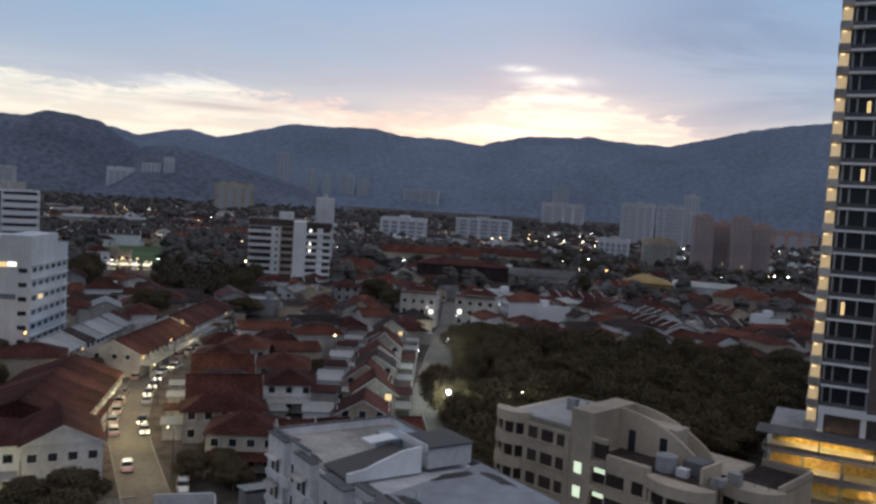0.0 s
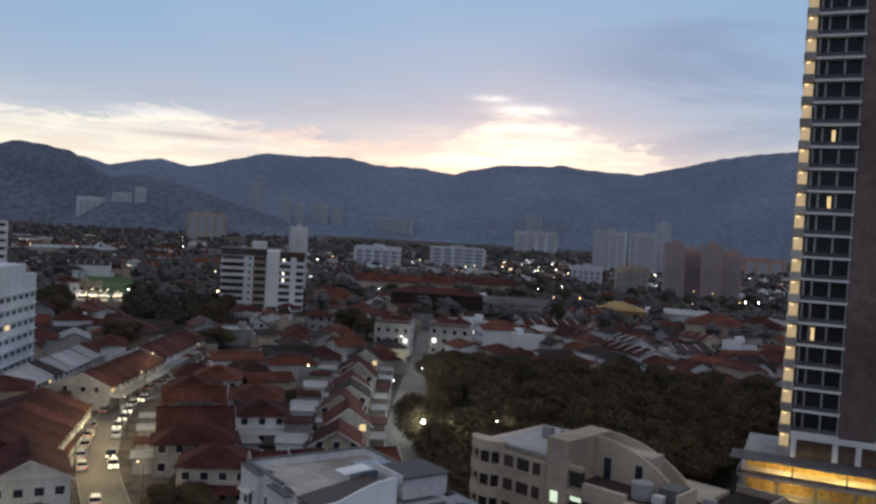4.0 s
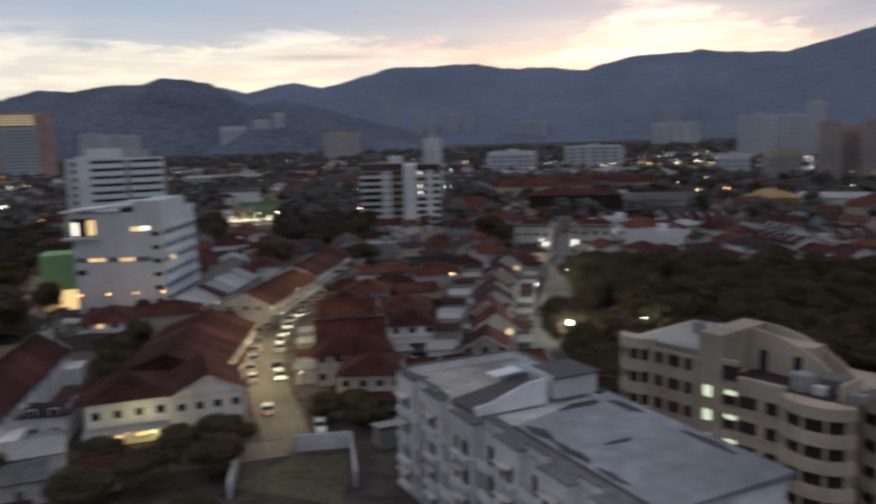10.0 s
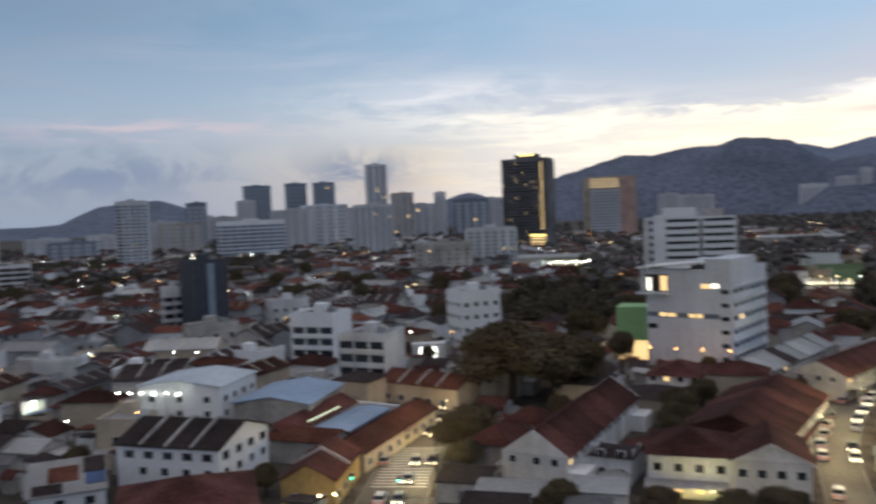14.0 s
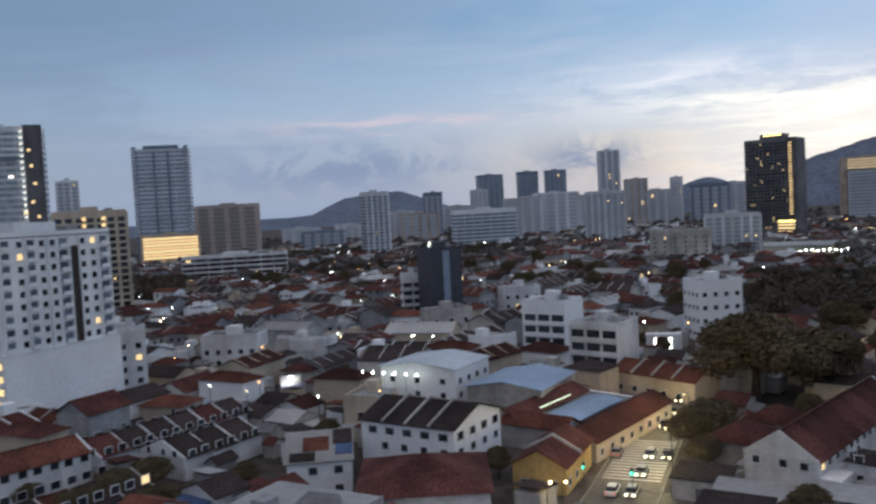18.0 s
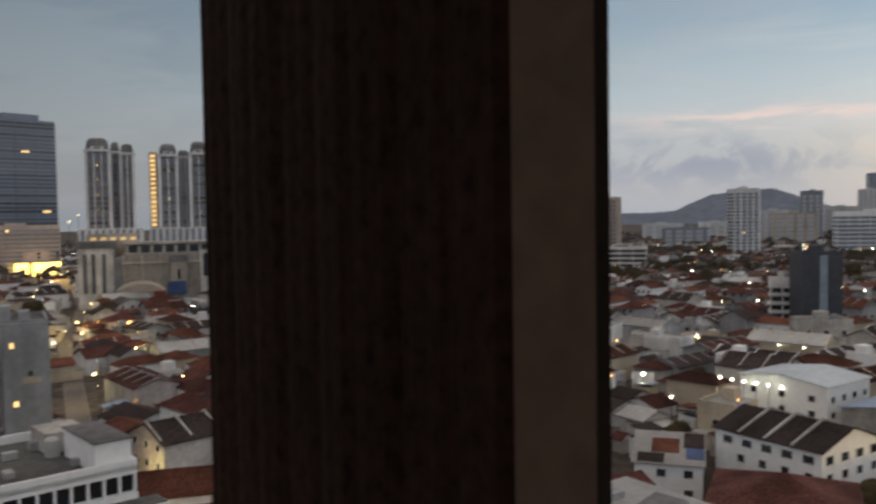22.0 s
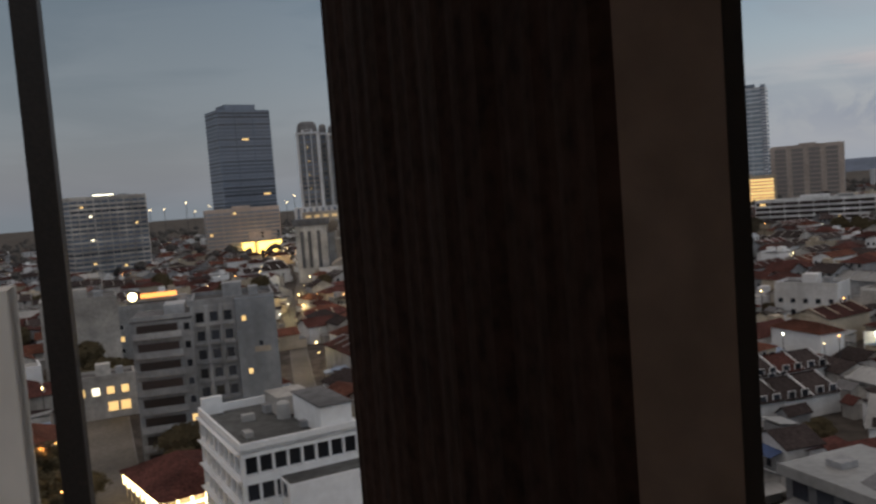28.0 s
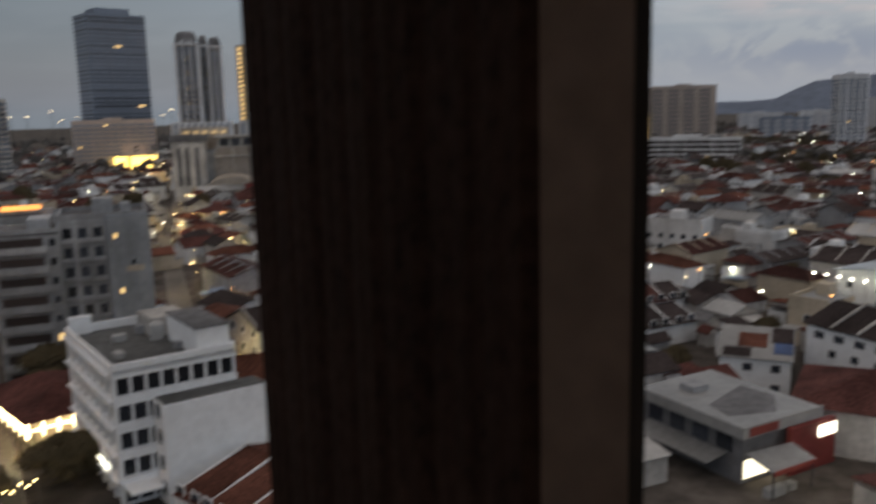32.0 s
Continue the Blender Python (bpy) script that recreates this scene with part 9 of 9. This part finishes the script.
def bare(x, y, rx, ry, turn):
    """Whether a turned rectangle lies on open ground."""
    c, s = math.cos(radians(turn)), math.sin(radians(turn))
    for a in (-1, -0.5, 0, 0.5, 1):
        for b in (-1, -0.5, 0, 0.5, 1):
            i, j = int((x + a * rx * c - b * ry * s - GX) / CELL), int((y + a * rx * s + b * ry * c - GY) / CELL)
            if not (0 <= i < 960 and 0 <= j < 1400) or ground_used[i, j]:
                return False
    return True


shed_stock = []
for q in range(14):
    r2 = random.Random(300 + q)
    w, d, h = r2.uniform(2.6, 5.6), r2.uniform(2.6, 5.0), r2.uniform(2.3, 4.2)
    up = r2.uniform(0.3, 1.0)
    walls = Mesh().box(-w / 2, w / 2, -d / 2, d / 2, 0, h)
    if q % 3 == 0:
        walls.gable_walls(w, d, h, up)
        top = Mesh().gable_roof(w, d, h, up + 0.1, 0.3, 0.12)
    else:
        top = Mesh().solid([(-w / 2 - 0.3, -d / 2 - 0.4, h + 0.01), (w / 2 + 0.3, -d / 2 - 0.4, h + 0.01), (w / 2 + 0.3, d / 2 + 0.3, h + up), (-w / 2 - 0.3, d / 2 + 0.3, h + up)], [(-w / 2 - 0.3, -d / 2 - 0.4, h + 0.13), (w / 2 + 0.3, -d / 2 - 0.4, h + 0.13), (w / 2 + 0.3, d / 2 + 0.3, h + up + 0.12), (-w / 2 - 0.3, d / 2 + 0.3, h + up + 0.12)])
    mw, mr = r2.choice((OFFWHITE, OFFWHITE, CREAM, WHITE, GREYWALL)), (METAL, TILE, FLAT_L, TILE_B, METAL, TILE_O, FLAT, TILE_B, METAL_B, TILE)[q % 10]
    shed_stock.append((w, d, walls, top, mw, mr, walls.data("wall", mw), top.data("roof", mr)))
rng = random.Random(91)
fill_spots, bushes, filled = [], 0, 0
for d0, d1, step in ((96, 215, 4.6), (215, 330, 6.5)):
    r = d0
    while r < d1:
        m = int(radians(156) * r / step)
        for i in range(m):
            az = -27.5 + 156 * (i + rng.random()) / m
            x, y = off_ground(az, r + rng.uniform(-0.4, 0.4) * step)
            if any((x - a) ** 2 + (y - b) ** 2 < (c * 0.9) ** 2 for a, b, c in ((-31, 102, 9), (-118, 134, 9), (-80, -46, 16))):
                continue
            turn = 28 + 90 * rng.randrange(4) + rng.uniform(-5, 5)
            w, d, walls, top, mw, mr, mesh_w, mesh_r = rng.choice(shed_stock)
            if any((x - a) ** 2 + (y - b) ** 2 < (0.62 * (e + max(w, d))) ** 2 for a, b, e in fill_spots) or not bare(x, y, w / 2 + 0.35, d / 2 + 0.45, turn):
                continue
            fill_spots.append((x, y, max(w, d)))
            if rng.random() < (0.30 if az < 10 else 0.16) and bushes < 70:
                bushes += 1
                tree(x, y, rng.uniform(3.2, 6.0), rng.uniform(1.9, 2.8))
            elif filled < 290:
                filled += 1
                ob = thing("lean_to_shed", x, y, 0, turn, "low rear shed with a worn sheet or tile roof", "shed", "sheds between the houses")
                part("wall", mesh_w, None, ob)
                part("roof", mesh_r, None, ob)
            else:
                c, s = math.cos(radians(turn)), math.sin(radians(turn))
                for q, mt in ((walls, mw), (top, mr)):
                    g = far.setdefault(mt, Mesh())
                    k = len(g.v)
                    g.v += [(x + px_ * c - py_ * s, y + px_ * s + py_ * c, pz) for px_, py_, pz in q.v]
                    g.f += [tuple(i2 + k for i2 in face) for face in q.f]
        r += step
ob = new("far_houses", joined("far_houses", [(g, mt) for mt, g in far.items()]))
tagged(ob, "countless pale town houses with weathered roofs", "houses", kind="stuff")

# ---- scattered lamps and far woods ----
dots = [(joined("lamp_post", ((Mesh().ball(0, 0, 6.0, 0.17, 3, 6), m), (Mesh().tube([(0, 0, 0), (0, 0, 5.7)], [0.09, 0.07], 5), POLE))), n) for m, n in ((LAMPHOT, "yellow"), (LAMPWHITE, "white"), (LAMPORANGE, "orange"), (LAMPORANGE, "orange"), (LAMPHOT, "yellow"))]
for k in range(285):
    az, dd = rng.uniform(-26, 128), 200 + 1000 * rng.random() ** 1.1
    if k >= 195:
        az, dd = (8 + (az + 26) * 0.19, 330 + 0.9 * dd) if k % 3 else (42 + (az + 26) * 0.38, 180 + 0.6 * dd)
    elif k >= 165:
        az = 98 + (az + 26) * 0.18
    elif k >= 120:
        az, dd = -26 + (az + 26) * 0.25, 300 + 0.75 * dd
    x, y = off_ground(az, dd)
    if not clear_of(x, y, -2.0) or (az < 0 and dd < 260):
        continue
    me, n = rng.choice(dots)
    ob = new("lamp_post", me)
    s = 1.0 + dd / 900
    ob.matrix_world = pose(x, y, 0) @ Matrix.Diagonal((s, s, 1.25, 1))
    tagged(ob, "slim post with a small burning " + n + " lamp", "street lamp", "small lamps")


lights = {}
for k in range(560):
    az, dd = (rng.uniform(-25, 42), rng.uniform(420, 1350)) if k < 260 else (rng.uniform(42, 100), rng.uniform(300, 1000)) if k < 430 else (rng.uniform(98, 116), rng.uniform(190, 1100)) if k < 510 else (rng.uniform(60, 98), rng.uniform(160, 400))
    x, y = off_ground(az, dd)
    if not clear_of(x, y, -2.0):
        continue
    g, q = lights.setdefault(rng.choice((LAMPHOT, LAMPWHITE, LAMPORANGE, LAMPWHITE)), Mesh()), 0.12 + dd / 4500 * rng.uniform(0.5, 1.5)
    z = rng.uniform(5.0, 9.5)
    g.ball(x, y, z, q, 3, 6)
    lights.setdefault(POLE, Mesh()).tube([(x, y, 0), (x, y, z - q)], [0.1, 0.07], 4)
tagged(new("distant_lamps", joined("distant_lamps", [(g, mt) for mt, g in lights.items()])), "countless small yellow and white lamps in the far streets", "lamps", kind="stuff")


def leafy_belt(name, spots, seed, label):
    """Park trees too many to count: crowns of small leaves, turned and sized at random."""
    rng = random.Random(seed)
    crowns = [leafy(s, 1.0, 2.0, 300, 0.15)[0] for s in (11, 12, 13)]
    m = Mesh()
    for az, dd in spots:
        x, y = off_ground(az, dd)
        r, h, a = rng.uniform(3.6, 6.4), rng.uniform(3.6, 6.2), rng.uniform(0, 6.283)
        c, s, src, k = math.cos(a) * r, math.sin(a) * r, rng.choice(crowns), len(m.v)
        m.v += [(x + u * c - v * s, y + u * s + v * c, w * h) for u, v, w in src.v]
        m.f += [tuple(i + k for i in face) for face in src.f]
        m.tube([(x, y, 0), (x, y, h)], [0.3, 0.15], 5)
    single(name, m, BELTLEAF, label, "trees", kind="stuff")


def woods(name, n, pick, seed, label, s0, s1):
    """A wood too far to count: many small leaf clumps."""
    rng = random.Random(seed)
    m = Mesh()
    for _ in range(n):
        az, dd = pick(rng)
        x, y = off_ground(az, dd)
        s = rng.uniform(s0, s1)
        h = s * rng.uniform(1.2, 2.0)
        for _ in range(4):
            a, e = rng.uniform(0, 6.283), rng.uniform(0.1, 1.5)
            cx_, cy_, cz = x + s * 0.75 * math.cos(a) * math.cos(e), y + s * 0.75 * math.sin(a) * math.cos(e), h * (0.4 + 0.5 * math.sin(e))
            q = s * rng.uniform(0.42, 0.66)
            k = len(m.v)
            t0 = rng.uniform(0, 1)
            for up, wide in ((-0.55, 0.75), (0.1, 1.0), (0.62, 0.66)):
                for i in range(6):
                    b = t0 + i * 1.0472 + up
                    j = rng.uniform(0.72, 1.22) * wide * q
                    m.v.append((cx_ + j * math.cos(b), cy_ + j * math.sin(b), cz + q * (up + rng.uniform(-0.16, 0.16))))
            m.v.append((cx_, cy_, cz + q * rng.uniform(0.85, 1.05)))
            for r in (0, 6):
                m.f += [(k + r + i, k + r + (i + 1) % 6, k + r + 6 + (i + 1) % 6, k + r + 6 + i) for i in range(6)]
            m.f += [(k + 12 + i, k + 12 + (i + 1) % 6, k + 18) for i in range(6)]
    single(name, m, HAZED_FARLEAF, label, "trees", kind="stuff")


def wood_spot(r):
    """A place in the far woods, off the open lawn."""
    az, dd = r.uniform(-27, 36), r.uniform(560, 2200) if r.random() < 0.7 else r.uniform(380, 700)
    return (az, dd + 240) if 18.0 < az < 22.3 and dd < 610 else (az, dd)


leafy_belt("park_belts", belt_spots, 8, "dark park trees in belts between the houses")
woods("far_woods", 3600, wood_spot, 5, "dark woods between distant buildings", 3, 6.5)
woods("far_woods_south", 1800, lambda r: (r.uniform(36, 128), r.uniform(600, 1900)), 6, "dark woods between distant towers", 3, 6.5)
